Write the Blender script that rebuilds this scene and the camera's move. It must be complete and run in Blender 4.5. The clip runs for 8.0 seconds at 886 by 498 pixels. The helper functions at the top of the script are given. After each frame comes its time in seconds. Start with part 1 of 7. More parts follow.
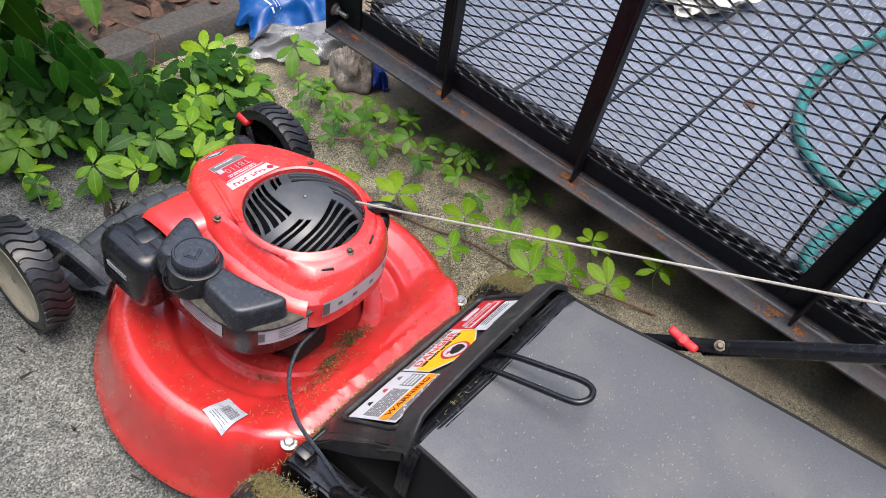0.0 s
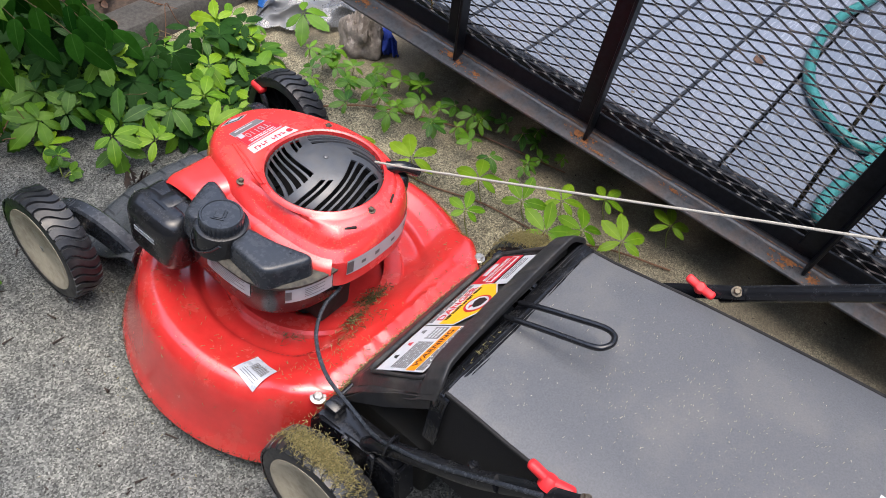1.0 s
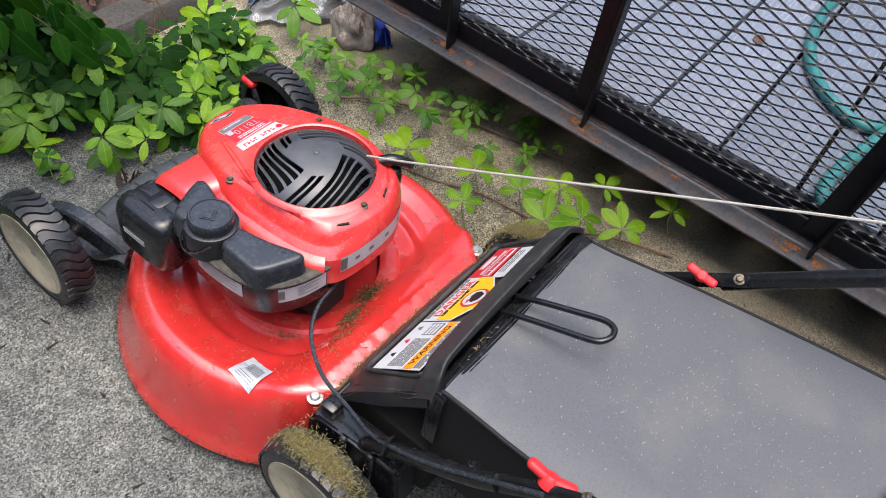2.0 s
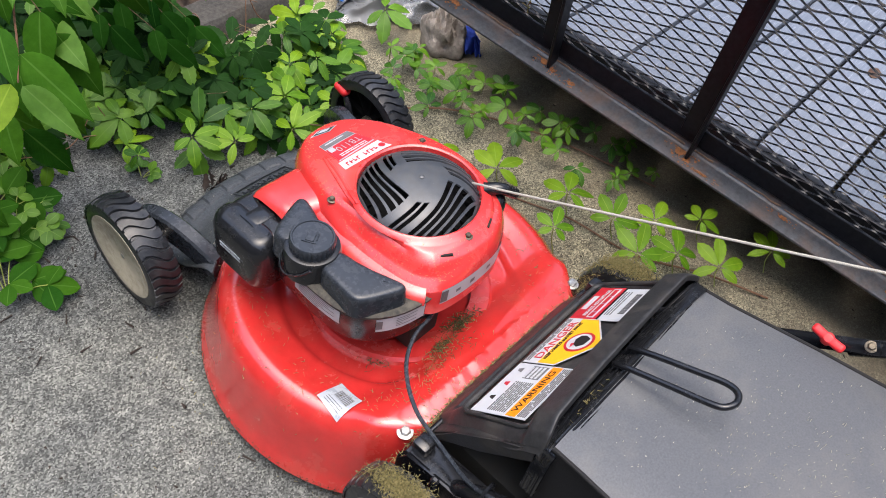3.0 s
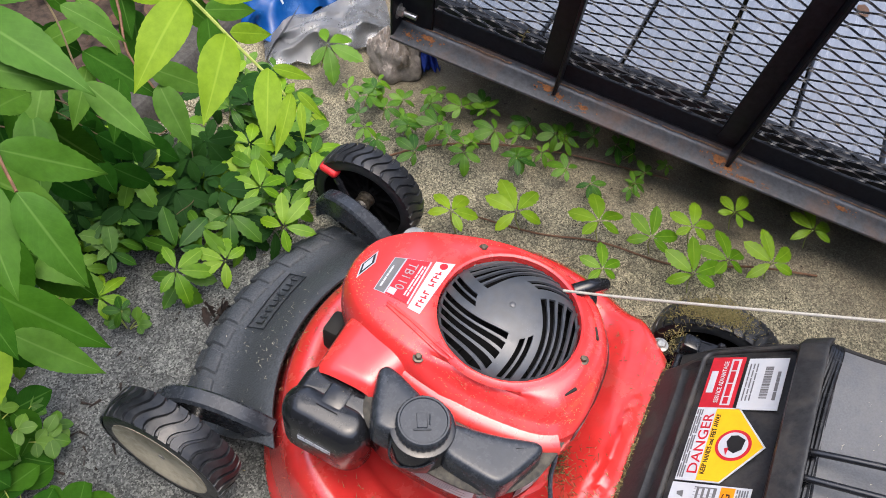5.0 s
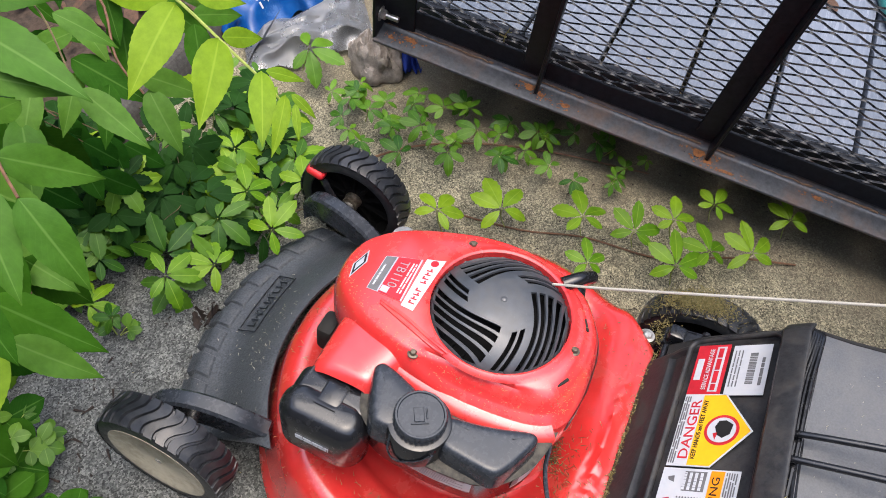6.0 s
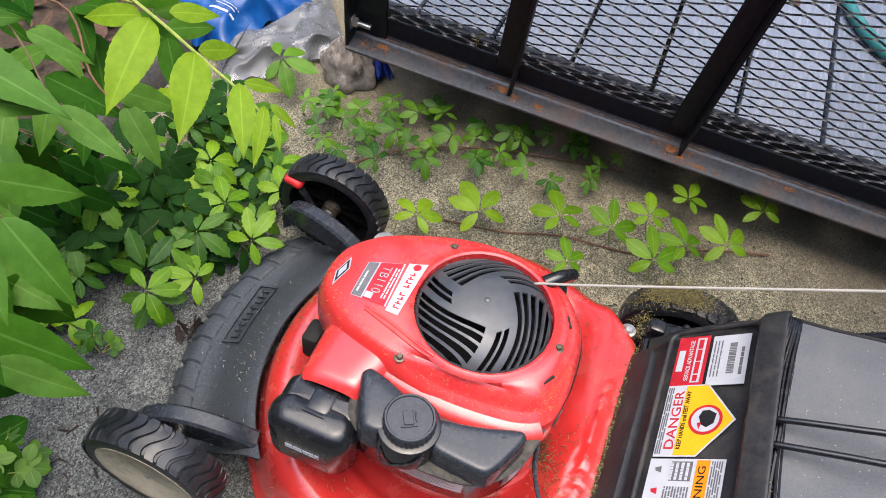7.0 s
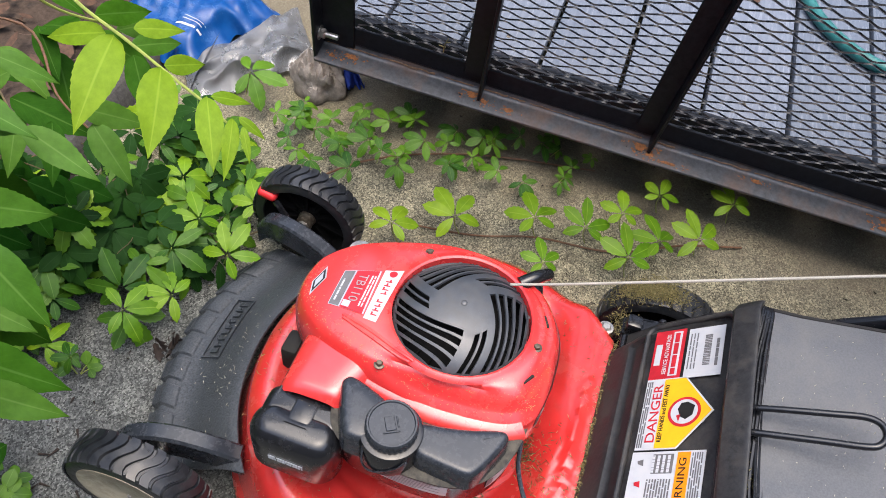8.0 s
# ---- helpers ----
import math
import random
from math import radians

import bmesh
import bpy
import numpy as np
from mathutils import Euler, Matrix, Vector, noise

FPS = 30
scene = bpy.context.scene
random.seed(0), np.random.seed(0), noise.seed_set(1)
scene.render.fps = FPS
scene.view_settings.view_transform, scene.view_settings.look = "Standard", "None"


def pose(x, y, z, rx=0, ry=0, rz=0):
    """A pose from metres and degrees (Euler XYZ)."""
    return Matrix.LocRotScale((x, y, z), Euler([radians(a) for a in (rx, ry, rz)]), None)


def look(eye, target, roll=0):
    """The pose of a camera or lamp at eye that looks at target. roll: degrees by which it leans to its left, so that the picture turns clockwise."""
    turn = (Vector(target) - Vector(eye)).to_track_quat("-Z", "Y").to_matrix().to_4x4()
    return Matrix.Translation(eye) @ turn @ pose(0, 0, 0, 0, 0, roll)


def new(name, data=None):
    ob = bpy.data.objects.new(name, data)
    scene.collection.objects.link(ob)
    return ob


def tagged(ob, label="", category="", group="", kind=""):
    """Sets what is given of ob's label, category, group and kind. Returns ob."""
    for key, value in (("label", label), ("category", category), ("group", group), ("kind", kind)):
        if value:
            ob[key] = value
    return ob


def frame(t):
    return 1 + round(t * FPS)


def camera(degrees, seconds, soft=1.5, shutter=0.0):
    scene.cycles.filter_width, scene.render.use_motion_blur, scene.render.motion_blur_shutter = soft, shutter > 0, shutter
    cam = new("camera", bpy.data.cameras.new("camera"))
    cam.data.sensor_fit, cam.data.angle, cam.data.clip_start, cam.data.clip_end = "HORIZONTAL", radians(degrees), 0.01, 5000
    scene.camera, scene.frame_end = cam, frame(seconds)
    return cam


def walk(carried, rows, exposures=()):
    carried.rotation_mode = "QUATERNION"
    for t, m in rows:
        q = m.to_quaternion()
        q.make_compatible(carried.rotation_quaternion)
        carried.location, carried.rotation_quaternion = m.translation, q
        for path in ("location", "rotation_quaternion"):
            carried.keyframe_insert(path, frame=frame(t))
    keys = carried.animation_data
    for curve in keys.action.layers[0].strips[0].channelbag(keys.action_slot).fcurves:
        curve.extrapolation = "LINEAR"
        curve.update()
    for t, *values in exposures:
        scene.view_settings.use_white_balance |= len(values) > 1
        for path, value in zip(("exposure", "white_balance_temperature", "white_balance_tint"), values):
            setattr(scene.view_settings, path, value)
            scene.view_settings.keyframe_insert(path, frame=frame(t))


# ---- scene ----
import mathutils.bvhtree

cam = camera(59.81, 8.0, soft=0.9)
PATH = [
    (0, (-0.611, -0.564, 1.158), (0.638, 0.128, -0.243), 14.9),
    (0.5, (-0.645, -0.573, 1.155), (0.567, 0.088, -0.293), 12.7),
    (1, (-0.65, -0.569, 1.154), (0.555, 0.096, -0.297), 13.5),
    (2.3, (-0.62, -0.568, 1.143), (0.55, 0.097, -0.336), 11.1),
    (2.5, (-0.626, -0.56, 1.149), (0.534, 0.114, -0.335), 10.9),
    (3, (-0.624, -0.451, 1.135), (0.481, 0.276, -0.365), 12.6),
    (3.5, (-0.5, -0.322, 1.138), (0.471, 0.543, -0.381), 12.5),
    (4, (-0.429, -0.219, 1.141), (0.505, 0.618, -0.416), 10.0),
    (4.5, (-0.48, -0.088, 1.161), (0.602, 0.491, -0.418), 4.7),
    (4.7, (-0.497, -0.07, 1.16), (0.61, 0.385, -0.442), 7.8),
    (6, (-0.534, -0.051, 1.169), (0.625, 0.308, -0.421), 9.5),
    (6.5, (-0.539, -0.05, 1.172), (0.635, 0.281, -0.413), 9.3),
    (7, (-0.543, -0.047, 1.175), (0.648, 0.261, -0.402), 9.4),
    (7.5, (-0.544, -0.05, 1.175), (0.661, 0.239, -0.395), 8.6),
    (8, (-0.547, -0.055, 1.178), (0.676, 0.211, -0.381), 8.7),
]
walk(cam, [(t, look(eye, target, roll)) for t, eye, target, roll in PATH])

# ---------- world and light ----------
world = bpy.data.worlds.new("world")
scene.world = world
world.use_nodes = True
wn, wl = world.node_tree.nodes, world.node_tree.links
sky = wn.new("ShaderNodeTexSky")
sky.sky_type = "NISHITA"
sky.sun_disc = False
sky.sun_elevation = radians(85)
sky.sun_rotation = radians(217)
sky.air_density, sky.dust_density, sky.ozone_density = 1.0, 4.0, 1.0
wl.new(sky.outputs[0], wn["Background"].inputs[0])
wn["Background"].inputs[1].default_value = 0.15
sun_data = bpy.data.lights.new("sun", "SUN")
sun_data.energy, sun_data.angle, sun_data.color = 0.52, radians(64), (1.0, 0.95, 0.87)
sun = new("sun", sun_data)
sun.matrix_world = look((-0.15, -0.2, 3.4), (0, 0, 0))
scene.view_settings.exposure = 1.87


# ---------- materials ----------
def material(name):
    m = bpy.data.materials.new(name)
    m.use_nodes = True
    return m, m.node_tree.nodes, m.node_tree.links, m.node_tree.nodes["Principled BSDF"]


def ramp_of(nodes, stops):
    r = nodes.new("ShaderNodeValToRGB")
    el = r.color_ramp.elements
    while len(el) < len(stops):
        el.new(0.5)
    for e, (p, c) in zip(el, stops):
        e.position, e.color = p, (*c, 1)
    return r


def noise_of(nodes, links, scale, detail=4, rough=0.6, coord="Object", stretch=None):
    co = nodes.new("ShaderNodeTexCoord")
    n = nodes.new("ShaderNodeTexNoise")
    n.inputs["Scale"].default_value = scale
    n.inputs["Detail"].default_value = detail
    n.inputs["Roughness"].default_value = rough
    if stretch:
        mp = nodes.new("ShaderNodeMapping")
        mp.inputs["Scale"].default_value = stretch
        links.new(co.outputs[coord], mp.inputs[0])
        links.new(mp.outputs[0], n.inputs["Vector"])
    else:
        links.new(co.outputs[coord], n.inputs["Vector"])
    return n


def mixed(nodes, links, fac, a, b, mode="MIX"):
    mx = nodes.new("ShaderNodeMix")
    mx.data_type, mx.blend_type = "RGBA", mode
    for sock, v in ((mx.inputs[0], fac), (mx.inputs[6], a), (mx.inputs[7], b)):
        if isinstance(v, bpy.types.NodeSocket):
            links.new(v, sock)
        elif isinstance(v, (int, float)):
            sock.default_value = v
        else:
            sock.default_value = (*v, 1)
    return mx.outputs[2]


def bumped(nodes, links, bsdf, height, strength=0.3, distance=0.002, base=None):
    b = nodes.new("ShaderNodeBump")
    b.inputs["Strength"].default_value = strength
    b.inputs["Distance"].default_value = distance
    links.new(height, b.inputs["Height"])
    if base:
        links.new(base, b.inputs["Normal"])
    links.new(b.outputs[0], bsdf.inputs["Normal"])
    return b.outputs[0]


def surface(name, colour, dark=None, rough=0.5, metal=0.0, grain=60, grain_bump=0.15, dirt=None, dirt_amount=0.4, dirt_scale=9, coat=0.0, spread=0.15, spec=0.3):
    """A worn surface: fine grain in colour and relief, larger soiled patches that are also duller."""
    m, n, l, b = material(name)
    dark = dark or tuple(c * 0.75 for c in colour)
    fine = noise_of(n, l, grain, 6, 0.65)
    r1 = ramp_of(n, [(0.35, dark), (0.65, colour)])
    l.new(fine.outputs[0], r1.inputs[0])
    col = r1.outputs[0]
    b.inputs["Metallic"].default_value = metal
    b.inputs["Specular IOR Level"].default_value = spec
    b.inputs["Coat Weight"].default_value = coat
    b.inputs["Coat Roughness"].default_value = 0.2
    rr = n.new("ShaderNodeMapRange")
    rr.inputs[3].default_value, rr.inputs[4].default_value = max(0.03, rough - spread), min(1, rough + spread)
    l.new(fine.outputs[0], rr.inputs[0])
    rough_out = rr.outputs[0]
    if dirt:
        big = noise_of(n, l, dirt_scale, 8, 0.7)
        r2 = ramp_of(n, [(0.48, (0, 0, 0)), (0.72, (dirt_amount,) * 3)])
        l.new(big.outputs[0], r2.inputs[0])
        col = mixed(n, l, r2.outputs[0], col, dirt)
        add = n.new("ShaderNodeMath")
        add.operation = "ADD"
        add.use_clamp = True
        l.new(rough_out, add.inputs[0])
        l.new(r2.outputs[0], add.inputs[1])
        rough_out = add.outputs[0]
    l.new(col, b.inputs["Base Color"])
    l.new(rough_out, b.inputs["Roughness"])
    if grain_bump:
        bumped(n, l, b, fine.outputs[0], grain_bump, 0.0015)
    return m


def concrete_material():
    """Weathered concrete with its grit laid bare: grains, pits, soft stains, and muddy brown with painted shade towards
    the trailer.
    """
    m, n, l, b = material("concrete")
    co = n.new("ShaderNodeTexCoord")
    warp = noise_of(n, l, 160, 3, 0.6)
    bend = n.new("ShaderNodeVectorMath")
    bend.operation = "MULTIPLY_ADD"
    bend.inputs[1].default_value = (0.004, 0.004, 0.004)
    l.new(warp.outputs["Color"], bend.inputs[0])
    l.new(co.outputs["Object"], bend.inputs[2])
    grain = n.new("ShaderNodeTexVoronoi")
    grain.inputs["Scale"].default_value = 400
    l.new(bend.outputs[0], grain.inputs["Vector"])
    sepc = n.new("ShaderNodeSeparateColor")
    l.new(grain.outputs["Color"], sepc.inputs[0])
    r0 = ramp_of(n, [(0.0, (0.036, 0.038, 0.037)), (0.30, (0.084, 0.090, 0.087)), (0.70, (0.146, 0.155, 0.149)), (1.0, (0.25, 0.262, 0.25))])
    l.new(sepc.outputs[0], r0.inputs[0])
    mid = noise_of(n, l, 26, 8, 0.75)
    r1 = ramp_of(n, [(0.34, (0.55, 0.55, 0.55)), (0.66, (1.2, 1.18, 1.14))])
    l.new(mid.outputs[0], r1.inputs[0])
    c1 = mixed(n, l, 1.0, r0.outputs[0], r1.outputs[0], "MULTIPLY")
    big = noise_of(n, l, 2.6, 6, 0.65)
    r2 = ramp_of(n, [(0.40, (0.72, 0.72, 0.73)), (0.66, (1.12, 1.1, 1.05))])
    l.new(big.outputs[0], r2.inputs[0])
    c2 = mixed(n, l, 1.0, c1, r2.outputs[0], "MULTIPLY")
    sep = n.new("ShaderNodeSeparateXYZ")
    l.new(co.outputs["Object"], sep.inputs[0])
    wob = noise_of(n, l, 6.0, 7, 0.7)
    toward_trailer = n.new("ShaderNodeMath")
    toward_trailer.operation = "MULTIPLY_ADD"
    toward_trailer.inputs[1].default_value = 0.55
    l.new(wob.outputs[0], toward_trailer.inputs[0])
    l.new(sep.outputs[0], toward_trailer.inputs[2])
    # sandy wash beside the mower, then muddy brown with the gate's shade painted in
    rs = ramp_of(n, [(0.40, (0, 0, 0)), (0.62, (1, 1, 1))])
    l.new(toward_trailer.outputs[0], rs.inputs[0])
    c3 = mixed(n, l, rs.outputs[0], c2, mixed(n, l, 1.0, c2, (1.85, 1.63, 1.20), "MULTIPLY"))
    r3 = ramp_of(n, [(0.78, (0, 0, 0)), (0.96, (1, 1, 1))])
    l.new(toward_trailer.outputs[0], r3.inputs[0])
    c3 = mixed(n, l, r3.outputs[0], c3, mixed(n, l, 0.70, c3, (0.130, 0.108, 0.074)))
    l.new(c3, b.inputs["Base Color"])
    b.inputs["Roughness"].default_value = 0.85
    b.inputs["Specular IOR Level"].default_value = 0.3
    n1 = bumped(n, l, b, sepc.outputs[1], 0.55, 0.0015)
    bumped(n, l, b, mid.outputs[0], 0.4, 0.004, n1)
    return m


def leaf_material(name, low, high, rib, gloss=0.42, sheen=0.22):
    """Leaf green that varies from leaf to leaf, with a paler midrib along its own length."""
    m, n, l, b = material(name)
    info = n.new("ShaderNodeObjectInfo")
    geo = n.new("ShaderNodeNewGeometry")
    add = n.new("ShaderNodeMath")
    add.operation = "ADD"
    half = n.new("ShaderNodeMath")
    half.operation = "MULTIPLY"
    half.inputs[1].default_value = 0.35
    l.new(geo.outputs["Random Per Island"], half.inputs[0])
    most = n.new("ShaderNodeMath")
    most.operation = "MULTIPLY"
    most.inputs[1].default_value = 0.65
    l.new(info.outputs["Random"], most.inputs[0])
    l.new(half.outputs[0], add.inputs[0])
    l.new(most.outputs[0], add.inputs[1])
    r = ramp_of(n, [(0.1, low), (0.9, high)])
    l.new(add.outputs[0], r.inputs[0])
    blot = noise_of(n, l, 45, 5, 0.6)
    rb = ramp_of(n, [(0.3, (0.72, 0.75, 0.6)), (0.7, (1.1, 1.06, 1.0))])
    l.new(blot.outputs[0], rb.inputs[0])
    c = mixed(n, l, 1.0, r.outputs[0], rb.outputs[0], "MULTIPLY")
    uv = n.new("ShaderNodeTexCoord")
    sep = n.new("ShaderNodeSeparateXYZ")
    l.new(uv.outputs["UV"], sep.inputs[0])
    off = n.new("ShaderNodeMath")
    off.operation = "SUBTRACT"
    off.inputs[1].default_value = 0.5
    l.new(sep.outputs[0], off.inputs[0])
    ab = n.new("ShaderNodeMath")
    ab.operation = "ABSOLUTE"
    l.new(off.outputs[0], ab.inputs[0])
    rm = ramp_of(n, [(0.012, (0.6, 0.6, 0.6)), (0.04, (0, 0, 0))])
    l.new(ab.outputs[0], rm.inputs[0])
    # side veins run forward from the midrib
    slant = n.new("ShaderNodeMath")
    slant.operation = "MULTIPLY_ADD"
    slant.inputs[1].default_value = -0.55
    l.new(ab.outputs[0], slant.inputs[0])
    l.new(sep.outputs[1], slant.inputs[2])
    times = n.new("ShaderNodeMath")
    times.operation = "MULTIPLY"
    times.inputs[1].default_value = 13.0
    l.new(slant.outputs[0], times.inputs[0])
    fr = n.new("ShaderNodeMath")
    fr.operation = "PINGPONG"
    fr.inputs[1].default_value = 0.5
    l.new(times.outputs[0], fr.inputs[0])
    rv = ramp_of(n, [(0.0, (0.055, 0.055, 0.055)), (0.14, (0, 0, 0))])
    l.new(fr.outputs[0], rv.inputs[0])
    both = mixed(n, l, 1.0, rm.outputs[0], rv.outputs[0], "LIGHTEN")
    c = mixed(n, l, both, c, rib)
    l.new(c, b.inputs["Base Color"])
    b.inputs["Roughness"].default_value = gloss
    b.inputs["Specular IOR Level"].default_value = sheen
    tr = n.new("ShaderNodeBsdfTranslucent")
    l.new(c, tr.inputs[0])
    mx = n.new("ShaderNodeMixShader")
    mx.inputs[0].default_value = 0.2
    l.new(b.outputs[0], mx.inputs[1])
    l.new(tr.outputs[0], mx.inputs[2])
    l.new(mx.outputs[0], n["Material Output"].inputs["Surface"])
    bumped(n, l, b, both, -0.35, 0.001)
    return m


def rusty_material():
    """Black painted angle steel with dulled edges and orange rust breaking through in spots."""
    m, n, l, b = material("black_painted_steel")
    fine = noise_of(n, l, 90, 6, 0.7)
    r1 = ramp_of(n, [(0.35, (0.0055, 0.0063, 0.0085)), (0.7, (0.016, 0.0178, 0.022))])
    l.new(fine.outputs[0], r1.inputs[0])
    spot = noise_of(n, l, 7.5, 7, 0.62)
    r2 = ramp_of(n, [(0.70, (0, 0, 0)), (0.76, (1, 1, 1))])
    l.new(spot.outputs[0], r2.inputs[0])
    rust = ramp_of(n, [(0.3, (0.16, 0.05, 0.015)), (0.7, (0.42, 0.15, 0.035))])
    l.new(fine.outputs[0], rust.inputs[0])
    c = mixed(n, l, r2.outputs[0], r1.outputs[0], rust.outputs[0])
    l.new(c, b.inputs["Base Color"])
    rr = ramp_of(n, [(0.3, (0.33, 0.33, 0.33)), (0.7, (0.5, 0.5, 0.5))])
    l.new(fine.outputs[0], rr.inputs[0])
    rm = mixed(n, l, r2.outputs[0], rr.outputs[0], (0.9, 0.9, 0.9))
    b.inputs["Specular IOR Level"].default_value = 0.18
    l.new(rm, b.inputs["Roughness"])
    bumped(n, l, b, fine.outputs[0], 0.2, 0.001)
    return m


def board_material():
    m, n, l, b = material("grey_deck_board")
    grain = noise_of(n, l, 14, 8, 0.65, stretch=(1.0, 9.0, 1.0))
    info = n.new("ShaderNodeObjectInfo")
    # grey boards tinted blue, standing in for the sky they reflect
    tone = ramp_of(n, [(0.0, (0.098, 0.118, 0.150)), (1.0, (0.150, 0.172, 0.212))])
    l.new(info.outputs["Random"], tone.inputs[0])
    r = ramp_of(n, [(0.3, (0.75, 0.75, 0.76)), (0.7, (1.12, 1.1, 1.08))])
    l.new(grain.outputs[0], r.inputs[0])
    c = mixed(n, l, 1.0, tone.outputs[0], r.outputs[0], "MULTIPLY")
    l.new(c, b.inputs["Base Color"])
    rr = ramp_of(n, [(0.3, (0.16, 0.16, 0.16)), (0.75, (0.34, 0.34, 0.34))])
    l.new(grain.outputs[0], rr.inputs[0])
    l.new(rr.outputs[0], b.inputs["Roughness"])
    b.inputs["Specular IOR Level"].default_value = 0.3
    bumped(n, l, b, grain.outputs[0], 0.12, 0.002)
    return m


CONCRETE = concrete_material()
SOIL = surface("dark_soil", (0.06, 0.042, 0.030), (0.02, 0.014, 0.010), 0.95, grain=70, grain_bump=0.8, dirt=(0.07, 0.048, 0.034), dirt_amount=0.7)
KERB = surface("weathered_kerb", (0.066, 0.062, 0.055), (0.034, 0.032, 0.028), 0.9, grain=120, grain_bump=0.5, dirt=(0.07, 0.055, 0.04), dirt_amount=0.6)
RED = surface("red_deck_paint", (0.52, 0.028, 0.026), (0.44, 0.022, 0.020), 0.16, grain=35, grain_bump=0.02, dirt=(0.24, 0.09, 0.055), dirt_amount=0.28, dirt_scale=14, coat=1.0, spec=0.5, spread=0.05)
HOOD_RED = surface("red_hood_plastic", (0.67, 0.040, 0.041), (0.60, 0.033, 0.033), 0.22, grain=40, grain_bump=0.015, dirt=(0.40, 0.15, 0.10), dirt_amount=0.25, dirt_scale=12, coat=0.65, spec=0.5, spread=0.06)
BLACK = surface("black_plastic", (0.010, 0.011, 0.0135), (0.006, 0.0065, 0.008), 0.2, grain=160, grain_bump=0.06, dirt=(0.05, 0.05, 0.048), dirt_amount=0.16, dirt_scale=60, spec=0.5, spread=0.08)
GREY_BLACK = surface("dusty_black_plastic", (0.026, 0.031, 0.039), (0.018, 0.0215, 0.027), 0.24, grain=140, grain_bump=0.06, dirt=(0.085, 0.085, 0.085), dirt_amount=0.12, dirt_scale=70, spec=0.4, spread=0.06)
DOOR = surface("scuffed_black_plastic", (0.030, 0.031, 0.033), (0.016, 0.0165, 0.018), 0.40, grain=150, grain_bump=0.25, dirt=(0.085, 0.075, 0.062), dirt_amount=0.45, dirt_scale=22)
APRON = surface("dusty_apron_plastic", (0.058, 0.066, 0.075), (0.022, 0.026, 0.031), 0.36, grain=330, grain_bump=0.7, dirt=(0.13, 0.132, 0.128), dirt_amount=0.35, dirt_scale=170)
SCREEN = surface("satin_black_plastic", (0.040, 0.046, 0.055), (0.028, 0.032, 0.039), 0.42, grain=90, grain_bump=0.05, dirt=(0.10, 0.088, 0.07), dirt_amount=0.3, dirt_scale=30, spec=0.8)
DUSTY = surface("dust_covered_plastic", (0.085, 0.078, 0.063), (0.022, 0.0215, 0.020), 0.8, grain=110, grain_bump=0.4)
# Dark engine metal; also painted shade for slots, duct gap and chute.
DARK = surface("dark_metal_and_shade", (0.010, 0.011, 0.01), (0.006, 0.006, 0.006), 0.7, grain=50, dirt=(0.05, 0.042, 0.03), dirt_amount=0.5)
# Near-black that puts the shade of wheel hollows and fan into the colour.
SHADE_BLACK = surface("shaded_hollow", (0.005, 0.005, 0.005), (0.003, 0.003, 0.003), 0.9, grain=60, spec=0.1)
TYRE = surface("tyre_rubber", (0.017, 0.019, 0.0225), (0.008, 0.009, 0.011), 0.33, grain=130, grain_bump=0.2, dirt=(0.095, 0.095, 0.092), dirt_amount=0.25, dirt_scale=60, spec=0.5)
RIM = surface("beige_wheel_plastic", (0.44, 0.40, 0.30), (0.36, 0.325, 0.245), 0.5, grain=70, dirt=(0.15, 0.125, 0.09), dirt_amount=0.6, dirt_scale=18)
STEEL = surface("galvanised_steel", (0.55, 0.55, 0.53), (0.38, 0.37, 0.35), 0.35, 0.9, grain=160, grain_bump=0.1, dirt=(0.2, 0.13, 0.07), dirt_amount=0.4, dirt_scale=60)
BRASSY = surface("soiled_screw_steel", (0.14, 0.12, 0.09), (0.06, 0.05, 0.038), 0.45, 0.6, grain=200)
KNOB = surface("red_knob_plastic", (0.62, 0.03, 0.035), (0.5, 0.02, 0.025), 0.4, grain=60, grain_bump=0.05)
FABRIC = surface("charcoal_bag_fabric", (0.092, 0.097, 0.106), (0.066, 0.070, 0.077), 0.43, grain=420, grain_bump=0.25, dirt=(0.17, 0.165, 0.155), dirt_amount=0.35, dirt_scale=11, spread=0.1)
MESH_FABRIC = surface("black_mesh_fabric", (0.018, 0.018, 0.019), (0.008, 0.008, 0.008), 0.75, grain=700, grain_bump=0.6)
GATE = rusty_material()
WIRE = surface("expanded_steel", (0.013, 0.0135, 0.015), (0.008, 0.0085, 0.0095), 0.27, 0.0, grain=120, grain_bump=0.1, dirt=(0.14, 0.07, 0.035), dirt_amount=0.25, dirt_scale=20, spec=0.5)
RUST = surface("orange_rust", (0.36, 0.14, 0.045), (0.13, 0.055, 0.025), 0.9, grain=140, grain_bump=0.5)
RUST_DULL = surface("brown_rust_stain", (0.20, 0.115, 0.065), (0.09, 0.06, 0.042), 0.9, grain=120, grain_bump=0.4)
WORN_STEEL = surface("worn_flange_steel", (0.088, 0.092, 0.100), (0.052, 0.055, 0.060), 0.38, 0.25, grain=120, grain_bump=0.1, dirt=(0.24, 0.125, 0.06), dirt_amount=0.4, dirt_scale=9)
BOARD = board_material()
HOSE = surface("teal_hose_rubber", (0.028, 0.150, 0.148), (0.018, 0.105, 0.104), 0.4, grain=50, grain_bump=0.05)
ROPE = surface("cream_cord", (0.42, 0.40, 0.35), (0.27, 0.255, 0.225), 0.85, grain=900, grain_bump=0.6)
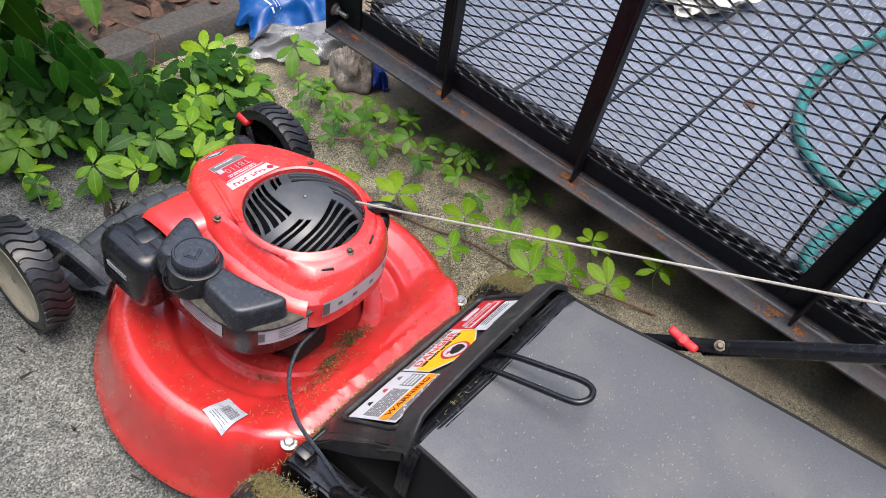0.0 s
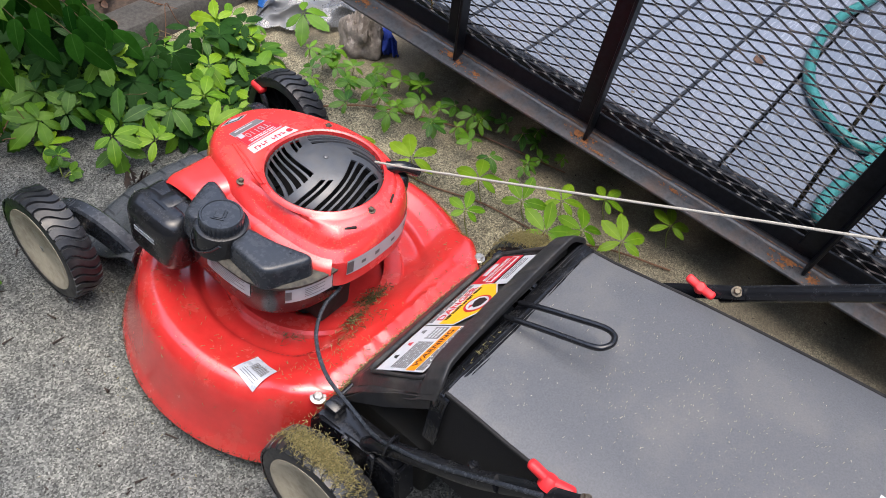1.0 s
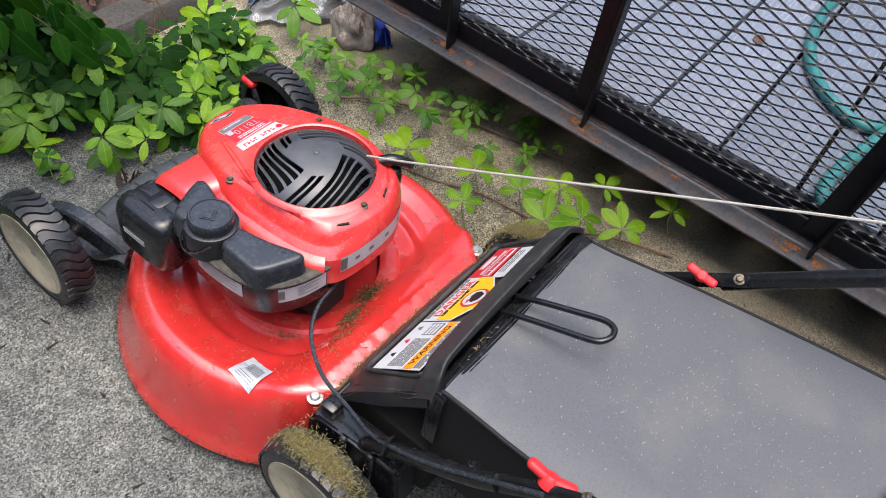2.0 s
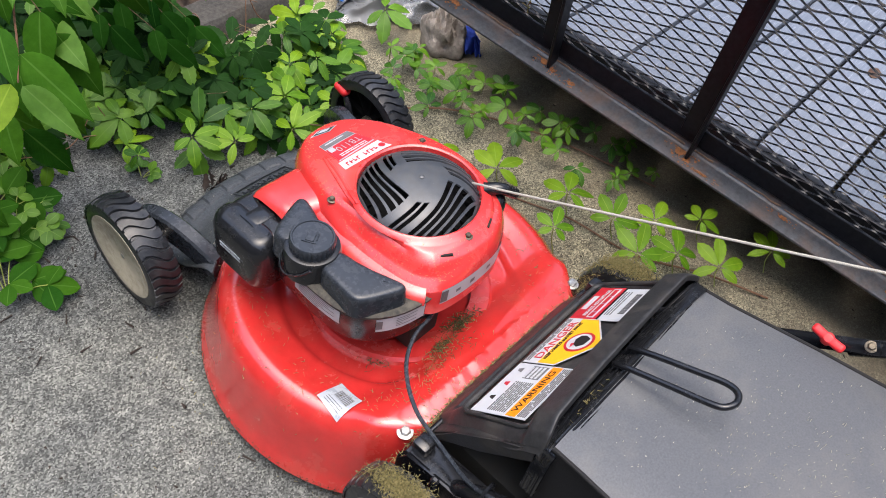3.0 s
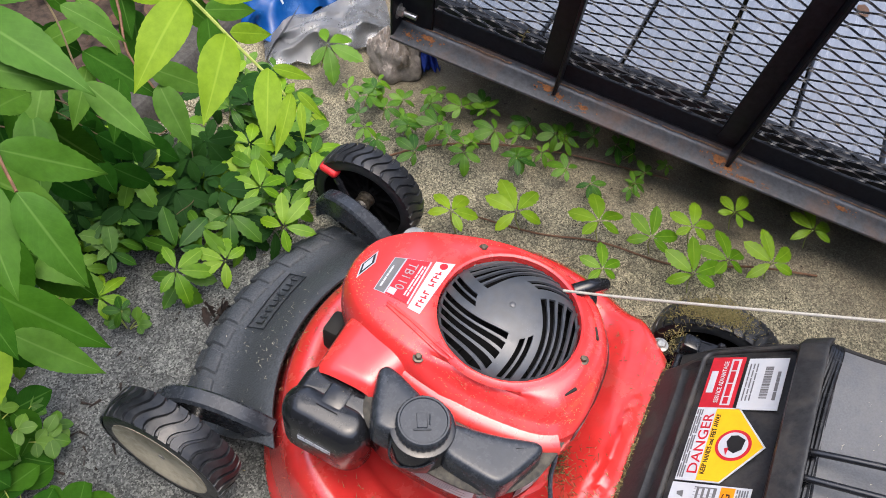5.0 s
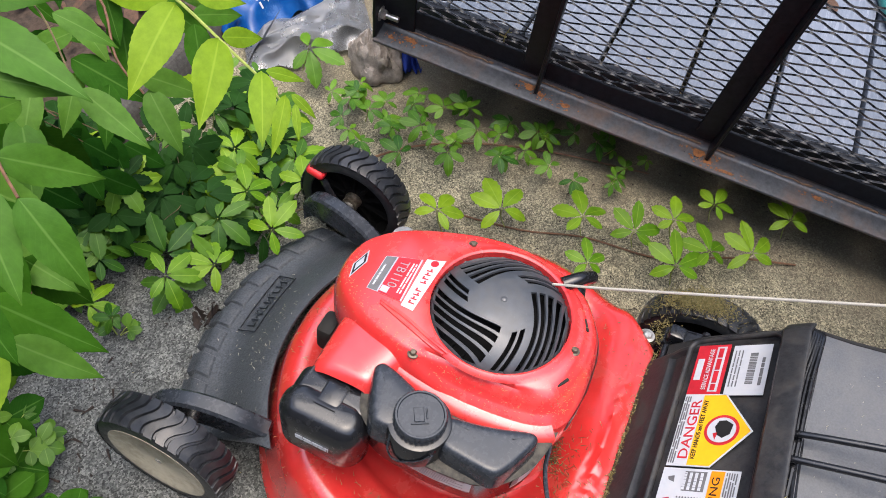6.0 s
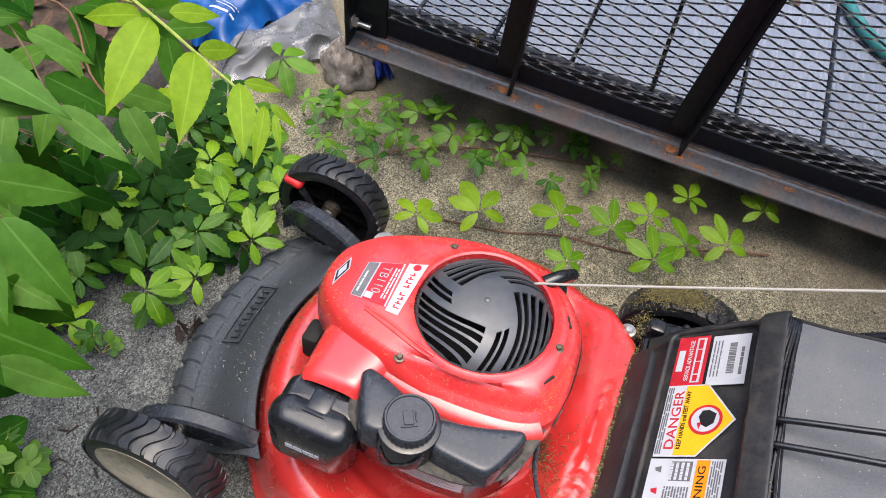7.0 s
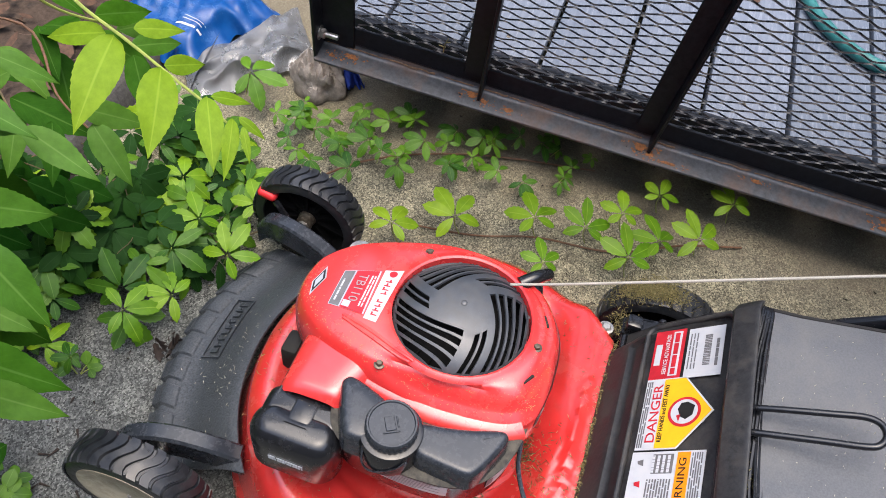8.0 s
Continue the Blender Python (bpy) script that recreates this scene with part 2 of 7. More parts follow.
WHITE = surface("white_label", (0.46, 0.48, 0.51), (0.40, 0.42, 0.45), 0.35, grain=50, grain_bump=0.0, dirt=(0.4, 0.36, 0.3), dirt_amount=0.3, dirt_scale=25)
SILVER = surface("silver_label", (0.43, 0.46, 0.51), (0.37, 0.40, 0.45), 0.3, 0.2, grain=50, grain_bump=0.0)
INK = surface("black_print", (0.015, 0.015, 0.016), rough=0.45, grain_bump=0.0)
GREY_INK = surface("grey_print", (0.13, 0.13, 0.135), rough=0.45, grain_bump=0.0)
RED_INK = surface("red_print", (0.47, 0.02, 0.032), rough=0.4, grain_bump=0.0)
YELLOW = surface("yellow_print", (0.72, 0.40, 0.015), (0.66, 0.36, 0.015), 0.35, grain_bump=0.0)
ORANGE = surface("orange_print", (0.80, 0.25, 0.01), (0.76, 0.22, 0.01), 0.35, grain_bump=0.0)
BLUE_FILM = surface("blue_plastic_film", (0.005, 0.062, 0.22), (0.004, 0.045, 0.18), 0.2, grain=26, grain_bump=0.25, dirt=(0.2, 0.33, 0.5), dirt_amount=0.2, dirt_scale=12)
CLEAR_FILM = surface("cloudy_plastic_film", (0.50, 0.52, 0.55), (0.36, 0.38, 0.40), 0.22, grain=30, grain_bump=0.3, dirt=(0.30, 0.27, 0.23), dirt_amount=0.45, spec=0.4)
CLEAR_FILM.node_tree.nodes["Principled BSDF"].inputs["Transmission Weight"].default_value = 0.8
BUNCHED_FILM = surface("bunched_bag_film", (0.33, 0.295, 0.26), (0.18, 0.158, 0.138), 0.5, grain=70, grain_bump=0.6, dirt=(0.1, 0.085, 0.07), dirt_amount=0.6)
FLECK = surface("pale_chaff", (0.50, 0.47, 0.38), (0.30, 0.28, 0.21), 0.9, grain=300, grain_bump=0.2)
WHITE_RAG = surface("white_cloth", (0.66, 0.64, 0.58), (0.45, 0.42, 0.34), 0.9, grain=60, grain_bump=0.5)
BLUE_CLOTH = surface("blue_cloth", (0.02, 0.05, 0.30), (0.012, 0.03, 0.2), 0.8, grain=200, grain_bump=0.5)
CLIPPING = surface("dry_grass_clippings", (0.27, 0.23, 0.10), (0.13, 0.115, 0.045), 0.9, grain=300, grain_bump=0.3)
CLIP_CRUST = surface("dried_grass_crust", (0.06, 0.05, 0.028), (0.025, 0.022, 0.014), 0.95, grain=300, grain_bump=0.3)
GREEN_CLIP = surface("green_grass_clippings", (0.10, 0.092, 0.034), (0.04, 0.040, 0.016), 0.9, grain=300, grain_bump=0.3)
LITTER = surface("dead_leaves", (0.10, 0.055, 0.034), (0.045, 0.026, 0.018), 0.85, grain=60, grain_bump=0.4)
STEM = surface("vine_stem", (0.13, 0.10, 0.045), (0.08, 0.06, 0.03), 0.7, grain=150)
DEAD = surface("rotten_leaf", (0.040, 0.028, 0.022), (0.018, 0.013, 0.011), 0.8, grain=80, grain_bump=0.4)
RED_STEM = surface("reddish_stem", (0.17, 0.085, 0.045), (0.10, 0.05, 0.028), 0.6, grain=150)
GREEN_STEM = surface("green_stem", (0.28, 0.33, 0.07), (0.2, 0.25, 0.05), 0.55, grain=150)
LEAF_BRIGHT = leaf_material("bright_creeper_leaf", (0.095, 0.225, 0.008), (0.22, 0.355, 0.015), (0.25, 0.38, 0.045))
LEAF_MID = leaf_material("green_creeper_leaf", (0.024, 0.090, 0.009), (0.110, 0.235, 0.014), (0.12, 0.23, 0.035))
# Dark creeper green, lowered further to stand for shade between the leaves.
LEAF_DARK = leaf_material("shaded_creeper_leaf", (0.004, 0.021, 0.005), (0.020, 0.066, 0.012), (0.028, 0.066, 0.020), 0.55, 0.06)
LEAF_BIG = leaf_material("sapling_leaf", (0.010, 0.058, 0.005), (0.045, 0.132, 0.009), (0.075, 0.165, 0.028), 0.6, 0.04)
# Darker copy of the sapling leaf, with shade put into the green.
LEAF_SHADED = leaf_material("shaded_sapling_leaf", (0.005, 0.040, 0.005), (0.022, 0.092, 0.009), (0.05, 0.13, 0.025), 0.6, 0.04)
LEAF_LIGHT = leaf_material("light_sapling_leaf", (0.042, 0.126, 0.011), (0.074, 0.174, 0.018), (0.11, 0.21, 0.04), 0.5, 0.13)
LEAF_YOUNG = leaf_material("young_sapling_leaf", (0.115, 0.215, 0.010), (0.175, 0.28, 0.015), (0.22, 0.33, 0.03), 0.5, 0.10)


# ---------- mesh tools ----------
def finish(bm, name, mat, angle=40, smooth=True):
    me = bpy.data.meshes.new(name)
    bmesh.ops.recalc_face_normals(bm, faces=bm.faces[:])
    bm.to_mesh(me)
    bm.free()
    me.materials.append(mat)
    if smooth:
        me.shade_smooth()
        me.set_sharp_from_angle(angle=radians(angle))
    return me


def shallow(parent):
    """The nearest bearer that keeps to thing, part and sub-part."""
    while parent and parent.parent and parent.parent.parent:
        parent = parent.parent
    return parent


def part(name, bm, mat, parent=None, label="", angle=40):
    """One mesh object, under a thing or a part; built in world places."""
    ob = new(name, finish(bm, name, mat, angle))
    parent = shallow(parent)
    if parent:
        ob.parent = parent
        ob.matrix_parent_inverse = parent.matrix_world.inverted()
    if label:
        ob["label"] = label
    return ob


def base(name, place, label, category, group="", kind=""):
    """The Empty at a thing's foot that carries its parts."""
    ob = new(name)
    ob.location = place
    ob.empty_display_size = 0.05
    bpy.context.view_layer.update()
    return tagged(ob, label, category, group, kind)


def box(bm, lo, hi, bevel=0.0, seg=2, m=None):
    made = bmesh.ops.create_cube(bm, size=1)["verts"]
    for v in made:
        v.co = Vector((lo[i] + (v.co[i] + 0.5) * (hi[i] - lo[i]) for i in range(3)))
    if bevel:
        edges = {e for v in made for e in v.link_edges}
        made = bmesh.ops.bevel(bm, geom=list(edges), offset=bevel, segments=seg, profile=0.5, affect="EDGES")["verts"]
        made = list({v for v in made})
    if m:
        bmesh.ops.transform(bm, matrix=m, verts=[v for v in made if v.is_valid])
    return made


def boxed(lo, hi, bevel=0.0, seg=2, m=None):
    bm = bmesh.new()
    box(bm, lo, hi, bevel, seg)
    if m:
        bm.transform(m)
    return bm


def smooth_path(points, per=8):
    """Points on a Catmull-Rom curve through the given ones."""
    p = [Vector(q) for q in points]
    p = [2 * p[0] - p[1]] + p + [2 * p[-1] - p[-2]]
    out = []
    for a, b, c, d in zip(p, p[1:], p[2:], p[3:]):
        for k in range(per):
            t = k / per
            out.append(0.5 * (2 * b + (c - a) * t + (2 * a - 5 * b + 4 * c - d) * t * t + (3 * b - a - 3 * c + d) * t**3))
    return out + [p[-2]]


def tube(bm, points, radius, sides=10, taper=1.0, flat=1.0):
    """A round bar along points."""
    p = [Vector(q) for q in points]
    rings = []
    side = None
    for i, q in enumerate(p):
        ahead = (p[min(i + 1, len(p) - 1)] - p[max(i - 1, 0)]).normalized()
        if side is None:
            side = ahead.orthogonal().normalized()
        side = (side - ahead * side.dot(ahead)).normalized()
        up = ahead.cross(side)
        r = radius * (1 + (taper - 1) * i / max(1, len(p) - 1))
        rings.append([bm.verts.new(q + r * (math.cos(a) * side + flat * math.sin(a) * up)) for a in (2 * math.pi * k / sides for k in range(sides))])
    for a, b in zip(rings, rings[1:]):
        for k in range(sides):
            bm.faces.new((a[k], a[(k + 1) % sides], b[(k + 1) % sides], b[k]))
    bm.faces.new(rings[0][::-1])
    bm.faces.new(rings[-1])
    return bm


def piped(points, radius, sides=10, per=0, taper=1.0, flat=1.0):
    bm = bmesh.new()
    return tube(bm, smooth_path(points, per) if per else points, radius, sides, taper, flat)


def lathe(profile, centre, axis="z", steps=40, bm=None):
    """A body turned from (radius, height) pairs about an axis through centre."""
    bm = bm or bmesh.new()
    c = Vector(centre)
    rings = []
    for r, h in profile:
        ring = []
        for k in range(steps):
            a = 2 * math.pi * k / steps
            u, v = r * math.cos(a), r * math.sin(a)
            ring.append(bm.verts.new(c + Vector((u, v, h) if axis == "z" else (h, u, v) if axis == "x" else (v, h, u))))
        rings.append(ring)
    for a, b in zip(rings, rings[1:]):
        for k in range(steps):
            bm.faces.new((a[k], a[(k + 1) % steps], b[(k + 1) % steps], b[k]))
    if profile[0][0] > 1e-4:
        bm.faces.new(rings[0][::-1])
    if profile[-1][0] > 1e-4:
        bm.faces.new(rings[-1])
    bmesh.ops.remove_doubles(bm, verts=bm.verts[:], dist=1e-5)
    return bm


def loft(rings, closed_ends=(True, True), bm=None):
    """Skin over rings of equally many points."""
    bm = bm or bmesh.new()
    made = [[bm.verts.new(q) for q in ring] for ring in rings]
    n = len(made[0])
    for a, b in zip(made, made[1:]):
        for k in range(n):
            bm.faces.new((a[k], a[(k + 1) % n], b[(k + 1) % n], b[k]))
    if closed_ends[0]:
        bm.faces.new(made[0][::-1])
    if closed_ends[1]:
        bm.faces.new(made[-1])
    return bm


def sheet(rows_of_points, thick=0.0, bm=None):
    """An open grid skin; with thickness downwards when thick is given."""
    bm = bm or bmesh.new()
    top = [[bm.verts.new(q) for q in row] for row in rows_of_points]
    for a, b in zip(top, top[1:]):
        for k in range(len(a) - 1):
            bm.faces.new((a[k], a[k + 1], b[k + 1], b[k]))
    if thick:
        bmesh.ops.recalc_face_normals(bm, faces=bm.faces[:])
        bmesh.ops.solidify(bm, geom=bm.faces[:], thickness=thick)
    return bm


def rounded_ring(points, per=6):
    """A closed smooth outline through the given (x, y) points."""
    n = len(points)
    p = [Vector((*q, 0)) for q in points]
    out = []
    for i in range(n):
        a, b, c, d = p[i - 1], p[i], p[(i + 1) % n], p[(i + 2) % n]
        for k in range(per):
            t = k / per
            out.append(0.5 * (2 * b + (c - a) * t + (2 * a - 5 * b + 4 * c - d) * t * t + (3 * b - a - 3 * c + d) * t**3))
    return out


def wide(ring, by, z):
    """The outline grown by some metres along its normals, at height z."""
    n = len(ring)
    out = []
    if sum(ring[i - 1].x * ring[i].y - ring[i].x * ring[i - 1].y for i in range(n)) < 0:
        by = -by
    for i in range(n):
        t = (ring[(i + 1) % n] - ring[i - 1]).normalized()
        out.append(Vector((ring[i].x + t.y * by, ring[i].y - t.x * by, z)))
    return out


def toward(ring, f, z):
    """The outline drawn in towards its middle, at height z."""
    mid = sum((Vector((q.x, q.y, 0)) for q in ring), Vector()) / len(ring)
    return [Vector((q.x + (mid.x - q.x) * f, q.y + (mid.y - q.y) * f, z)) for q in ring]


def step(a, b, x):
    t = min(1, max(0, (x - a) / (b - a)))
    return t * t * (3 - 2 * t)


def lettering(name, text, size, place, mat, parent, stretch=1.0, deep=0.0004):
    """Raised print at a pose: x along the words, y up the letters."""
    cu = bpy.data.curves.new(name, "FONT")
    cu.body, cu.size, cu.extrude = text, size, deep
    cu.align_x, cu.align_y = "CENTER", "CENTER"
    cu.resolution_u = 3
    tmp = bpy.data.objects.new("tmp", cu)
    scene.collection.objects.link(tmp)
    bpy.context.view_layer.update()
    me = bpy.data.meshes.new_from_object(tmp.evaluated_get(bpy.context.evaluated_depsgraph_get()))
    bpy.data.objects.remove(tmp)
    bpy.data.curves.remove(cu)
    me.transform(Matrix.Diagonal((stretch, 1, 1, 1)))
    me.transform(place)
    me.materials.clear()
    me.materials.append(mat)
    me.name = name
    ob = new(name, me)
    ob.parent = shallow(parent)
    ob.matrix_parent_inverse = ob.parent.matrix_world.inverted()
    return ob


def bars(m, rows, w, h, x0=0.0, y0=0.0, lift=0.0006, fill=0.5, seed=1, gaps=True):
    """Lines of unreadable print as thin bars in a w by h field."""
    rnd = random.Random(seed)
    bm = bmesh.new()
    pitch = h / rows
    for r in range(rows):
        y = y0 + h / 2 - (r + 0.5) * pitch
        x = x0 - w / 2
        while x < x0 + w / 2 - 1e-4:
            ln = min(rnd.uniform(0.1, 0.35) * w if gaps else w, x0 + w / 2 - x)
            box(bm, (x, y - pitch * fill / 2, lift - 0.0004), (x + ln, y + pitch * fill / 2, lift + 0.0003))
            x += ln + 0.03 * w
    bm.transform(m)
    return bm


def plate(m, u0, u1, v0, v1, thick=0.0008, lift=0.0):
    bm = boxed((u0, v0, lift), (u1, v1, lift + thick))
    bm.transform(m)
    return bm


# ---------- ground ----------
def ground_sheet():
    bm = bmesh.new()
    xs = [-40, -12, -4] + [-2 + 0.08 * i for i in range(63)] + [6, 14, 40]
    ys = [-40, -12, -4] + [-2 + 0.08 * i for i in range(38)] + [1.12]
    rows = [[(x, y, 0.0015 * noise.noise((x * 5, y * 5, 0.3)) if -2 < x < 3 and -2 < y < 1 else 0) for x in xs] for y in ys]
    sheet(rows, bm=bm)
    return bm


# Walls added out of view to cut low sky light and darken reflections.
def added_wall(lo, hi):
    return boxed(lo, hi, 0.01, 1)


WALL = surface("added_wall_grey", (0.16, 0.15, 0.14), (0.12, 0.115, 0.11), 0.85, grain=12, grain_bump=0.2, dirt=(0.08, 0.07, 0.06), dirt_amount=0.4, dirt_scale=1.5)
tagged(part("shade_wall_west", added_wall((-3.4, -5.0, 0.0), (-3.2, 5.0, 3.1)), WALL), "plain grey unseen wall added behind the camera to block low sky light", "wall", kind="structure")
tagged(part("shade_wall_north", added_wall((-3.2, 4.8, 0.0), (6.0, 5.0, 4.4)), WALL), "plain grey unseen wall added behind the garden bed to block low sky light", "wall", kind="structure")
tagged(part("shade_wall_south", added_wall((-3.2, -5.0, 0.0), (6.0, -4.8, 4.2)), WALL), "plain grey unseen wall added across the driveway to block low sky light", "wall", kind="structure")
tagged(part("shade_wall_east", added_wall((6.0, -5.0, 0.0), (6.2, 5.0, 3.4)), WALL), "plain grey unseen wall added beyond the trailer to block low sky light", "wall", kind="structure")
ground = tagged(part("ground", ground_sheet(), CONCRETE), "rough grey concrete driveway with exposed grit, damp stains, and shade painted in by the trailer", "ground", kind="structure")


def soil_bed():
    bm = bmesh.new()
    xs = [-40, -10, -4] + [-2.4 + 0.07 * i for i in range(80)] + [6, 14, 40]
    ys = [0.99 + 0.07 * i for i in range(34)] + [6, 14, 40]
    sheet([[(x, y, 0.03 + 0.05 * min(1, max(0, y - 0.99)) + 0.02 * noise.noise((x * 7, y * 7, 2)) + 0.012 * noise.noise((x * 21, y * 21, 5))) for x in xs] for y in ys], bm=bm)
    return bm


soil = tagged(part("ground_soil", soil_bed(), SOIL), "dark garden soil with rotting leaf litter behind the kerb", "soil", kind="structure")


def kerb_strip():
    ring = lambda x, k: [(x, 0.885 + k, -0.03), (x, 0.892 + k, 0.04), (x, 0.905 + k, 0.052), (x, 0.985 + k, 0.055), (x, 1.0 + k, 0.045), (x, 1.0 + k, -0.03)]
    xs = [-6, -3] + [-2 + 0.1 * i for i in range(45)] + [4, 8]
    return loft([[(a, b + 0.006 * noise.noise((a * 6, b * 9, c * 9)), c + 0.005 * noise.noise((a * 8, b * 30, 3))) for a, b, c in ring(x, 0.06 * (x - 0.3))] for x in xs])


kerb = tagged(part("kerb", kerb_strip(), KERB), "weathered low stone edging between driveway and garden bed", "kerb", kind="structure")

# ---------- the lawn mower ----------
mower = base("lawn_mower", (0, 0, 0), "red push lawn mower with black rear grass bag on the driveway", "lawn mower")
DC = Vector((0.0, 0.03))
REAR = -0.192


def deck_height(x, y):
    """The height of the deck's steel by its distance in from the rim."""
    r = math.hypot(x - DC.x, y - DC.y)
    d = 0.315 - r
    z = 0.034 + 0.100 * step(-0.006, 0.034, d) + 0.024 * step(0.016, 0.056, d)
    z -= 0.015 * step(0.056, 0.108, d) + 0.012 * step(0.114, 0.128, d)
    back = step(-0.075, -0.15, y)
    z = z + back * max(0.0, 0.176 - z) * step(0.0, 0.045, min(d, 0.26 - abs(x)))
    z += 0.006 * step(-0.158, -0.163, y) * step(-0.175, -0.17, y) * (1 - step(0.15, 0.17, abs(x)))
    return z


def deck_shell():
    bm = bmesh.new()
    rings = []
    radii = [0.05, 0.10, 0.15, 0.18, 0.186, 0.192, 0.198, 0.205, 0.215, 0.225, 0.235, 0.245, 0.255, 0.265, 0.273, 0.281, 0.288, 0.294, 0.300, 0.305, 0.310, 0.314, 0.318]
    n = 180
    for r in radii:
        ring = []
        for k in range(n):
            a = 2 * math.pi * k / n
            x, y = DC.x + r * math.cos(a), DC.y + r * math.sin(a)
            # the rear is cut off straight, and its corners stand out a little
            if y < REAR:
                y = REAR
                x = DC.x + math.copysign(min(abs(x - DC.x) * 1.0, 0.24), x - DC.x)
            ring.append((x, y, deck_height(x, y)))
        rings.append(ring)
    rings.append([(x * 1.012, y if y <= REAR + 1e-4 else y * 1.012, 0.026 if y > REAR + 1e-4 else z - 0.03) for x, y, z in rings[-1]])
    loft(rings, (True, False), bm)
    bmesh.ops.remove_doubles(bm, verts=bm.verts[:], dist=1e-5)
    bmesh.ops.recalc_face_normals(bm, faces=bm.faces[:])
    bmesh.ops.solidify(bm, geom=bm.faces[:], thickness=0.003)
    return bm


deck = part("deck", deck_shell(), RED, mower, "dented red painted steel mower deck with stuck clippings", 50)


def hex_bolt(name, place, r, parent, normal=(0, 0, 1), mat=STEEL):
    bm = bmesh.new()
    lathe([(0, 0), (r * 1.5, 0), (r * 1.5, 0.0016), (r * 1.2, 0.0022)], (0, 0, 0), steps=20, bm=bm)
    lathe([(r, 0.002), (r, 0.0045), (r * 0.75, 0.0062), (0, 0.0066)], (0, 0, 0), steps=6, bm=bm)
    q = Vector(normal).to_track_quat("Z", "Y").to_matrix().to_4x4()
    bm.transform(Matrix.Translation(place) @ q)
    return part(name, bm, mat, parent, angle=25)


for x in (-0.197, 0.197):
    hex_bolt("deck_bolt", (x, -0.175, deck_height(x, -0.175) + 0.002), 0.008, deck, mat=STEEL)

# price sticker on the deck's shoulder
tag = Matrix.Translation((-0.2245, -0.0725, 0.0)) @ Matrix.Rotation(radians(-95), 4, "Z")


def on_deck(bm_flat, lift):
    """Lays flat print on the deck's steel."""
    for v in bm_flat.verts:
        v.co.z = deck_height(v.co.x, v.co.y) + lift + 0.3 * v.co.z
    return bm_flat


sticker = sheet([[tag @ Vector((-0.0235 + 0.047 * i / 8, -0.0225 + 0.045 * j / 8, 0)) for i in range(9)] for j in range(9)])
tag_part = part("barcode_sticker", on_deck(sticker, 0.0034), SILVER, deck, "white barcode sticker")


def barcode(m, w, h, seed, lift):
    rnd = random.Random(seed)
    bm = bmesh.new()
    x = -w / 2
    while x < w / 2:
        t = rnd.choice((0.0006, 0.001, 0.0016))
        box(bm, (x, -h / 2, lift), (x + t, h / 2, lift + 0.0005))
        x += t + rnd.choice((0.0007, 0.0012))
    bm.transform(m)
    return bm


part("barcode", on_deck(barcode(tag @ Matrix.Translation((0.003, 0.006, 0)), 0.028, 0.016, 3, 0.0), 0.0040), GREY_INK, tag_part)
part("print", on_deck(bars(tag, 3, 0.032, 0.012, 0.001, -0.012, 0.0, 0.3, 4), 0.0040), GREY_INK, tag_part)


# front apron with raised pads along its outer edge
def apron_z(x, y, bare=False):
    """Height of the apron's skin over a place of the plan."""
    inner = DC.y + math.sqrt(max(0.0, 0.302**2 - x * x))
    outer = 0.493 - 1.15 * (x - 0.02) ** 2
    v = (y - inner) / (outer - inner)
    z = 0.118 - 0.062 * step(0, 0.62, v) - 0.014 * v - 0.024 * step(0.85, 1.0, v)
    return z if bare else z + 0.0035 * pad(x) * step(0.70, 0.73, v)


def pad(x):
    f = ((x + 0.205) / 0.425 * 9.3 + 0.3) % 1
    return step(0.0, 0.035, f) * step(0.80, 0.765, f)


def apron():
    bm = bmesh.new()
    rows = []
    n = 260
    marks = [j / 12 * 0.69 for j in range(12)] + [0.69, 0.705, 0.72, 0.735, 0.78, 0.84, 0.88, 0.92, 0.96, 1.0]
    for v in marks:
        row = []
        for i in range(n + 1):
            x = -0.205 + 0.425 * i / n
            inner = DC.y + math.sqrt(max(0.0, 0.302**2 - x * x))
            outer = 0.493 - 1.15 * (x - 0.02) ** 2
            y = inner + (outer - inner) * v
            row.append((x, y - 0.006 * (1 - pad(x)) * step(0.85, 1.0, v), apron_z(x, y)))
        rows.append(row)
    return sheet(rows, 0.004, bm)


apron_part = part("front_apron", apron(), APRON, mower, "dusty black plastic front apron", 35)


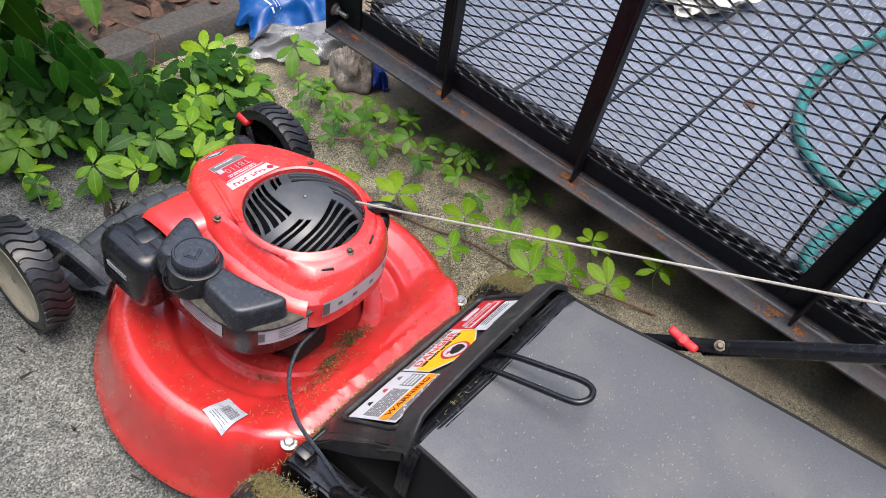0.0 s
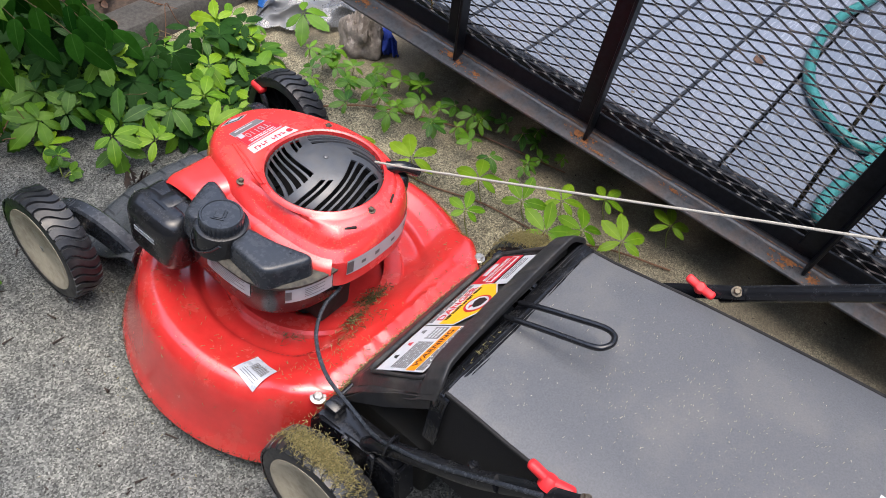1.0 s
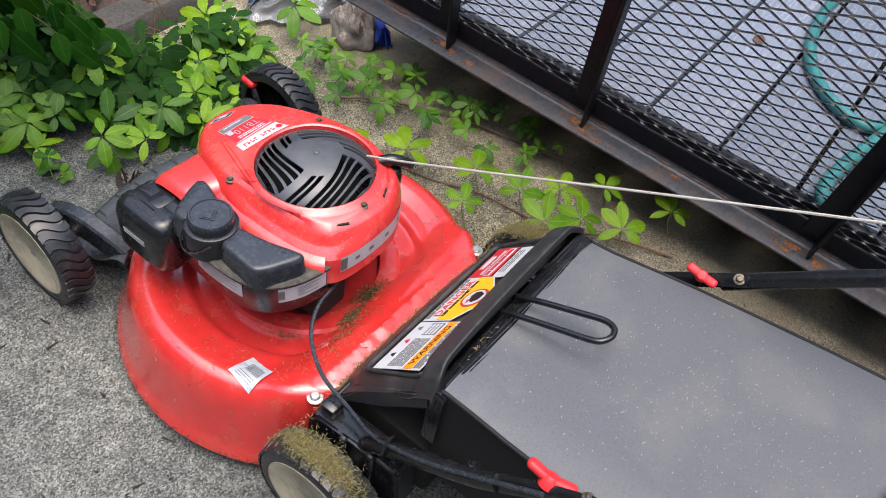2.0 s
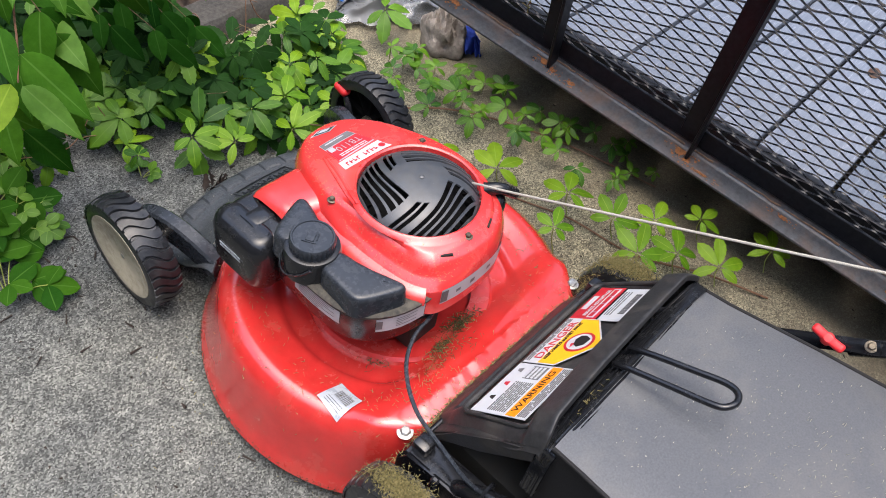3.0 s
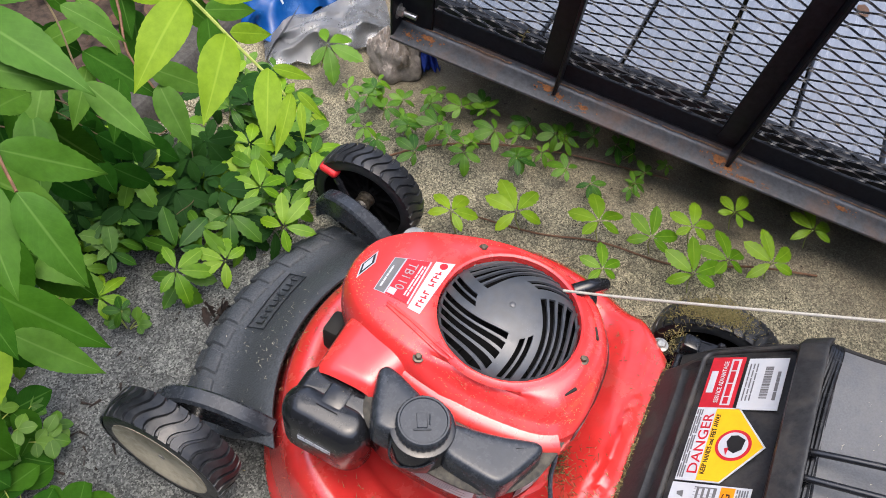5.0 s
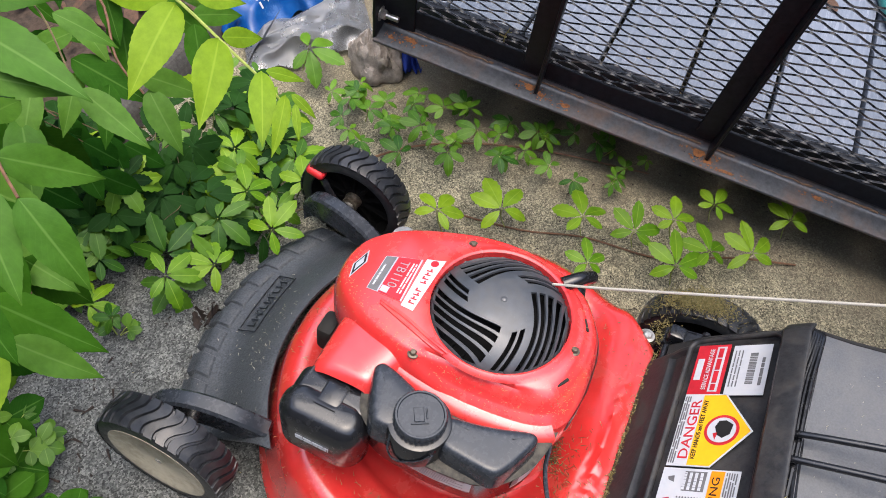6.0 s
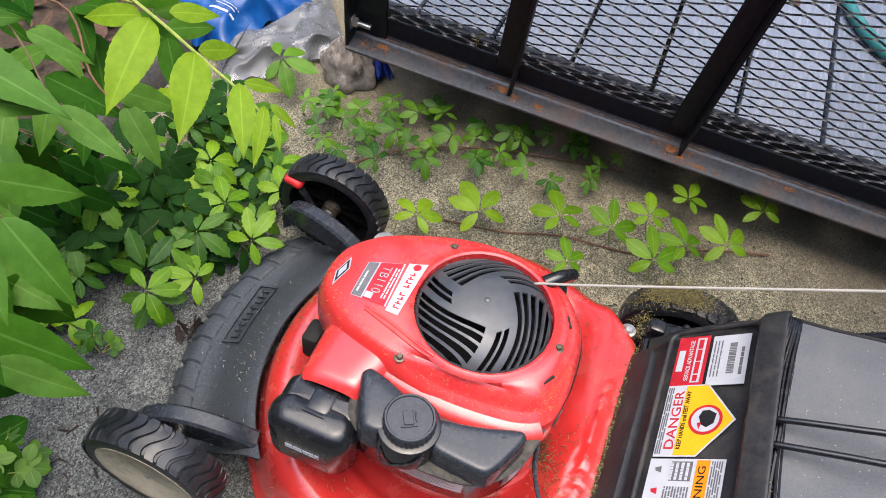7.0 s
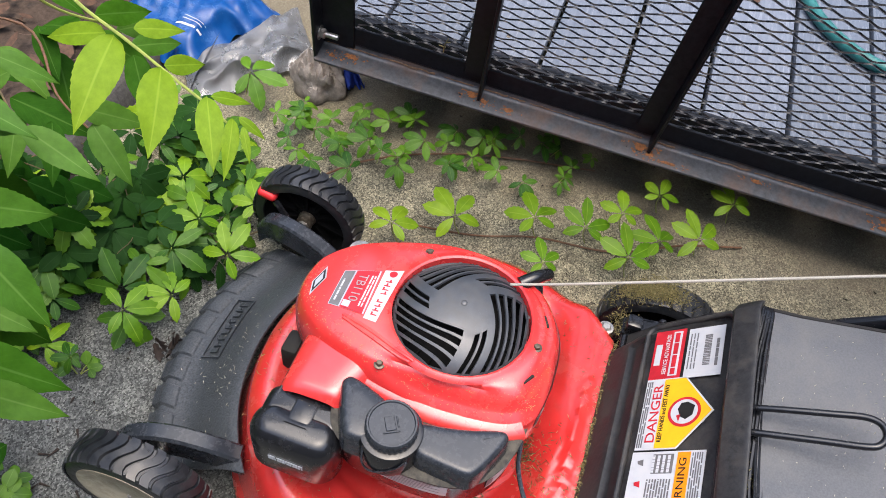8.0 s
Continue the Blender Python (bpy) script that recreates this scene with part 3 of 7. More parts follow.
def apron_frame(lo, hi, bow):
    """A raised outline with bar print, moulded on the apron's slope."""
    bm = bmesh.new()

    def bar(x0, x1, y0, y1):
        n = max(1, int((x1 - x0) / 0.008))
        for k in range(n):
            a, b = x0 + (x1 - x0) * k / n, x0 + (x1 - x0) * (k + 1) / n
            top = [Vector((x, y - bow * (x - 0.028) ** 2, 0)) for x, y in ((a, y0), (b, y0), (b, y1), (a, y1))]
            ring = [[bm.verts.new((q.x, q.y, apron_z(q.x, q.y, True) + 0.004 + h)) for q in top] for h in (-0.002, 0.0016)]
            bm.faces.new(ring[1])
            for i in range(4):
                bm.faces.new((ring[0][i], ring[0][(i + 1) % 4], ring[1][(i + 1) % 4], ring[1][i]))

    t = 0.0018
    bar(lo[0], hi[0], lo[1], lo[1] + t)
    bar(lo[0], hi[0], hi[1] - t, hi[1])
    bar(lo[0], lo[0] + t, lo[1] + t, hi[1] - t)
    bar(hi[0] - t, hi[0], lo[1] + t, hi[1] - t)
    y0, y1 = lo[1] + 0.011, hi[1] - 0.011
    for k in range(9):
        x = lo[0] + 0.012 + k * 0.0125
        bar(x, x + 0.0022, y0, y1)
        bar(x + 0.0022, x + 0.0075, y0 + (k % 3) * 0.0065, y0 + (k % 3) * 0.0065 + 0.002)
    return bm


part("raised_badge", apron_frame((-0.034, 0.395), (0.090, 0.430), 0.35), APRON, apron_part)


# wheels
def wheel(x, y, r, w, side, label):
    """A bar-treaded plastic wheel; side: the way its outer face looks."""
    hub = Vector((x, y, r + 0.001))
    wh = new("wheel")
    wh.location = hub
    wh.parent = mower
    wh["label"] = label
    bpy.context.view_layer.update()
    out = side * w / 2
    prof = [(r * 0.76, -out), (r * 0.9, -out), (r * 0.938, -out * 0.88), (r * 0.948, 0), (r * 0.938, out * 0.88), (r * 0.9, out), (r * 0.76, out), (r * 0.74, out * 0.7), (r * 0.74, -out * 0.7), (r * 0.76, -out)]
    bm = lathe(prof, hub, "x", 64)
    bmesh.ops.delete(bm, geom=[g for g in bm.faces if len(g.verts) > 4], context="FACES_ONLY")
    part("tyre", bm, TYRE, wh)
    tread = bmesh.new()
    n = 34
    for k in range(n):
        a0 = 2 * math.pi * k / n
        cells = []
        for j in range(9):
            s = -1 + j / 4
            sway = 0.085 * math.sin(s * 2.6) + 0.03 * s
            lift = r * (0.992 - 0.03 * s * s)
            for dr, da in ((r * 0.93, -0.006), (lift, 0.008), (lift, 0.134), (r * 0.93, 0.148)):
                a = a0 + sway + da
                cells.append(tread.verts.new((hub.x + s * w * 0.5, hub.y + dr * math.cos(a), hub.z + dr * math.sin(a))))
        for j in range(8):
            for q in range(3):
                tread.faces.new((cells[j * 4 + q], cells[j * 4 + q + 1], cells[j * 4 + q + 5], cells[j * 4 + q + 4]))
        tread.faces.new(cells[0:4])
        tread.faces.new(cells[-4:])
    part("tread", tread, TYRE, wh, angle=30)
    o = out
    part("rim", lathe([(0, o * 0.80), (r * 0.1, o * 0.80), (r * 0.12, o * 0.84), (r * 0.60, o * 0.88), (r * 0.64, o * 0.96), (r * 0.70, o * 1.0), (r * 0.755, o * 1.02), (r * 0.76, o * 0.6), (r * 0.3, o * 0.3), (0, o * 0.3)], hub, "x", 48), RIM, wh, "dirty beige plastic hub disc")
    ribs = bmesh.new()
    for k in range(10):
        a = 2 * math.pi * k / 10
        b0 = boxed((-w * 0.16, -0.0025, r * 0.2), (w * 0.14, 0.0025, r * 0.74))
        b0.transform(Matrix.Translation(hub) @ Matrix.Rotation(a, 4, "X") @ Matrix.Diagonal((-side, 1, 1, 1)))
        me = bpy.data.meshes.new("tmp")
        b0.to_mesh(me)
        ribs.from_mesh(me)
        bpy.data.meshes.remove(me)
        b0.free()
    lathe([(r * 0.745, -out * 0.95), (r * 0.72, -out * 0.2), (r * 0.66, out * 0.12), (r * 0.22, out * 0.12), (r * 0.2, -out * 0.2), (r * 0.12, -out * 0.3)], hub, "x", 40, ribs)
    bmesh.ops.delete(ribs, geom=[g for g in ribs.faces if len(g.verts) > 4], context="FACES_ONLY")
    part("inner_ribs", ribs, SHADE_BLACK, wh)
    part("hub_boss", lathe([(r * 0.16, out * 0.1), (r * 0.155, -out * 0.45), (r * 0.13, -out * 0.55), (r * 0.13, -out * 0.7), (r * 0.145, -out * 0.72), (r * 0.145, -out * 0.95), (r * 0.08, -out * 1.0), (0, -out * 1.0)], hub, "x", 24), BRASSY, wh, "rusty hub boss")
    hx = bmesh.new()
    lathe([(r * 0.1, -out * 0.9), (r * 0.1, -out * 1.15), (0, -out * 1.2)], hub, "x", 8, hx)
    part("axle_nut", hx, STEEL, wh)
    part("hub_cap", lathe([(r * 0.05, out * 0.7), (r * 0.05, out * 0.86), (0, out * 0.88)], hub, "x", 6), STEEL, wh)
    return wh


WR = 0.103
wheel(-0.265, 0.383, WR, 0.05, -1, "front wheel with bar tread and beige hub")
wheel(0.272, 0.378, WR, 0.05, 1, "front wheel with bar tread, hollow back showing")
wheel(-0.272, -0.262, 0.104, 0.05, -1, "rear wheel caked with grass clippings")
wheel(0.272, -0.262, 0.104, 0.05, 1, "rear wheel caked with grass clippings")


# curved brackets that carry the front axles, and the height lever
def axle_arm(s):
    """s: -1 for the arm on the left side of the mower, 1 on its right."""
    pts = [(0.180, 0.270, 0.115), (0.190, 0.31, 0.138), (0.199, 0.355, 0.150), (0.208, 0.395, 0.149), (0.216, 0.425, 0.136), (0.220, 0.445, 0.112)]
    path = [Vector((s * a, b, c)) for a, b, c in smooth_path(pts, 6)]
    bm = bmesh.new()
    rings = []
    for i, q in enumerate(path):
        t = (path[min(i + 1, len(path) - 1)] - path[max(i - 1, 0)]).normalized()
        across = t.cross(Vector((0, 0, 1))).normalized() * s
        wid, deep = 0.0135, 0.044
        rings.append([q + across * wid, q + across * (wid * 0.7) + Vector((0, 0, 0.004)), q - across * (wid * 0.7) + Vector((0, 0, 0.004)), q - across * wid, q - across * wid - Vector((0, 0, deep)), q + across * wid - Vector((0, 0, deep))])
    loft(rings, bm=bm)
    return bm


for s in (-1, 1):
    part("axle_bracket", axle_arm(s), GREY_BLACK, mower, "black plastic axle bracket", 30)
    part("axle", piped([(s * 0.205, 0.378, 0.10), (s * 0.25, 0.378, 0.104)], 0.008, 10), STEEL, mower)
lever = part("height_lever", piped([(0.240, 0.395, 0.10), (0.243, 0.415, 0.13), (0.246, 0.428, 0.148)], 0.004, 8, 4, 1.0, 1.6), BLACK, mower)
part("lever_grip", boxed((-0.011, -0.018, -0.008), (0.011, 0.018, 0.008), 0.0075, 4, Matrix.Translation((0.2505, 0.444, 0.156)) @ Matrix.Rotation(radians(-5), 4, "Z") @ Matrix.Rotation(radians(8), 4, "X")), KNOB, lever, "red lever grip")

# ---------- engine ----------
FC = Vector((0.010, 0.028))
FR = 0.090
OUTLINE = rounded_ring([(0.044, 0.253), (0.086, 0.213), (0.112, 0.145), (0.132, 0.069), (0.129, 0.0), (0.101, -0.064), (0.050, -0.099), (-0.003, -0.107), (-0.056, -0.104), (-0.086, -0.092), (-0.105, -0.055), (-0.113, 0.02), (-0.109, 0.07), (-0.098, 0.125), (-0.070, 0.202), (-0.020, 0.251)], 6)


def nose(y):
    return 0.022 * max(0.0, (y - 0.10) / 0.14) ** 1.8


def hood_shell():
    """The cover: an upright skirt, a sloping ledge along its left flank, and a flat top round the screen."""
    bm = bmesh.new()
    rings = []
    for by, by_left, z, z_left in ((0.003, 0.003, 0.262, 0.262), (0.003, 0.003, 0.285, 0.28), (0.002, 0.003, 0.310, 0.300), (-0.001, 0.001, 0.322, 0.309), (-0.004, -0.006, 0.330, 0.3155), (-0.006, -0.013, 0.334, 0.3205), (-0.008, -0.0165, 0.337, 0.3235), (-0.011, -0.0195, 0.340, 0.3305), (-0.014, -0.0240, 0.3415, 0.3375), (-0.019, -0.0300, 0.3425, 0.3415)):
        ring = []
        for q0, q1 in zip(wide(OUTLINE, by, z), wide(OUTLINE, by_left, z_left)):
            f = step(0.02, -0.095, q0.x) * step(0.13, 0.03, q0.y)
            q = q0.lerp(q1, f)
            ring.append(Vector((q.x, q.y, q.z - nose(q.y) * (0.3 if z < 0.27 else 1))))
        rings.append(ring)
    last = rings[-1]
    for f in (0.25, 0.5, 0.75, 0.9):
        ring = []
        for q in last:
            away = Vector((q.x, q.y)) - FC
            to = FC + away.normalized() * (FR + 0.012)
            xy = Vector((q.x, q.y)).lerp(to, f)
            ring.append(Vector((xy.x, xy.y, 0.3435 + 0.005 * math.sin(f * 1.5) - nose(xy.y) * (1 - f * 0.2))))
        rings.append(ring)
    for r, z in ((FR + 0.008, 0.352), (FR + 0.004, 0.354), (FR + 0.001, 0.352), (FR, 0.335)):
        rings.append([Vector((*(FC + (Vector((q.x, q.y)) - FC).normalized() * r), z - 0.35 * nose(q.y) * 0.3)) for q in last])
    rings.insert(0, [Vector((q.x, q.y, q.z + 0.002)) for q in wide([Vector((p.x, p.y, 0)) for p in rings[0]], -0.004, rings[0][0].z)])
    loft(rings, (False, False), bm)
    return bm


engine = mower
hood = part("engine_shroud", hood_shell(), HOOD_RED, engine, "glossy red plastic engine cover", 32)
hood_tree = mathutils.bvhtree.BVHTree.FromPolygons([v.co.copy() for v in hood.data.vertices], [tuple(p.vertices) for p in hood.data.polygons])


def hood_z(x, y):
    hit = hood_tree.ray_cast(Vector((x, y, 0.6)), Vector((0, 0, -1)))
    return hit[0].z if hit[0] else 0.33


# low skirt that spreads from the cover's rear left flank over the tank
FLANK = [i for i in range(len(OUTLINE)) if OUTLINE[i].x < -0.088 and OUTLINE[i].y < 0.115]
part("cover_skirt", sheet([[wide(OUTLINE, by, z)[i] for i in FLANK] for by, z in ((-0.003, 0.313), (0.004, 0.311), (0.010, 0.308), (0.0135, 0.304), (0.0145, 0.296), (0.010, 0.294))]), HOOD_RED, hood)


# raised swooping ribs that run along the cover beside the screen
def swoop(points, r):
    fine = smooth_path([(x, y, 0) for x, y in points], 8)
    return piped([(q.x, q.y, hood_z(q.x, q.y) + 0.0001) for q in fine], r, 8)


part("cover_rib", swoop([(-0.046, 0.170), (-0.060, 0.134), (-0.076, 0.089), (-0.082, 0.066)], 0.0025), HOOD_RED, hood)
part("cover_rib", swoop([(-0.042, 0.172), (-0.055, 0.130), (-0.072, 0.085), (-0.080, 0.062)], 0.0023), HOOD_RED, hood)
for x, y in ((-0.091, 0.102), (0.092, 0.101), (0.001, -0.076)):
    z = hood_z(x, y)
    hex_bolt("cover_screw", (x, y, z - 0.0022), 0.0048, hood, mat=BRASSY)
# vent slots as dark bars, the shade inside them given by colour
for x, a in ((-0.045, -30), (0.046, 28)):
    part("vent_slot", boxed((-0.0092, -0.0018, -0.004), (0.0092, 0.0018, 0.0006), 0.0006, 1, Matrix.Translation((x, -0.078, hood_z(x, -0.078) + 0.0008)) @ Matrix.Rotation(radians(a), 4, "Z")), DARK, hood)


# turned screen over the fan, its slots cut as three sheaves of slanting lines
def screen_height(r):
    t = r / FR
    return 0.341 + 0.036 * (1 - t**2.2) ** 0.7


def fan_screen():
    """Three sheaves of slots round a solid middle, each beside an arm, all swept round."""
    bm = bmesh.new()
    disc, first, rim = 0.045, 0.008, 0.003
    reach = FR - 0.0005

    def at(k, u, v):
        a = radians(56 + 120 * k)
        n, t = Vector((math.cos(a), math.sin(a))), Vector((-math.sin(a), math.cos(a)))
        p = n * v + t * u
        r = min(p.length, reach)
        w = math.atan2(p.y, p.x) - 7.5 * max(0.0, r - 0.02) + 7.5 * 0.024
        return bm.verts.new((FC.x + r * math.cos(w), FC.y + r * math.sin(w), screen_height(r)))

    def patch(k, v0, v1, lo, hi, nv, nu):
        rows = []
        for j in range(nv + 1):
            v = v0 + (v1 - v0) * j / nv
            rows.append([at(k, lo(v) + (hi(v) - lo(v)) * i / nu, v) for i in range(nu + 1)])
        for a, b in zip(rows, rows[1:]):
            for i in range(nu):
                bm.faces.new((a[i], a[i + 1], b[i + 1], b[i]))

    edge = lambda v: -math.sqrt(max(0.0, reach**2 - v * v))
    stop = lambda v: min(0.577350269 * v, math.sqrt(max(0.0, reach**2 - v * v)))
    # heights of all rows, so that an arm's edge shares its points with the sheaf that ends on it
    cuts = [(0.008, 0.0148), (0.0182, 0.025)] + [(0.0365 + 0.0105 * k, 0.0437 + 0.0105 * k) for k in range(5)]
    bands, v = [], 0.0
    for lo, hi in cuts:
        bands += [(v, lo, False), (lo, hi, True)]
        v = hi
    bands.append((v, reach, False))
    marks = sorted({a + (b - a) * j / 4 for a, b, _ in bands for j in range(5)})
    shares = [0.0] + sorted(1 - m / 0.866025404 / reach for m in marks if m / 0.866025404 < reach - 1e-5)
    for k in range(3):
        rows = []
        for j in range(5):
            v = first * j / 4
            rows.append([at(k, edge(v) + (stop(v) - edge(v)) * q, v) for q in shares])
        for a, b in zip(rows, rows[1:]):
            for i in range(len(a) - 1):
                bm.faces.new((a[i], a[i + 1], b[i + 1], b[i]))
        for lo, hi, open_slot in bands[1:]:
            if not open_slot:
                patch(k, lo, hi, edge, stop, 4, 30)
                continue
            mid = (lo + hi) / 2
            if mid < 0.03:
                end = lambda q: -math.sqrt(disc**2 - q * q)
            else:
                end = lambda q: stop(q) - 0.0085
            patch(k, lo, hi, edge, lambda q: edge(q) + rim, 4, 2)
            patch(k, lo, hi, end, stop, 4, 14)
    bmesh.ops.remove_doubles(bm, verts=bm.verts[:], dist=2e-5)
    bmesh.ops.dissolve_degenerate(bm, edges=bm.edges[:], dist=1e-6)
    for f in bm.faces:
        if f.normal.z < 0:
            f.normal_flip()
    bmesh.ops.solidify(bm, geom=bm.faces[:], thickness=0.003)
    return bm


part("fan_screen", fan_screen(), SCREEN, engine, "black slotted plastic screen", 40)
part("screen_nub", lathe([(0.004, 0.3755), (0.004, 0.378), (0.002, 0.379), (0, 0.379)], (FC.x, FC.y, 0), steps=14), SCREEN, engine)
inner = bmesh.new()
lathe([(0.0, 0.352), (0.03, 0.350), (0.06, 0.340), (0.080, 0.318), (0.0885, 0.318), (0.0888, 0.337), (0.0895, 0.30)], (FC.x, FC.y, 0), steps=40, bm=inner)
for k in range(24):
    a = 2 * math.pi * k / 24
    b0 = boxed((0.035, -0.001, -0.01), (0.078, 0.001, 0.006))
    b0.transform(Matrix.Translation((FC.x, FC.y, 0.344)) @ Matrix.Rotation(a, 4, "Z") @ Matrix.Rotation(radians(14), 4, "Y"))
    me = bpy.data.meshes.new("tmp")
    b0.to_mesh(me)
    inner.from_mesh(me)
    bpy.data.meshes.remove(me)
    b0.free()
# fan coloured near-black to stand for the shade behind the slots
tagged(part("flywheel_fan", inner, SHADE_BLACK, engine), kind="stuff")

# block under the cover
eb = bmesh.new()
box(eb, (-0.095, -0.045, 0.13), (0.08, 0.19, 0.275), 0.02, 3)
box(eb, (-0.095, -0.08, 0.16), (-0.03, -0.03, 0.245), 0.006)
part("engine_block", eb, DARK, engine, "oily black engine block")
part("mounting_ring", lathe([(0.155, 0.13), (0.155, 0.142), (0.150, 0.147), (0.120, 0.147), (0.12, 0.13)], (0, 0.03, 0), steps=64), RED, engine)

# recoil starter's guide and cord grip at the cover's right
rg = bmesh.new()
lathe([(0.017, 0.300), (0.018, 0.322), (0.016, 0.333), (0.010, 0.339), (0.0, 0.341)], (0.101, -0.045, 0), steps=28, bm=rg)
tube(rg, smooth_path([(0.088, -0.030, 0.348), (0.106, -0.048, 0.352), (0.128, -0.062, 0.338)], 6), 0.0105, 12, 0.8)
part("starter_guide", rg, BLACK, engine)

# plates that bear print on the cover

def hood_patch(corners, lift):
    """A thin label that lies on the cover's top, from its corners."""
    bm = bmesh.new()
    rows = []
    for j in range(7):
        v = j / 6
        row = []
        for i in range(9):
            u = i / 8
            a = Vector(corners[0]).lerp(Vector(corners[1]), u)
            b = Vector(corners[3]).lerp(Vector(corners[2]), u)
            q = a.lerp(b, v)
            row.append((q.x, q.y, hood_z(q.x, q.y) + lift))
        rows.append(row)
    sheet(rows, 0, bm)
    return bm


def glyphs(count, w, h):
    """A row of plain blocks the size of bold letters."""
    bm = bmesh.new()
    cell = w / count
    for k in range(count):
        if k != 4:
            x = -w / 2 + k * cell
            box(bm, (x, -h / 2, 0), (x + cell * 0.25, h / 2, 0.0006))
            box(bm, (x + cell * 0.25, h / 2 - h * 0.28 * (1 + k % 3), 0), (x + cell * 0.74, h / 2 - h * 0.28 * (k % 3), 0.0006))
    return bm


name_plate = part("name_label", hood_patch([(-0.041, 0.145), (-0.043, 0.127), (0.046, 0.121), (0.040, 0.146)], 0.0009), WHITE, hood, "white and red printed label")
spec_plate = part("model_label", hood_patch([(-0.031, 0.199), (-0.036, 0.147), (0.037, 0.150), (0.026, 0.199)], 0.0007), SILVER, hood, "silver and red printed label")


def on_hood(bm_flat, m):
    """Drops flat print onto the cover's top."""
    bm_flat.transform(m)
    for v in bm_flat.verts:
        v.co.z = hood_z(v.co.x, v.co.y) + 0.0013 + v.co.z * 0.3
    return bm_flat



part("print", on_hood(glyphs(9, 0.062, 0.0085), Matrix.Translation((-0.003, 0.134, 0))), RED_INK, name_plate)
part("print", on_hood(lathe([(0.0035, 0), (0.0035, 0.0006), (0.0055, 0.0006), (0.0055, 0)], (0, 0, 0), steps=20), Matrix.Translation((0.036, 0.133, 0))), RED_INK, name_plate)
part("red_band", hood_patch([(-0.0325, 0.182), (-0.036, 0.149), (0.036, 0.152), (0.029, 0.182)], 0.0012), RED_INK, spec_plate)
tb = lettering("model_number", "TB110", 0.019, Matrix.Identity(4), WHITE, spec_plate)
for v in tb.data.vertices:
    x, y = v.co.x, v.co.y
    v.co = Vector((0.002 - x * 0.92, 0.170 - y * 0.95, hood_z(0.002 - x * 0.92, 0.170 - y * 0.95) + 0.0019))
part("print", on_hood(bars(Matrix(), 2, 0.052, 0.008, 0, 0, 0.0004, 0.5, 8), Matrix.Translation((0.0, 0.156, 0))), WHITE, spec_plate)
part("grey_band", hood_patch([(-0.0305, 0.198), (-0.0318, 0.184), (0.028, 0.184), (0.0255, 0.198)], 0.0012), GREY_INK, spec_plate)
part("print", on_hood(bars(Matrix(), 1, 0.036, 0.005, 0, 0, 0.0004, 0.5, 9), Matrix.Translation((-0.006, 0.193, 0))), WHITE, spec_plate)
part("pale_patch", hood_patch([(-0.030, 0.181), (-0.0312, 0.170), (-0.0215, 0.170), (-0.0205, 0.181)], 0.0017), SILVER, spec_plate)
LOZENGE = [(-0.022, 0.230), (0.001, 0.236), (0.030, 0.226), (0.009, 0.219)]


def lozenge(size, lift):
    mid = (sum(q[0] for q in LOZENGE) / 4, sum(q[1] for q in LOZENGE) / 4)
    return hood_patch([(mid[0] + (x - mid[0]) * size, mid[1] + (y - mid[1]) * size) for x, y in LOZENGE], lift)


badge = part("badge", lozenge(1.0, 0.001), SILVER, hood, "silver lozenge badge")
part("badge_ring", lozenge(0.80, 0.0015), INK, badge)
part("badge_core", lozenge(0.52, 0.0020), SILVER, badge)

# strip of pictograms round the rear of the cover
strip = bmesh.new()
ids = range(33, 52)
lower = wide(OUTLINE, 0.0036, 0.283)
upper = wide(OUTLINE, 0.0032, 0.313)
sheet([[lower[i] for i in ids], [upper[i] for i in ids]], 0, strip)
strip_part = part("instruction_strip", strip, WHITE, hood, "white pictogram strip")
marks = bmesh.new()
for i, hgt in ((35, 0.25), (39, 0.22), (43, 0.25), (46, 0.22), (49, 0.8), (50, 0.8)):
    a, b, c, d = (Vector(q) for q in (lower[i], lower[i + 1], upper[i + 1], upper[i]))
    grow = Vector((a.x, a.y - 0.03, 0)).normalized() * 0.0008
    lo, hi = 0.5 - hgt / 2, 0.5 + hgt / 2
    marks.faces.new([marks.verts.new(q + grow) for q in (a.lerp(d, lo), b.lerp(c, lo), b.lerp(c, hi), a.lerp(d, hi))])
tagged(part("pictogram", marks, GREY_INK, strip_part), kind="stuff")

# duct from the cover down to the air filter: a broad arched tongue
def tongue():
    rows = []
    for i in range(13):
        u = i / 12
        front = Vector((-0.050, 0.222, 0.302)).lerp(Vector((-0.150, 0.218, 0.307)), u)
        rear = Vector((-0.080, 0.096, 0.324)).lerp(Vector((-0.151, 0.124, 0.314)), u)
        row = []
        for j in range(21):
            v = j / 20
            q = front.lerp(rear, v)
            arch = min(1.0, (1 - abs(2 * v - 1) ** 4) ** 0.5 if abs(2 * v - 1) < 1 else 0.0)
            z = q.z - 0.035 + (0.035 + 0.008 * (1 - 0.3 * u)) * arch - 0.010 * max(0.0, (u - 0.85) / 0.15) ** 2
            row.append((q.x, q.y, z))
        rows.append(row)
    return sheet(rows, 0.004)


part("intake_duct", tongue(), HOOD_RED, engine, angle=45)

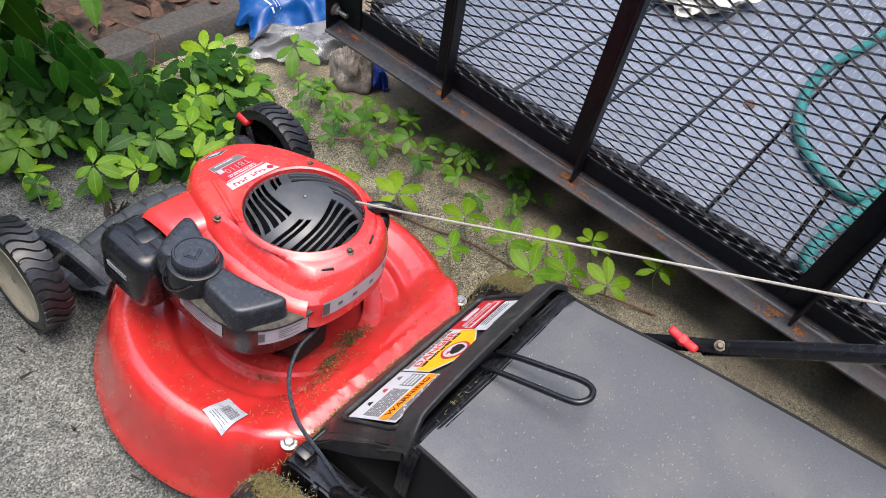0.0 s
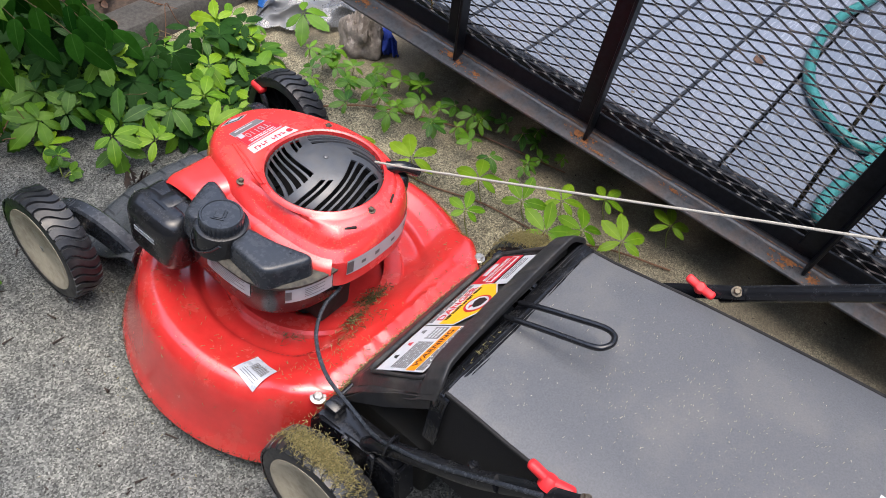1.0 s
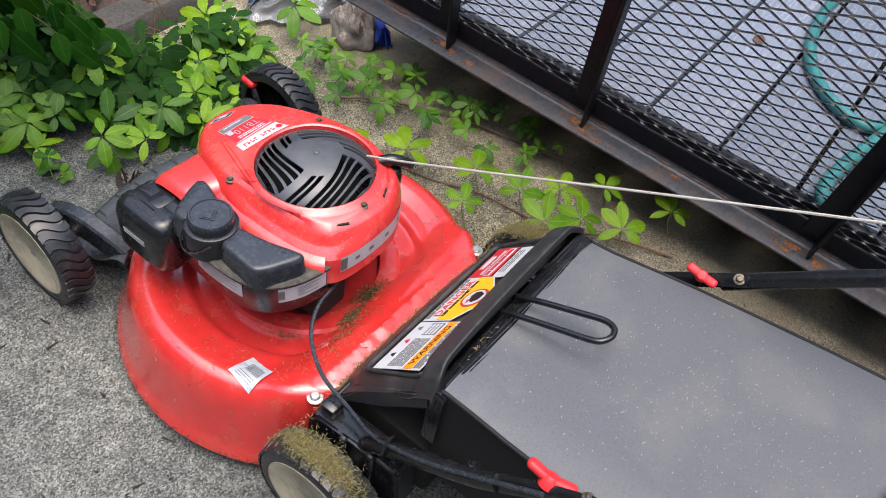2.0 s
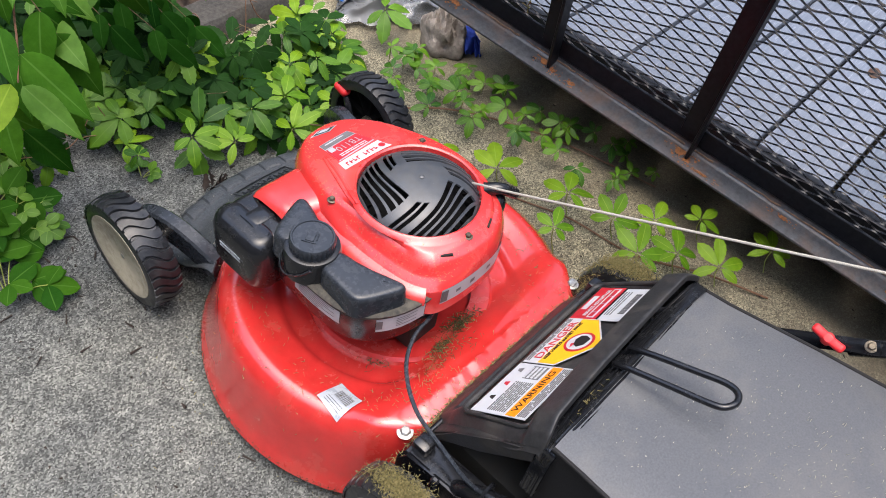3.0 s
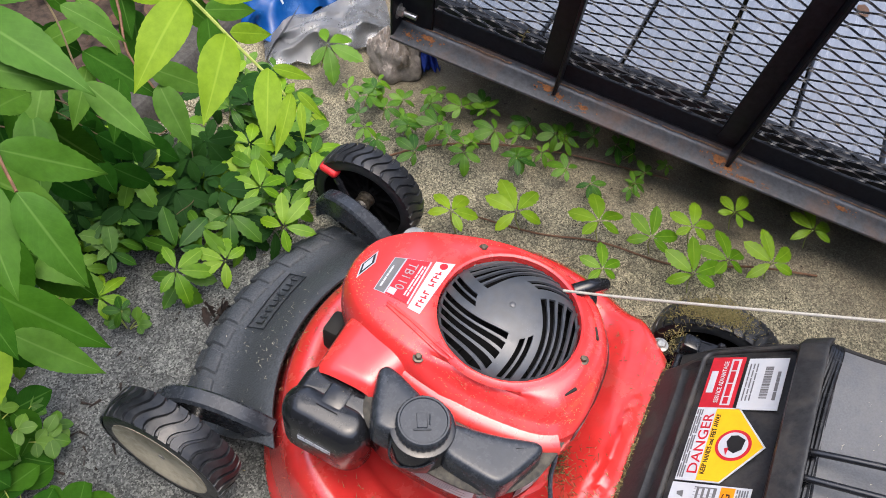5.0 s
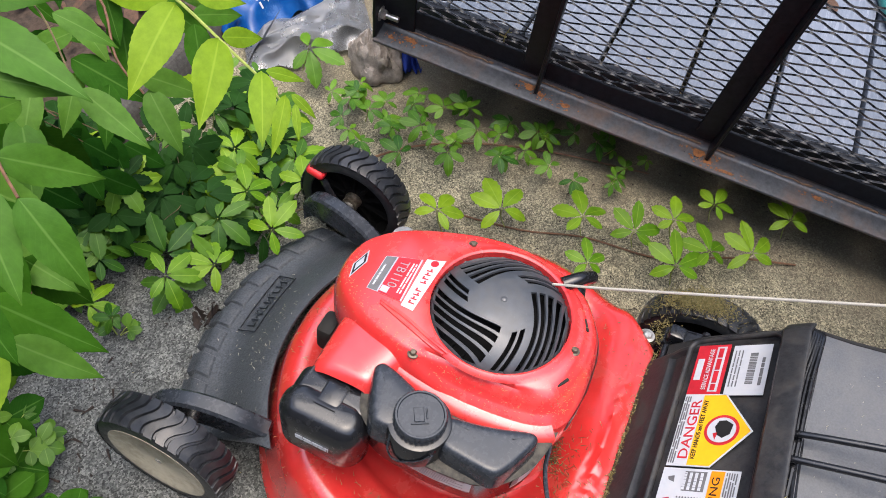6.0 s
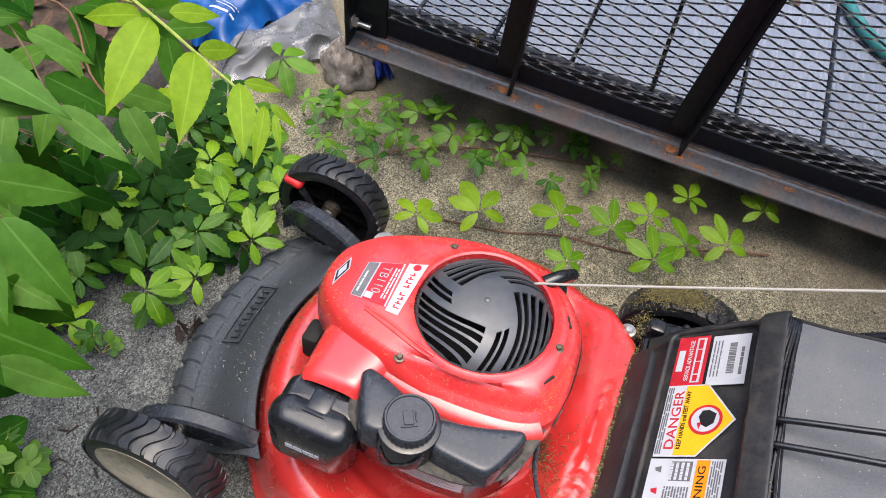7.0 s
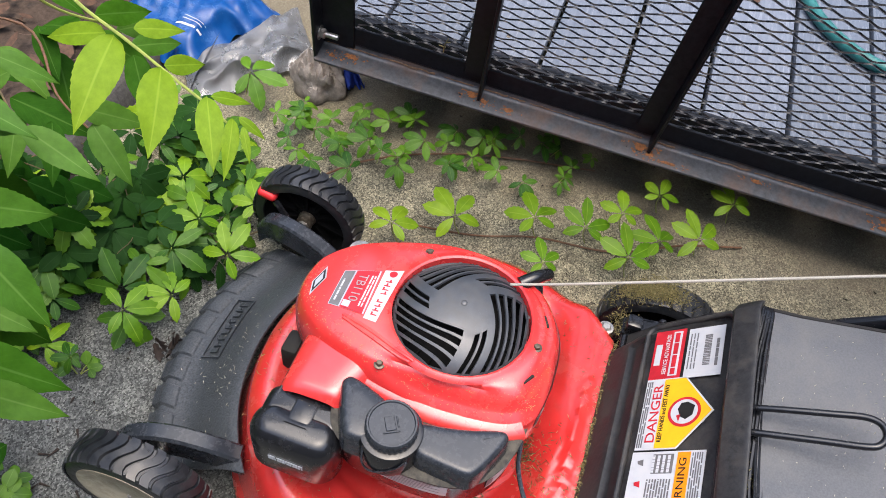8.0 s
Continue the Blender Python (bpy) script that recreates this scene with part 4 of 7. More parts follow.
# air filter: a domed lid, a ribbed base towards the duct, and a clip
def pillow(x0, x1, y0, y1, z0, z1, r, dome, seg=7):
    """A box with well rounded corners in plan and a domed top."""
    ring = []
    for cx, cy, a0 in ((x1 - r, y1 - r, 0), (x0 + r, y1 - r, 90), (x0 + r, y0 + r, 180), (x1 - r, y0 + r, 270)):
        for k in range(seg + 1):
            a = radians(a0 + 90 * k / seg)
            ring.append(Vector((cx + r * math.cos(a), cy + r * math.sin(a), 0)))
    mid = Vector(((x0 + x1) / 2, (y0 + y1) / 2, 0))
    rings = [[Vector((q.x, q.y, z0)) for q in wide(ring, -0.004, z0)], [Vector((q.x, q.y, z0 + 0.012)) for q in ring]]
    for k in range(9):
        a = radians(90 * k / 8)
        inset, z = dome * (1 - math.cos(a)), z1 - dome * (1 - math.sin(a))
        rings.append([Vector((q.x, q.y, z)) for q in wide(ring, -inset * 0.8, z)])
    rings.append([q.lerp(Vector((mid.x, mid.y, z1 + 0.002)), 0.6) for q in rings[-1]])
    return loft(rings)


filt = part("air_filter_box", pillow(-0.219, -0.158, 0.112, 0.231, 0.208, 0.300, 0.030, 0.028), BLACK, engine, "glossy black plastic air filter housing", 40)
part("filter_base", pillow(-0.186, -0.138, 0.116, 0.225, 0.20, 0.2975, 0.016, 0.018), BLACK, filt, angle=40)
for y in (0.128, 0.142, 0.195, 0.208):
    part("housing_rib", boxed((-0.168, y, 0.24), (-0.1425, y + 0.005, 0.2975), 0.0015, 1), BLACK, filt)
fr2 = bmesh.new()
box(fr2, (-0.186, 0.155, 0.288), (-0.148, 0.186, 0.3005), 0.004, 2)
part("housing_clip", fr2, BLACK, filt)
part("print", bars(Matrix.Translation((-0.2195, 0.172, 0.258)) @ Matrix.Rotation(radians(-90), 4, "Z") @ Matrix.Rotation(radians(90), 4, "X"), 2, 0.046, 0.012, 0, 0, 0.0006, 0.55, 11), SILVER, filt)
# dark box put in the gap under the duct in place of shade
part("duct_gap_shade", boxed((-0.075, 0.228, 0.20), (-0.035, 0.254, 0.252), 0.008, 2), DARK, engine)

# fuel tank: labelled lower body, dusty ledge, black upper half
TO = rounded_ring([(-0.128, 0.135), (-0.163, 0.132), (-0.186, 0.105), (-0.193, 0.06), (-0.194, 0.01), (-0.187, -0.035), (-0.162, -0.068), (-0.118, -0.088), (-0.060, -0.090), (-0.075, -0.05), (-0.095, 0.03), (-0.108, 0.09)], 5)
tank = part("fuel_tank", loft([wide(TO, -0.002, 0.236), wide(TO, 0.0, 0.244), wide(TO, 0.0, 0.296), wide(TO, -0.004, 0.300)]), BLACK, engine, "black fuel tank with printed labels")
part("tank_ledge", loft([wide(TO, 0.003, 0.294), wide(TO, 0.004, 0.299), wide(TO, -0.001, 0.302), wide(TO, -0.012, 0.302)]), DUSTY, tank, "ledge covered with dust")
T2 = rounded_ring([(-0.149, 0.026), (-0.165, 0.024), (-0.178, 0.018), (-0.181, 0.0), (-0.1825, -0.022), (-0.183, -0.040), (-0.178, -0.050), (-0.160, -0.060), (-0.136, -0.070), (-0.124, -0.073), (-0.121, -0.068), (-0.126, -0.052), (-0.134, -0.030), (-0.141, -0.004), (-0.145, 0.018)], 5)
part("tank_top", loft([wide(T2, 0.007, 0.298), wide(T2, 0.0045, 0.3265), wide(T2, 0.0038, 0.3295), wide(T2, 0.002, 0.3325), wide(T2, -0.0005, 0.3342), wide(T2, -0.003, 0.3347), wide(T2, -0.005, 0.3349), toward(T2, 0.5, 0.335), toward(T2, 0.9, 0.335)]), GREY_BLACK, tank, "smooth black upper tank half", 35)
T3 = rounded_ring([(-0.119, 0.124), (-0.123, 0.132), (-0.131, 0.133), (-0.158, 0.123), (-0.184, 0.110), (-0.191, 0.100), (-0.188, 0.080), (-0.165, 0.060), (-0.138, 0.072), (-0.126, 0.098)], 5)
part("filler_horn", loft([wide(T3, 0.005, 0.298), wide(T3, 0.002, 0.330), wide(T3, 0.0005, 0.3345), wide(T3, -0.0025, 0.3375), wide(T3, -0.006, 0.3385), toward(T3, 0.6, 0.339)]), GREY_BLACK, tank, angle=35)
CAP = (-0.167, 0.056, 0)
part("filler_neck", lathe([(0.0405, 0.298), (0.0395, 0.332), (0.0375, 0.337), (0.034, 0.338), (0.0, 0.338)], CAP, steps=40), BLACK, tank)
cb = bmesh.new()
nk = 90
rings = []
for r, z, g in ((0.030, 0.326, 1), (0.0318, 0.329, 1), (0.0318, 0.350, 1), (0.031, 0.3535, 0.5), (0.0295, 0.355, 0), (0.0275, 0.355, 0), (0.0265, 0.3535, 0), (0.002, 0.3535, 0)):
    rings.append([(CAP[0] + (r - g * 0.0012 * (k % 3 == 0)) * math.cos(2 * math.pi * k / nk), CAP[1] + (r - g * 0.0012 * (k % 3 == 0)) * math.sin(2 * math.pi * k / nk), z) for k in range(nk)])
loft(rings, bm=cb)
cap = part("fuel_cap", cb, GREY_BLACK, tank, "round dark grey fuel cap with moulded pump sign", 35)
em = bmesh.new()
box(em, (-0.008, -0.009, 0.3565), (0.004, 0.009, 0.3584), 0.0006, 1)
box(em, (0.006, -0.006, 0.3565), (0.008, 0.008, 0.3584), 0.0006, 1)
box(em, (-0.012, -0.012, 0.3565), (0.008, -0.010, 0.3584), 0.0005, 1)
em.transform(Matrix.Translation((CAP[0], CAP[1], -0.0035)) @ Matrix.Rotation(radians(-60), 4, "Z"))
part("moulded_sign", em, GREY_BLACK, cap)
part("cap_tether", piped([(-0.196, 0.080, 0.334), (-0.205, 0.078, 0.315), (-0.208, 0.072, 0.304), (-0.209, 0.064, 0.303), (-0.208, 0.056, 0.305), (-0.204, 0.038, 0.318), (-0.197, 0.026, 0.332)], 0.0026, 8, 6, 1.0, 0.5), GREY_BLACK, cap)


def wall_label(lo_i, hi_i, z0, z1, grow):
    bm = bmesh.new()
    a, b = wide(TO, grow, z0), wide(TO, grow, z1)
    sheet([[a[i] for i in range(lo_i, hi_i)], [b[i] for i in range(lo_i, hi_i)]], 0, bm)
    return bm


wl1 = part("tank_label", wall_label(15, 25, 0.264, 0.292, 0.001), WHITE, tank, "white warning label")
for z, end in ((0.288, 24), (0.284, 23), (0.280, 24), (0.276, 22), (0.272, 24), (0.268, 21)):
    part("print", wall_label(16, end, z, z + 0.0013, 0.0016), GREY_INK, wl1)
wl2 = part("tank_label", wall_label(30, 38, 0.262, 0.291, 0.001), WHITE, tank, "white warning label")
part("print", wall_label(30, 32, 0.268, 0.286, 0.0016), GREY_INK, wl2)
for z, end in ((0.285, 37), (0.281, 36), (0.277, 37), (0.273, 35), (0.269, 37)):
    part("print", wall_label(33, end, z, z + 0.0013, 0.0016), GREY_INK, wl2)

# muffler guard seen along the right edge
SIDE = [i for i in range(len(OUTLINE)) if OUTLINE[i].x > 0.075 and OUTLINE[i].y > -0.03]
guard = part("muffler_guard", sheet([[wide(OUTLINE, by, z)[i] + Vector((0, 0, -0.8 * nose(OUTLINE[i].y))) for i in SIDE] for by, z in ((-0.002, 0.300), (0.006, 0.303), (0.015, 0.301), (0.019, 0.296), (0.020, 0.20))]), BLACK, engine, "black slotted muffler guard")
for i in SIDE[2:-2:3]:
    q = wide(OUTLINE, 0.0195, 0.27)[i]
    part("guard_rib", boxed((-0.0015, -0.0015, -0.05), (0.0015, 0.0015, 0.018), 0.0005, 1, Matrix.Translation((q.x, q.y, 0.27 - 0.8 * nose(q.y)))), BLACK, guard)
part("exhaust_cover", lathe([(0.020, 0.215), (0.020, 0.238), (0.018, 0.243), (0.014, 0.244), (0.0, 0.244)], (0.138, 0.222, -0.004), steps=32), STEEL, engine, "bare metal muffler end", 40)

# ---------- rear door with its safety labels ----------
PROFILE = [(-0.188, 0.168), (-0.196, 0.186), (-0.212, 0.218), (-0.228, 0.2505), (-0.27, 0.292), (-0.318, 0.3386), (-0.336, 0.358), (-0.352, 0.372), (-0.356, 0.362)]


def door_panel():
    bm = bmesh.new()
    rows = []
    for i in range(97):
        u = -1 + i / 48
        row = []
        for q in smooth_path([(0, a, b) for a, b in PROFILE], 7):
            half = 0.162 + 0.022 * step(-0.20, -0.33, q.y)
            edge = step(0.875, 0.90, abs(u))
            back = step(-0.3215, -0.3265, q.y)
            rise = max(0.008 * max(edge, step(-0.216, -0.211, q.y)), back * (0.0215 + 0.0045 * (u + 1) + 0.004 * (1 - u * u)) * (1 - 0.55 * step(0.78, 1.0, abs(u))))
            drop = 0.022 * step(0.93, 1.0, abs(u)) + 0.010 * abs(u) ** 6
            row.append((u * half, q.y + rise * 0.696 - 0.003, q.z + rise * 0.718 - 0.003 - drop))
        rows.append(row)
    sheet(rows, 0.005, bm)
    return bm


door = part("discharge_door", door_panel(), DOOR, mower, "scuffed black plastic rear flap with safety labels", 40)
for s in (-1, 1):
    cheek = bmesh.new()
    loft([[(s * x, y, z) for y, z in ((-0.205, 0.19), (-0.24, 0.24), (-0.30, 0.305), (-0.346, 0.352), (-0.349, 0.318), (-0.28, 0.248), (-0.215, 0.184))] for x in (0.158, 0.176, 0.182)], bm=cheek)
    bmesh.ops.bevel(cheek, geom=cheek.edges[:], offset=0.004, segments=2, affect="EDGES")
    part("door_cheek", cheek, DOOR, door)
part("hinge_rod", piped([(-0.18, -0.203, 0.186), (0.18, -0.203, 0.186)], 0.005, 10), BLACK, mower)
# dark box, added to fill the shaded gap under the flap
part("discharge_chute", boxed((-0.158, -0.36, 0.055), (0.158, -0.185, 0.17), 0.01, 2), DARK, mower, "dark box for the discharge chute, filling the shaded gap under the flap")

# labels' plane: x along the words, y towards the engine
LP = Matrix.Translation((0, -0.27, 0.2915)) @ Matrix(((1, 0, 0, 0), (0, 0.718, 0.696, 0), (0, -0.696, 0.718, 0), (0, 0, 0, 1)))
up = 0.0012
svc = part("service_label", plate(LP, 0.066, 0.150, -0.001, 0.045, 0.0008, up - 0.0008), RED_INK, door, "red and white service label")
part("print", plate(LP, 0.070, 0.146, 0.004, 0.017, 0.0006, up), WHITE, svc)
part("print", bars(LP, 1, 0.072, 0.011, 0.108, 0.0105, up + 0.0009, 0.6, 21), RED_INK, svc)
lettering("print", "SERVICE ADVANTAGE", 0.0085, LP @ Matrix.Translation((0.108, 0.0235, up + 0.0003)), WHITE, svc, 0.82)
part("print", plate(LP, 0.090, 0.126, 0.032, 0.041, 0.0006, up), WHITE, svc)
ser = part("serial_label", plate(LP, 0.064, 0.147, -0.058, -0.006, 0.0008, up - 0.0008), WHITE, door, "white serial number label")
part("print", bars(LP, 3, 0.06, 0.014, 0.108, -0.015, up + 0.0004, 0.3, 22), GREY_INK, ser)
part("barcode", barcode(LP @ Matrix.Translation((0.108, -0.036, 0)), 0.052, 0.010, 23, up), GREY_INK, ser)
part("print", bars(LP, 1, 0.045, 0.008, 0.102, -0.050, up + 0.0004, 0.5, 24), GREY_INK, ser)


def polygon_plate(points, lift, thick, m):
    bm = bmesh.new()
    f = bm.faces.new([bm.verts.new((*p, lift)) for p in points])
    ex = bmesh.ops.extrude_face_region(bm, geom=[f])["geom"]
    bmesh.ops.translate(bm, verts=[v for v in ex if isinstance(v, bmesh.types.BMVert)], vec=(0, 0, thick))
    bm.transform(m)
    return bm


dng = part("danger_label", polygon_plate([(-0.044, 0.045), (0.066, 0.045), (0.066, -0.012), (0.010, -0.056), (-0.044, -0.012)], up - 0.0008, 0.0008, LP), WHITE, door, "yellow and white danger label")
part("yellow_field", polygon_plate([(-0.042, 0.018), (0.064, 0.018), (0.064, -0.0112), (0.010, -0.053), (-0.042, -0.0112)], up, 0.0004, LP), YELLOW, dng)
lettering("print", "DANGER", 0.0185, LP @ Matrix.Translation((0.011, 0.0255, up + 0.0003)), RED_INK, dng, 1.22)
lettering("print", "KEEP HANDS and FEET AWAY", 0.0085, LP @ Matrix.Translation((0.011, 0.0125, up + 0.0008)), INK, dng, 0.80)
part("print", bars(LP, 3, 0.102, 0.009, 0.011, 0.0395, up + 0.0004, 0.5, 25), GREY_INK, dng)
sg = LP @ Matrix.Translation((0.010, -0.0165, 0))
bm = lathe([(0.0, up + 0.0002), (0.0225, up + 0.0002), (0.0225, up + 0.0008), (0, up + 0.0008)], (0, 0, 0), steps=40)
bm.transform(sg)
part("sign_disc", bm, RED_INK, dng)
bm = lathe([(0.0, up + 0.0006), (0.0185, up + 0.0006), (0.0185, up + 0.0012), (0, up + 0.0012)], (0, 0, 0), steps=40)
bm.transform(sg)
part("sign_disc", bm, WHITE, dng)
part("sign_mark", polygon_plate([(-0.006, -0.012), (0.008, -0.014), (0.014, -0.004), (0.013, 0.005), (0.004, 0.009), (-0.008, 0.004), (-0.012, -0.003)], up + 0.0012, 0.0005, sg), INK, dng)
part("sign_mark", polygon_plate([(-0.015, 0.006), (-0.004, 0.004), (-0.006, 0.010)], up + 0.0012, 0.0005, sg), RED_INK, dng)
wrn = part("warning_label", plate(LP, -0.152, -0.047, -0.053, 0.046, 0.0008, up - 0.0008), WHITE, door, "orange and white warning label")
part("orange_field", plate(LP, -0.150, -0.049, -0.034, -0.017, 0.0005, up), ORANGE, wrn)
lettering("print", "WARNING", 0.0135, LP @ Matrix.Translation((-0.099, -0.0255, up + 0.0006)), INK, wrn, 1.3)
part("print", bars(LP, 5, 0.098, 0.015, -0.0995, -0.043, up + 0.0004, 0.45, 26), GREY_INK, wrn)
part("print", bars(LP, 9, 0.060, 0.034, -0.116, 0.004, up + 0.0004, 0.45, 27), GREY_INK, wrn)
part("print", plate(LP, -0.078, -0.051, -0.012, 0.016, 0.0005, up), GREY_INK, wrn)
part("print", bars(LP, 4, 0.024, 0.028, -0.065, 0.004, up + 0.0008, 0.5, 28), WHITE, wrn)
for k in range(3):
    x = -0.062 - 0.03 * k
    part("pictogram", polygon_plate([(x - 0.005, 0.028), (x + 0.004, 0.029), (x + 0.002, 0.037), (x - 0.002, 0.036)], up, 0.0005, LP), (GREY_INK, RED_INK, INK)[k], wrn)

# raised rim round the labels' field
rim_path = []
for cx, cy, a0 in ((0.144, 0.044, 0), (-0.144, 0.044, 90), (-0.150, -0.056, 180), (0.150, -0.056, 270)):
    for k in range(6):
        a = radians(a0 + 18 * k)
        rim_path.append(LP @ Vector((cx + 0.014 * math.cos(a), cy + 0.014 * math.sin(a), 0.0015)))
rim_bm = bmesh.new()
tube(rim_bm, rim_path + rim_path[:1], 0.0042, 10, 1.0, 0.7)
part("flap_rim", rim_bm, DOOR, door, angle=60)

# ---------- grass bag ----------
bag = base("grass_bag", (0, -0.65, 0.12), "", "")
bag.parent = mower


def bag_top_z(y):
    return 0.372 + 0.055 * step(-0.33, -0.95, y) + 0.05 * max(0.0, -0.35 - y) * 0.3


def bag_skin():
    rings = []
    ys = [-0.358, -0.366, -0.40, -0.45, -0.52, -0.60, -0.70, -0.80, -0.90, -0.98, -1.02]
    for y in ys:
        z1 = bag_top_z(y)
        w1 = 0.176 + 0.014 * step(-0.36, -0.6, y)
        z0 = 0.16 - 0.05 * step(-0.40, -0.7, y)
        w0 = 0.165
        end = 1.0 if y > -1.0 else 0.93
        sag = 0.010 * step(-0.36, -0.5, y)
        ring = []
        for k in range(13):
            u = -1 + k / 6
            dip = -sag * (1 - u * u) * (0.6 + 0.4 * math.sin(y * 9)) - 0.012 * abs(u) ** 8
            mouth = -0.020 * (1 - (u - 0.1) ** 2) * step(-0.47, -0.356, y)
            ring.append((u * w1 * end, y, z1 + dip + mouth + 0.003 * noise.noise((u * 2, y * 7, 1))))
        for k in range(1, 8):
            v = k / 8
            ring.append(((w1 + (w0 - w1) * v + 0.006 * math.sin(v * 9) * noise.noise((y * 8, v * 3, 2))) * end, y, z1 - 0.012 + (z0 - z1 + 0.012) * v))
        for k in range(5):
            ring.append((w0 * (1 - k / 2) * end, y, z0))
        for k in range(1, 8):
            v = 1 - k / 8
            ring.append((-(w1 + (w0 - w1) * v + 0.006 * math.sin(v * 9) * noise.noise((y * 8, v * 3, 4))) * end, y, z1 - 0.012 + (z0 - z1 + 0.012) * v))
        rings.append(ring)
    return rings


skin = bag_skin()
bm = bmesh.new()
# vinyl top
sheet([ring[0:13] for ring in skin], 0.003, bm)
bag_top = part("bag_top", bm, FABRIC, bag, "dusty charcoal vinyl bag top flecked with clippings", 60)
bm = bmesh.new()
loft([[Vector(q) - Vector((0, 0, 0.004)) for q in ring] for ring in skin], bm=bm)
part("bag_body", bm, MESH_FABRIC, bag, "black woven mesh bag sides", 60)
for s in (-1, 1):
    pts = [Vector(ring[0 if s < 0 else 12]) for ring in skin]
    part("seam_piping", piped(pts, 0.0028, 8), MESH_FABRIC, bag)
# folds of cloth and the wire hoop at the bag's mouth
for k in range(6):
    y, zc = -0.338 - 0.0032 * k, 0.338 + 0.0030 * k
    hoop = [(-0.178, y - 0.008, 0.25), (-0.178, y - 0.008, 0.335), (-0.165, y - 0.008, 0.355), (-0.09, y + 0.0012 * (k % 2), zc), (0.0, y, zc + 0.004), (0.09, y - 0.0012 * (k % 2), zc + 0.008), (0.165, y - 0.006, 0.362), (0.178, y - 0.008, 0.335), (0.178, y - 0.008, 0.25)]
    part("mouth_fold", piped(hoop, 0.0026 + 0.0006 * (k % 2), 8, 8), BLACK, bag)
# carrying loop
lz = 0.372
loop_pts = [(0.0100, -0.3400, lz - 0.012), (0.0110, -0.3750, lz + 0.006), (0.0140, -0.4240, lz + 0.026), (0.0160, -0.4560, lz + 0.038), (0.0100, -0.4720, lz + 0.043), (-0.0040, -0.4770, lz + 0.044), (-0.0180, -0.4700, lz + 0.042), (-0.0225, -0.4560, lz + 0.037), (-0.0230, -0.4240, lz + 0.024), (-0.0240, -0.3750, lz + 0.004), (-0.0240, -0.3400, lz - 0.012)]
part("carrying_loop", piped(loop_pts, 0.0042, 10, 8), BLACK, bag, "black coated wire loop")
part("printed_mark", bars(Matrix.Translation((-0.02, -0.885, bag_top_z(-0.885) + 0.001)) @ Matrix.Rotation(radians(90), 4, "Z"), 4, 0.16, 0.09, 0, 0, 0.003, 0.6, 31), WHITE, bag_top)

# ---------- rear side plates, handle, cables ----------
for s in (-1, 1):
    rb = bmesh.new()
    loft([[(s * x, y, z) for y, z in ((-0.185, 0.155), (-0.20, 0.185), (-0.245, 0.19), (-0.30, 0.20), (-0.345, 0.20), (-0.36, 0.12), (-0.33, 0.07), (-0.22, 0.06), (-0.185, 0.08))] for x in (0.185, 0.225)], bm=rb)
    bmesh.ops.bevel(rb, geom=rb.edges[:], offset=0.005, segments=2, affect="EDGES")
    br = part("rear_bracket", rb, BLACK, mower, "black plastic rear axle bracket full of clippings")
    rib = bmesh.new()
    box(rib, (-0.232, -0.262, 0.11), (-0.222, -0.25, 0.195), 0.003, 1)
    box(rib, (-0.232, -0.31, 0.11), (-0.222, -0.298, 0.205), 0.003, 1)
    box(rib, (-0.215, -0.225, 0.18), (-0.19, -0.20, 0.205), 0.005, 2)
    rib.transform(Matrix.Diagonal((-s, 1, 1, 1)))
    part("bracket_rib", rib, BLACK, br)

handle = base("handle", (0, -0.3, 0.15), "", "")
handle.parent = mower
for s in (-1, 1):
    x = 0.213 * s
    part("lower_tube", piped([(x, -0.27, 0.175), (x, -0.321, 0.228), (x * 0.985, -0.431, 0.300), (x * 0.98, -0.47, 0.334)], 0.0115, 14, 5), BLACK, handle, "scratched black lower handle tube")
    part("tube_end", piped([(x * 0.98, -0.468, 0.332), (x * 0.975, -0.49, 0.352), (x * 0.97, -0.515, 0.374), (x * 0.97, -0.57, 0.418)], 0.0115, 14, 4, 0.85, 0.45), BLACK, handle, "flattened tube end")
    hex_bolt("tube_bolt", (x * 0.93, -0.431, 0.309), 0.005, handle, (-0.3 * s, 0, 0.95), BLACK)
    part("upper_tube", piped([(x * 1.01, -0.545, 0.385), (x * 1.01, -0.60, 0.437), (x * 1.02, -0.70, 0.525), (x * 1.02, -0.90, 0.70), (x * 1.02, -1.06, 0.84)], 0.0115, 14, 5), BLACK, handle, "black upper handle tube")
    hex_bolt("joint_bolt", (x - s * 0.010, -0.560, 0.4155), 0.0052, handle, (-0.55 if s > 0 else 0.3, 0, 0.85), BRASSY)
    kb = bmesh.new()
    lathe([(0.0, 0.0), (0.010, 0.0), (0.010, 0.010), (0.007, 0.014), (0, 0.015)], (0, 0, 0), steps=16, bm=kb)
    for a in (0, 180):
        w = boxed((0.002, -0.0075, 0.003), (0.029, 0.0075, 0.013), 0.0048, 3, Matrix.Rotation(radians(a), 4, "Z") @ Matrix.Rotation(radians(-10), 4, "Y"))
        me = bpy.data.meshes.new("tmp")
        w.to_mesh(me)
        kb.from_mesh(me)
        bpy.data.meshes.remove(me)
        w.free()
    face = Vector((-s * 0.55, 0.0, 0.83)).normalized()
    along = Vector((-0.15 * s, -1.0, 0.0))
    along = (along - face * along.dot(face)).normalized()
    turn = Matrix((along, face.cross(along), face)).transposed().to_4x4()
    kb.transform(Matrix.Translation((x - s * 0.012, -0.517, 0.386 if s > 0 else 0.380)) @ Matrix.Scale(0.85 if s > 0 else 1.12, 4) @ turn)
    part("wing_knob", kb, KNOB, handle, "red plastic wing knob")
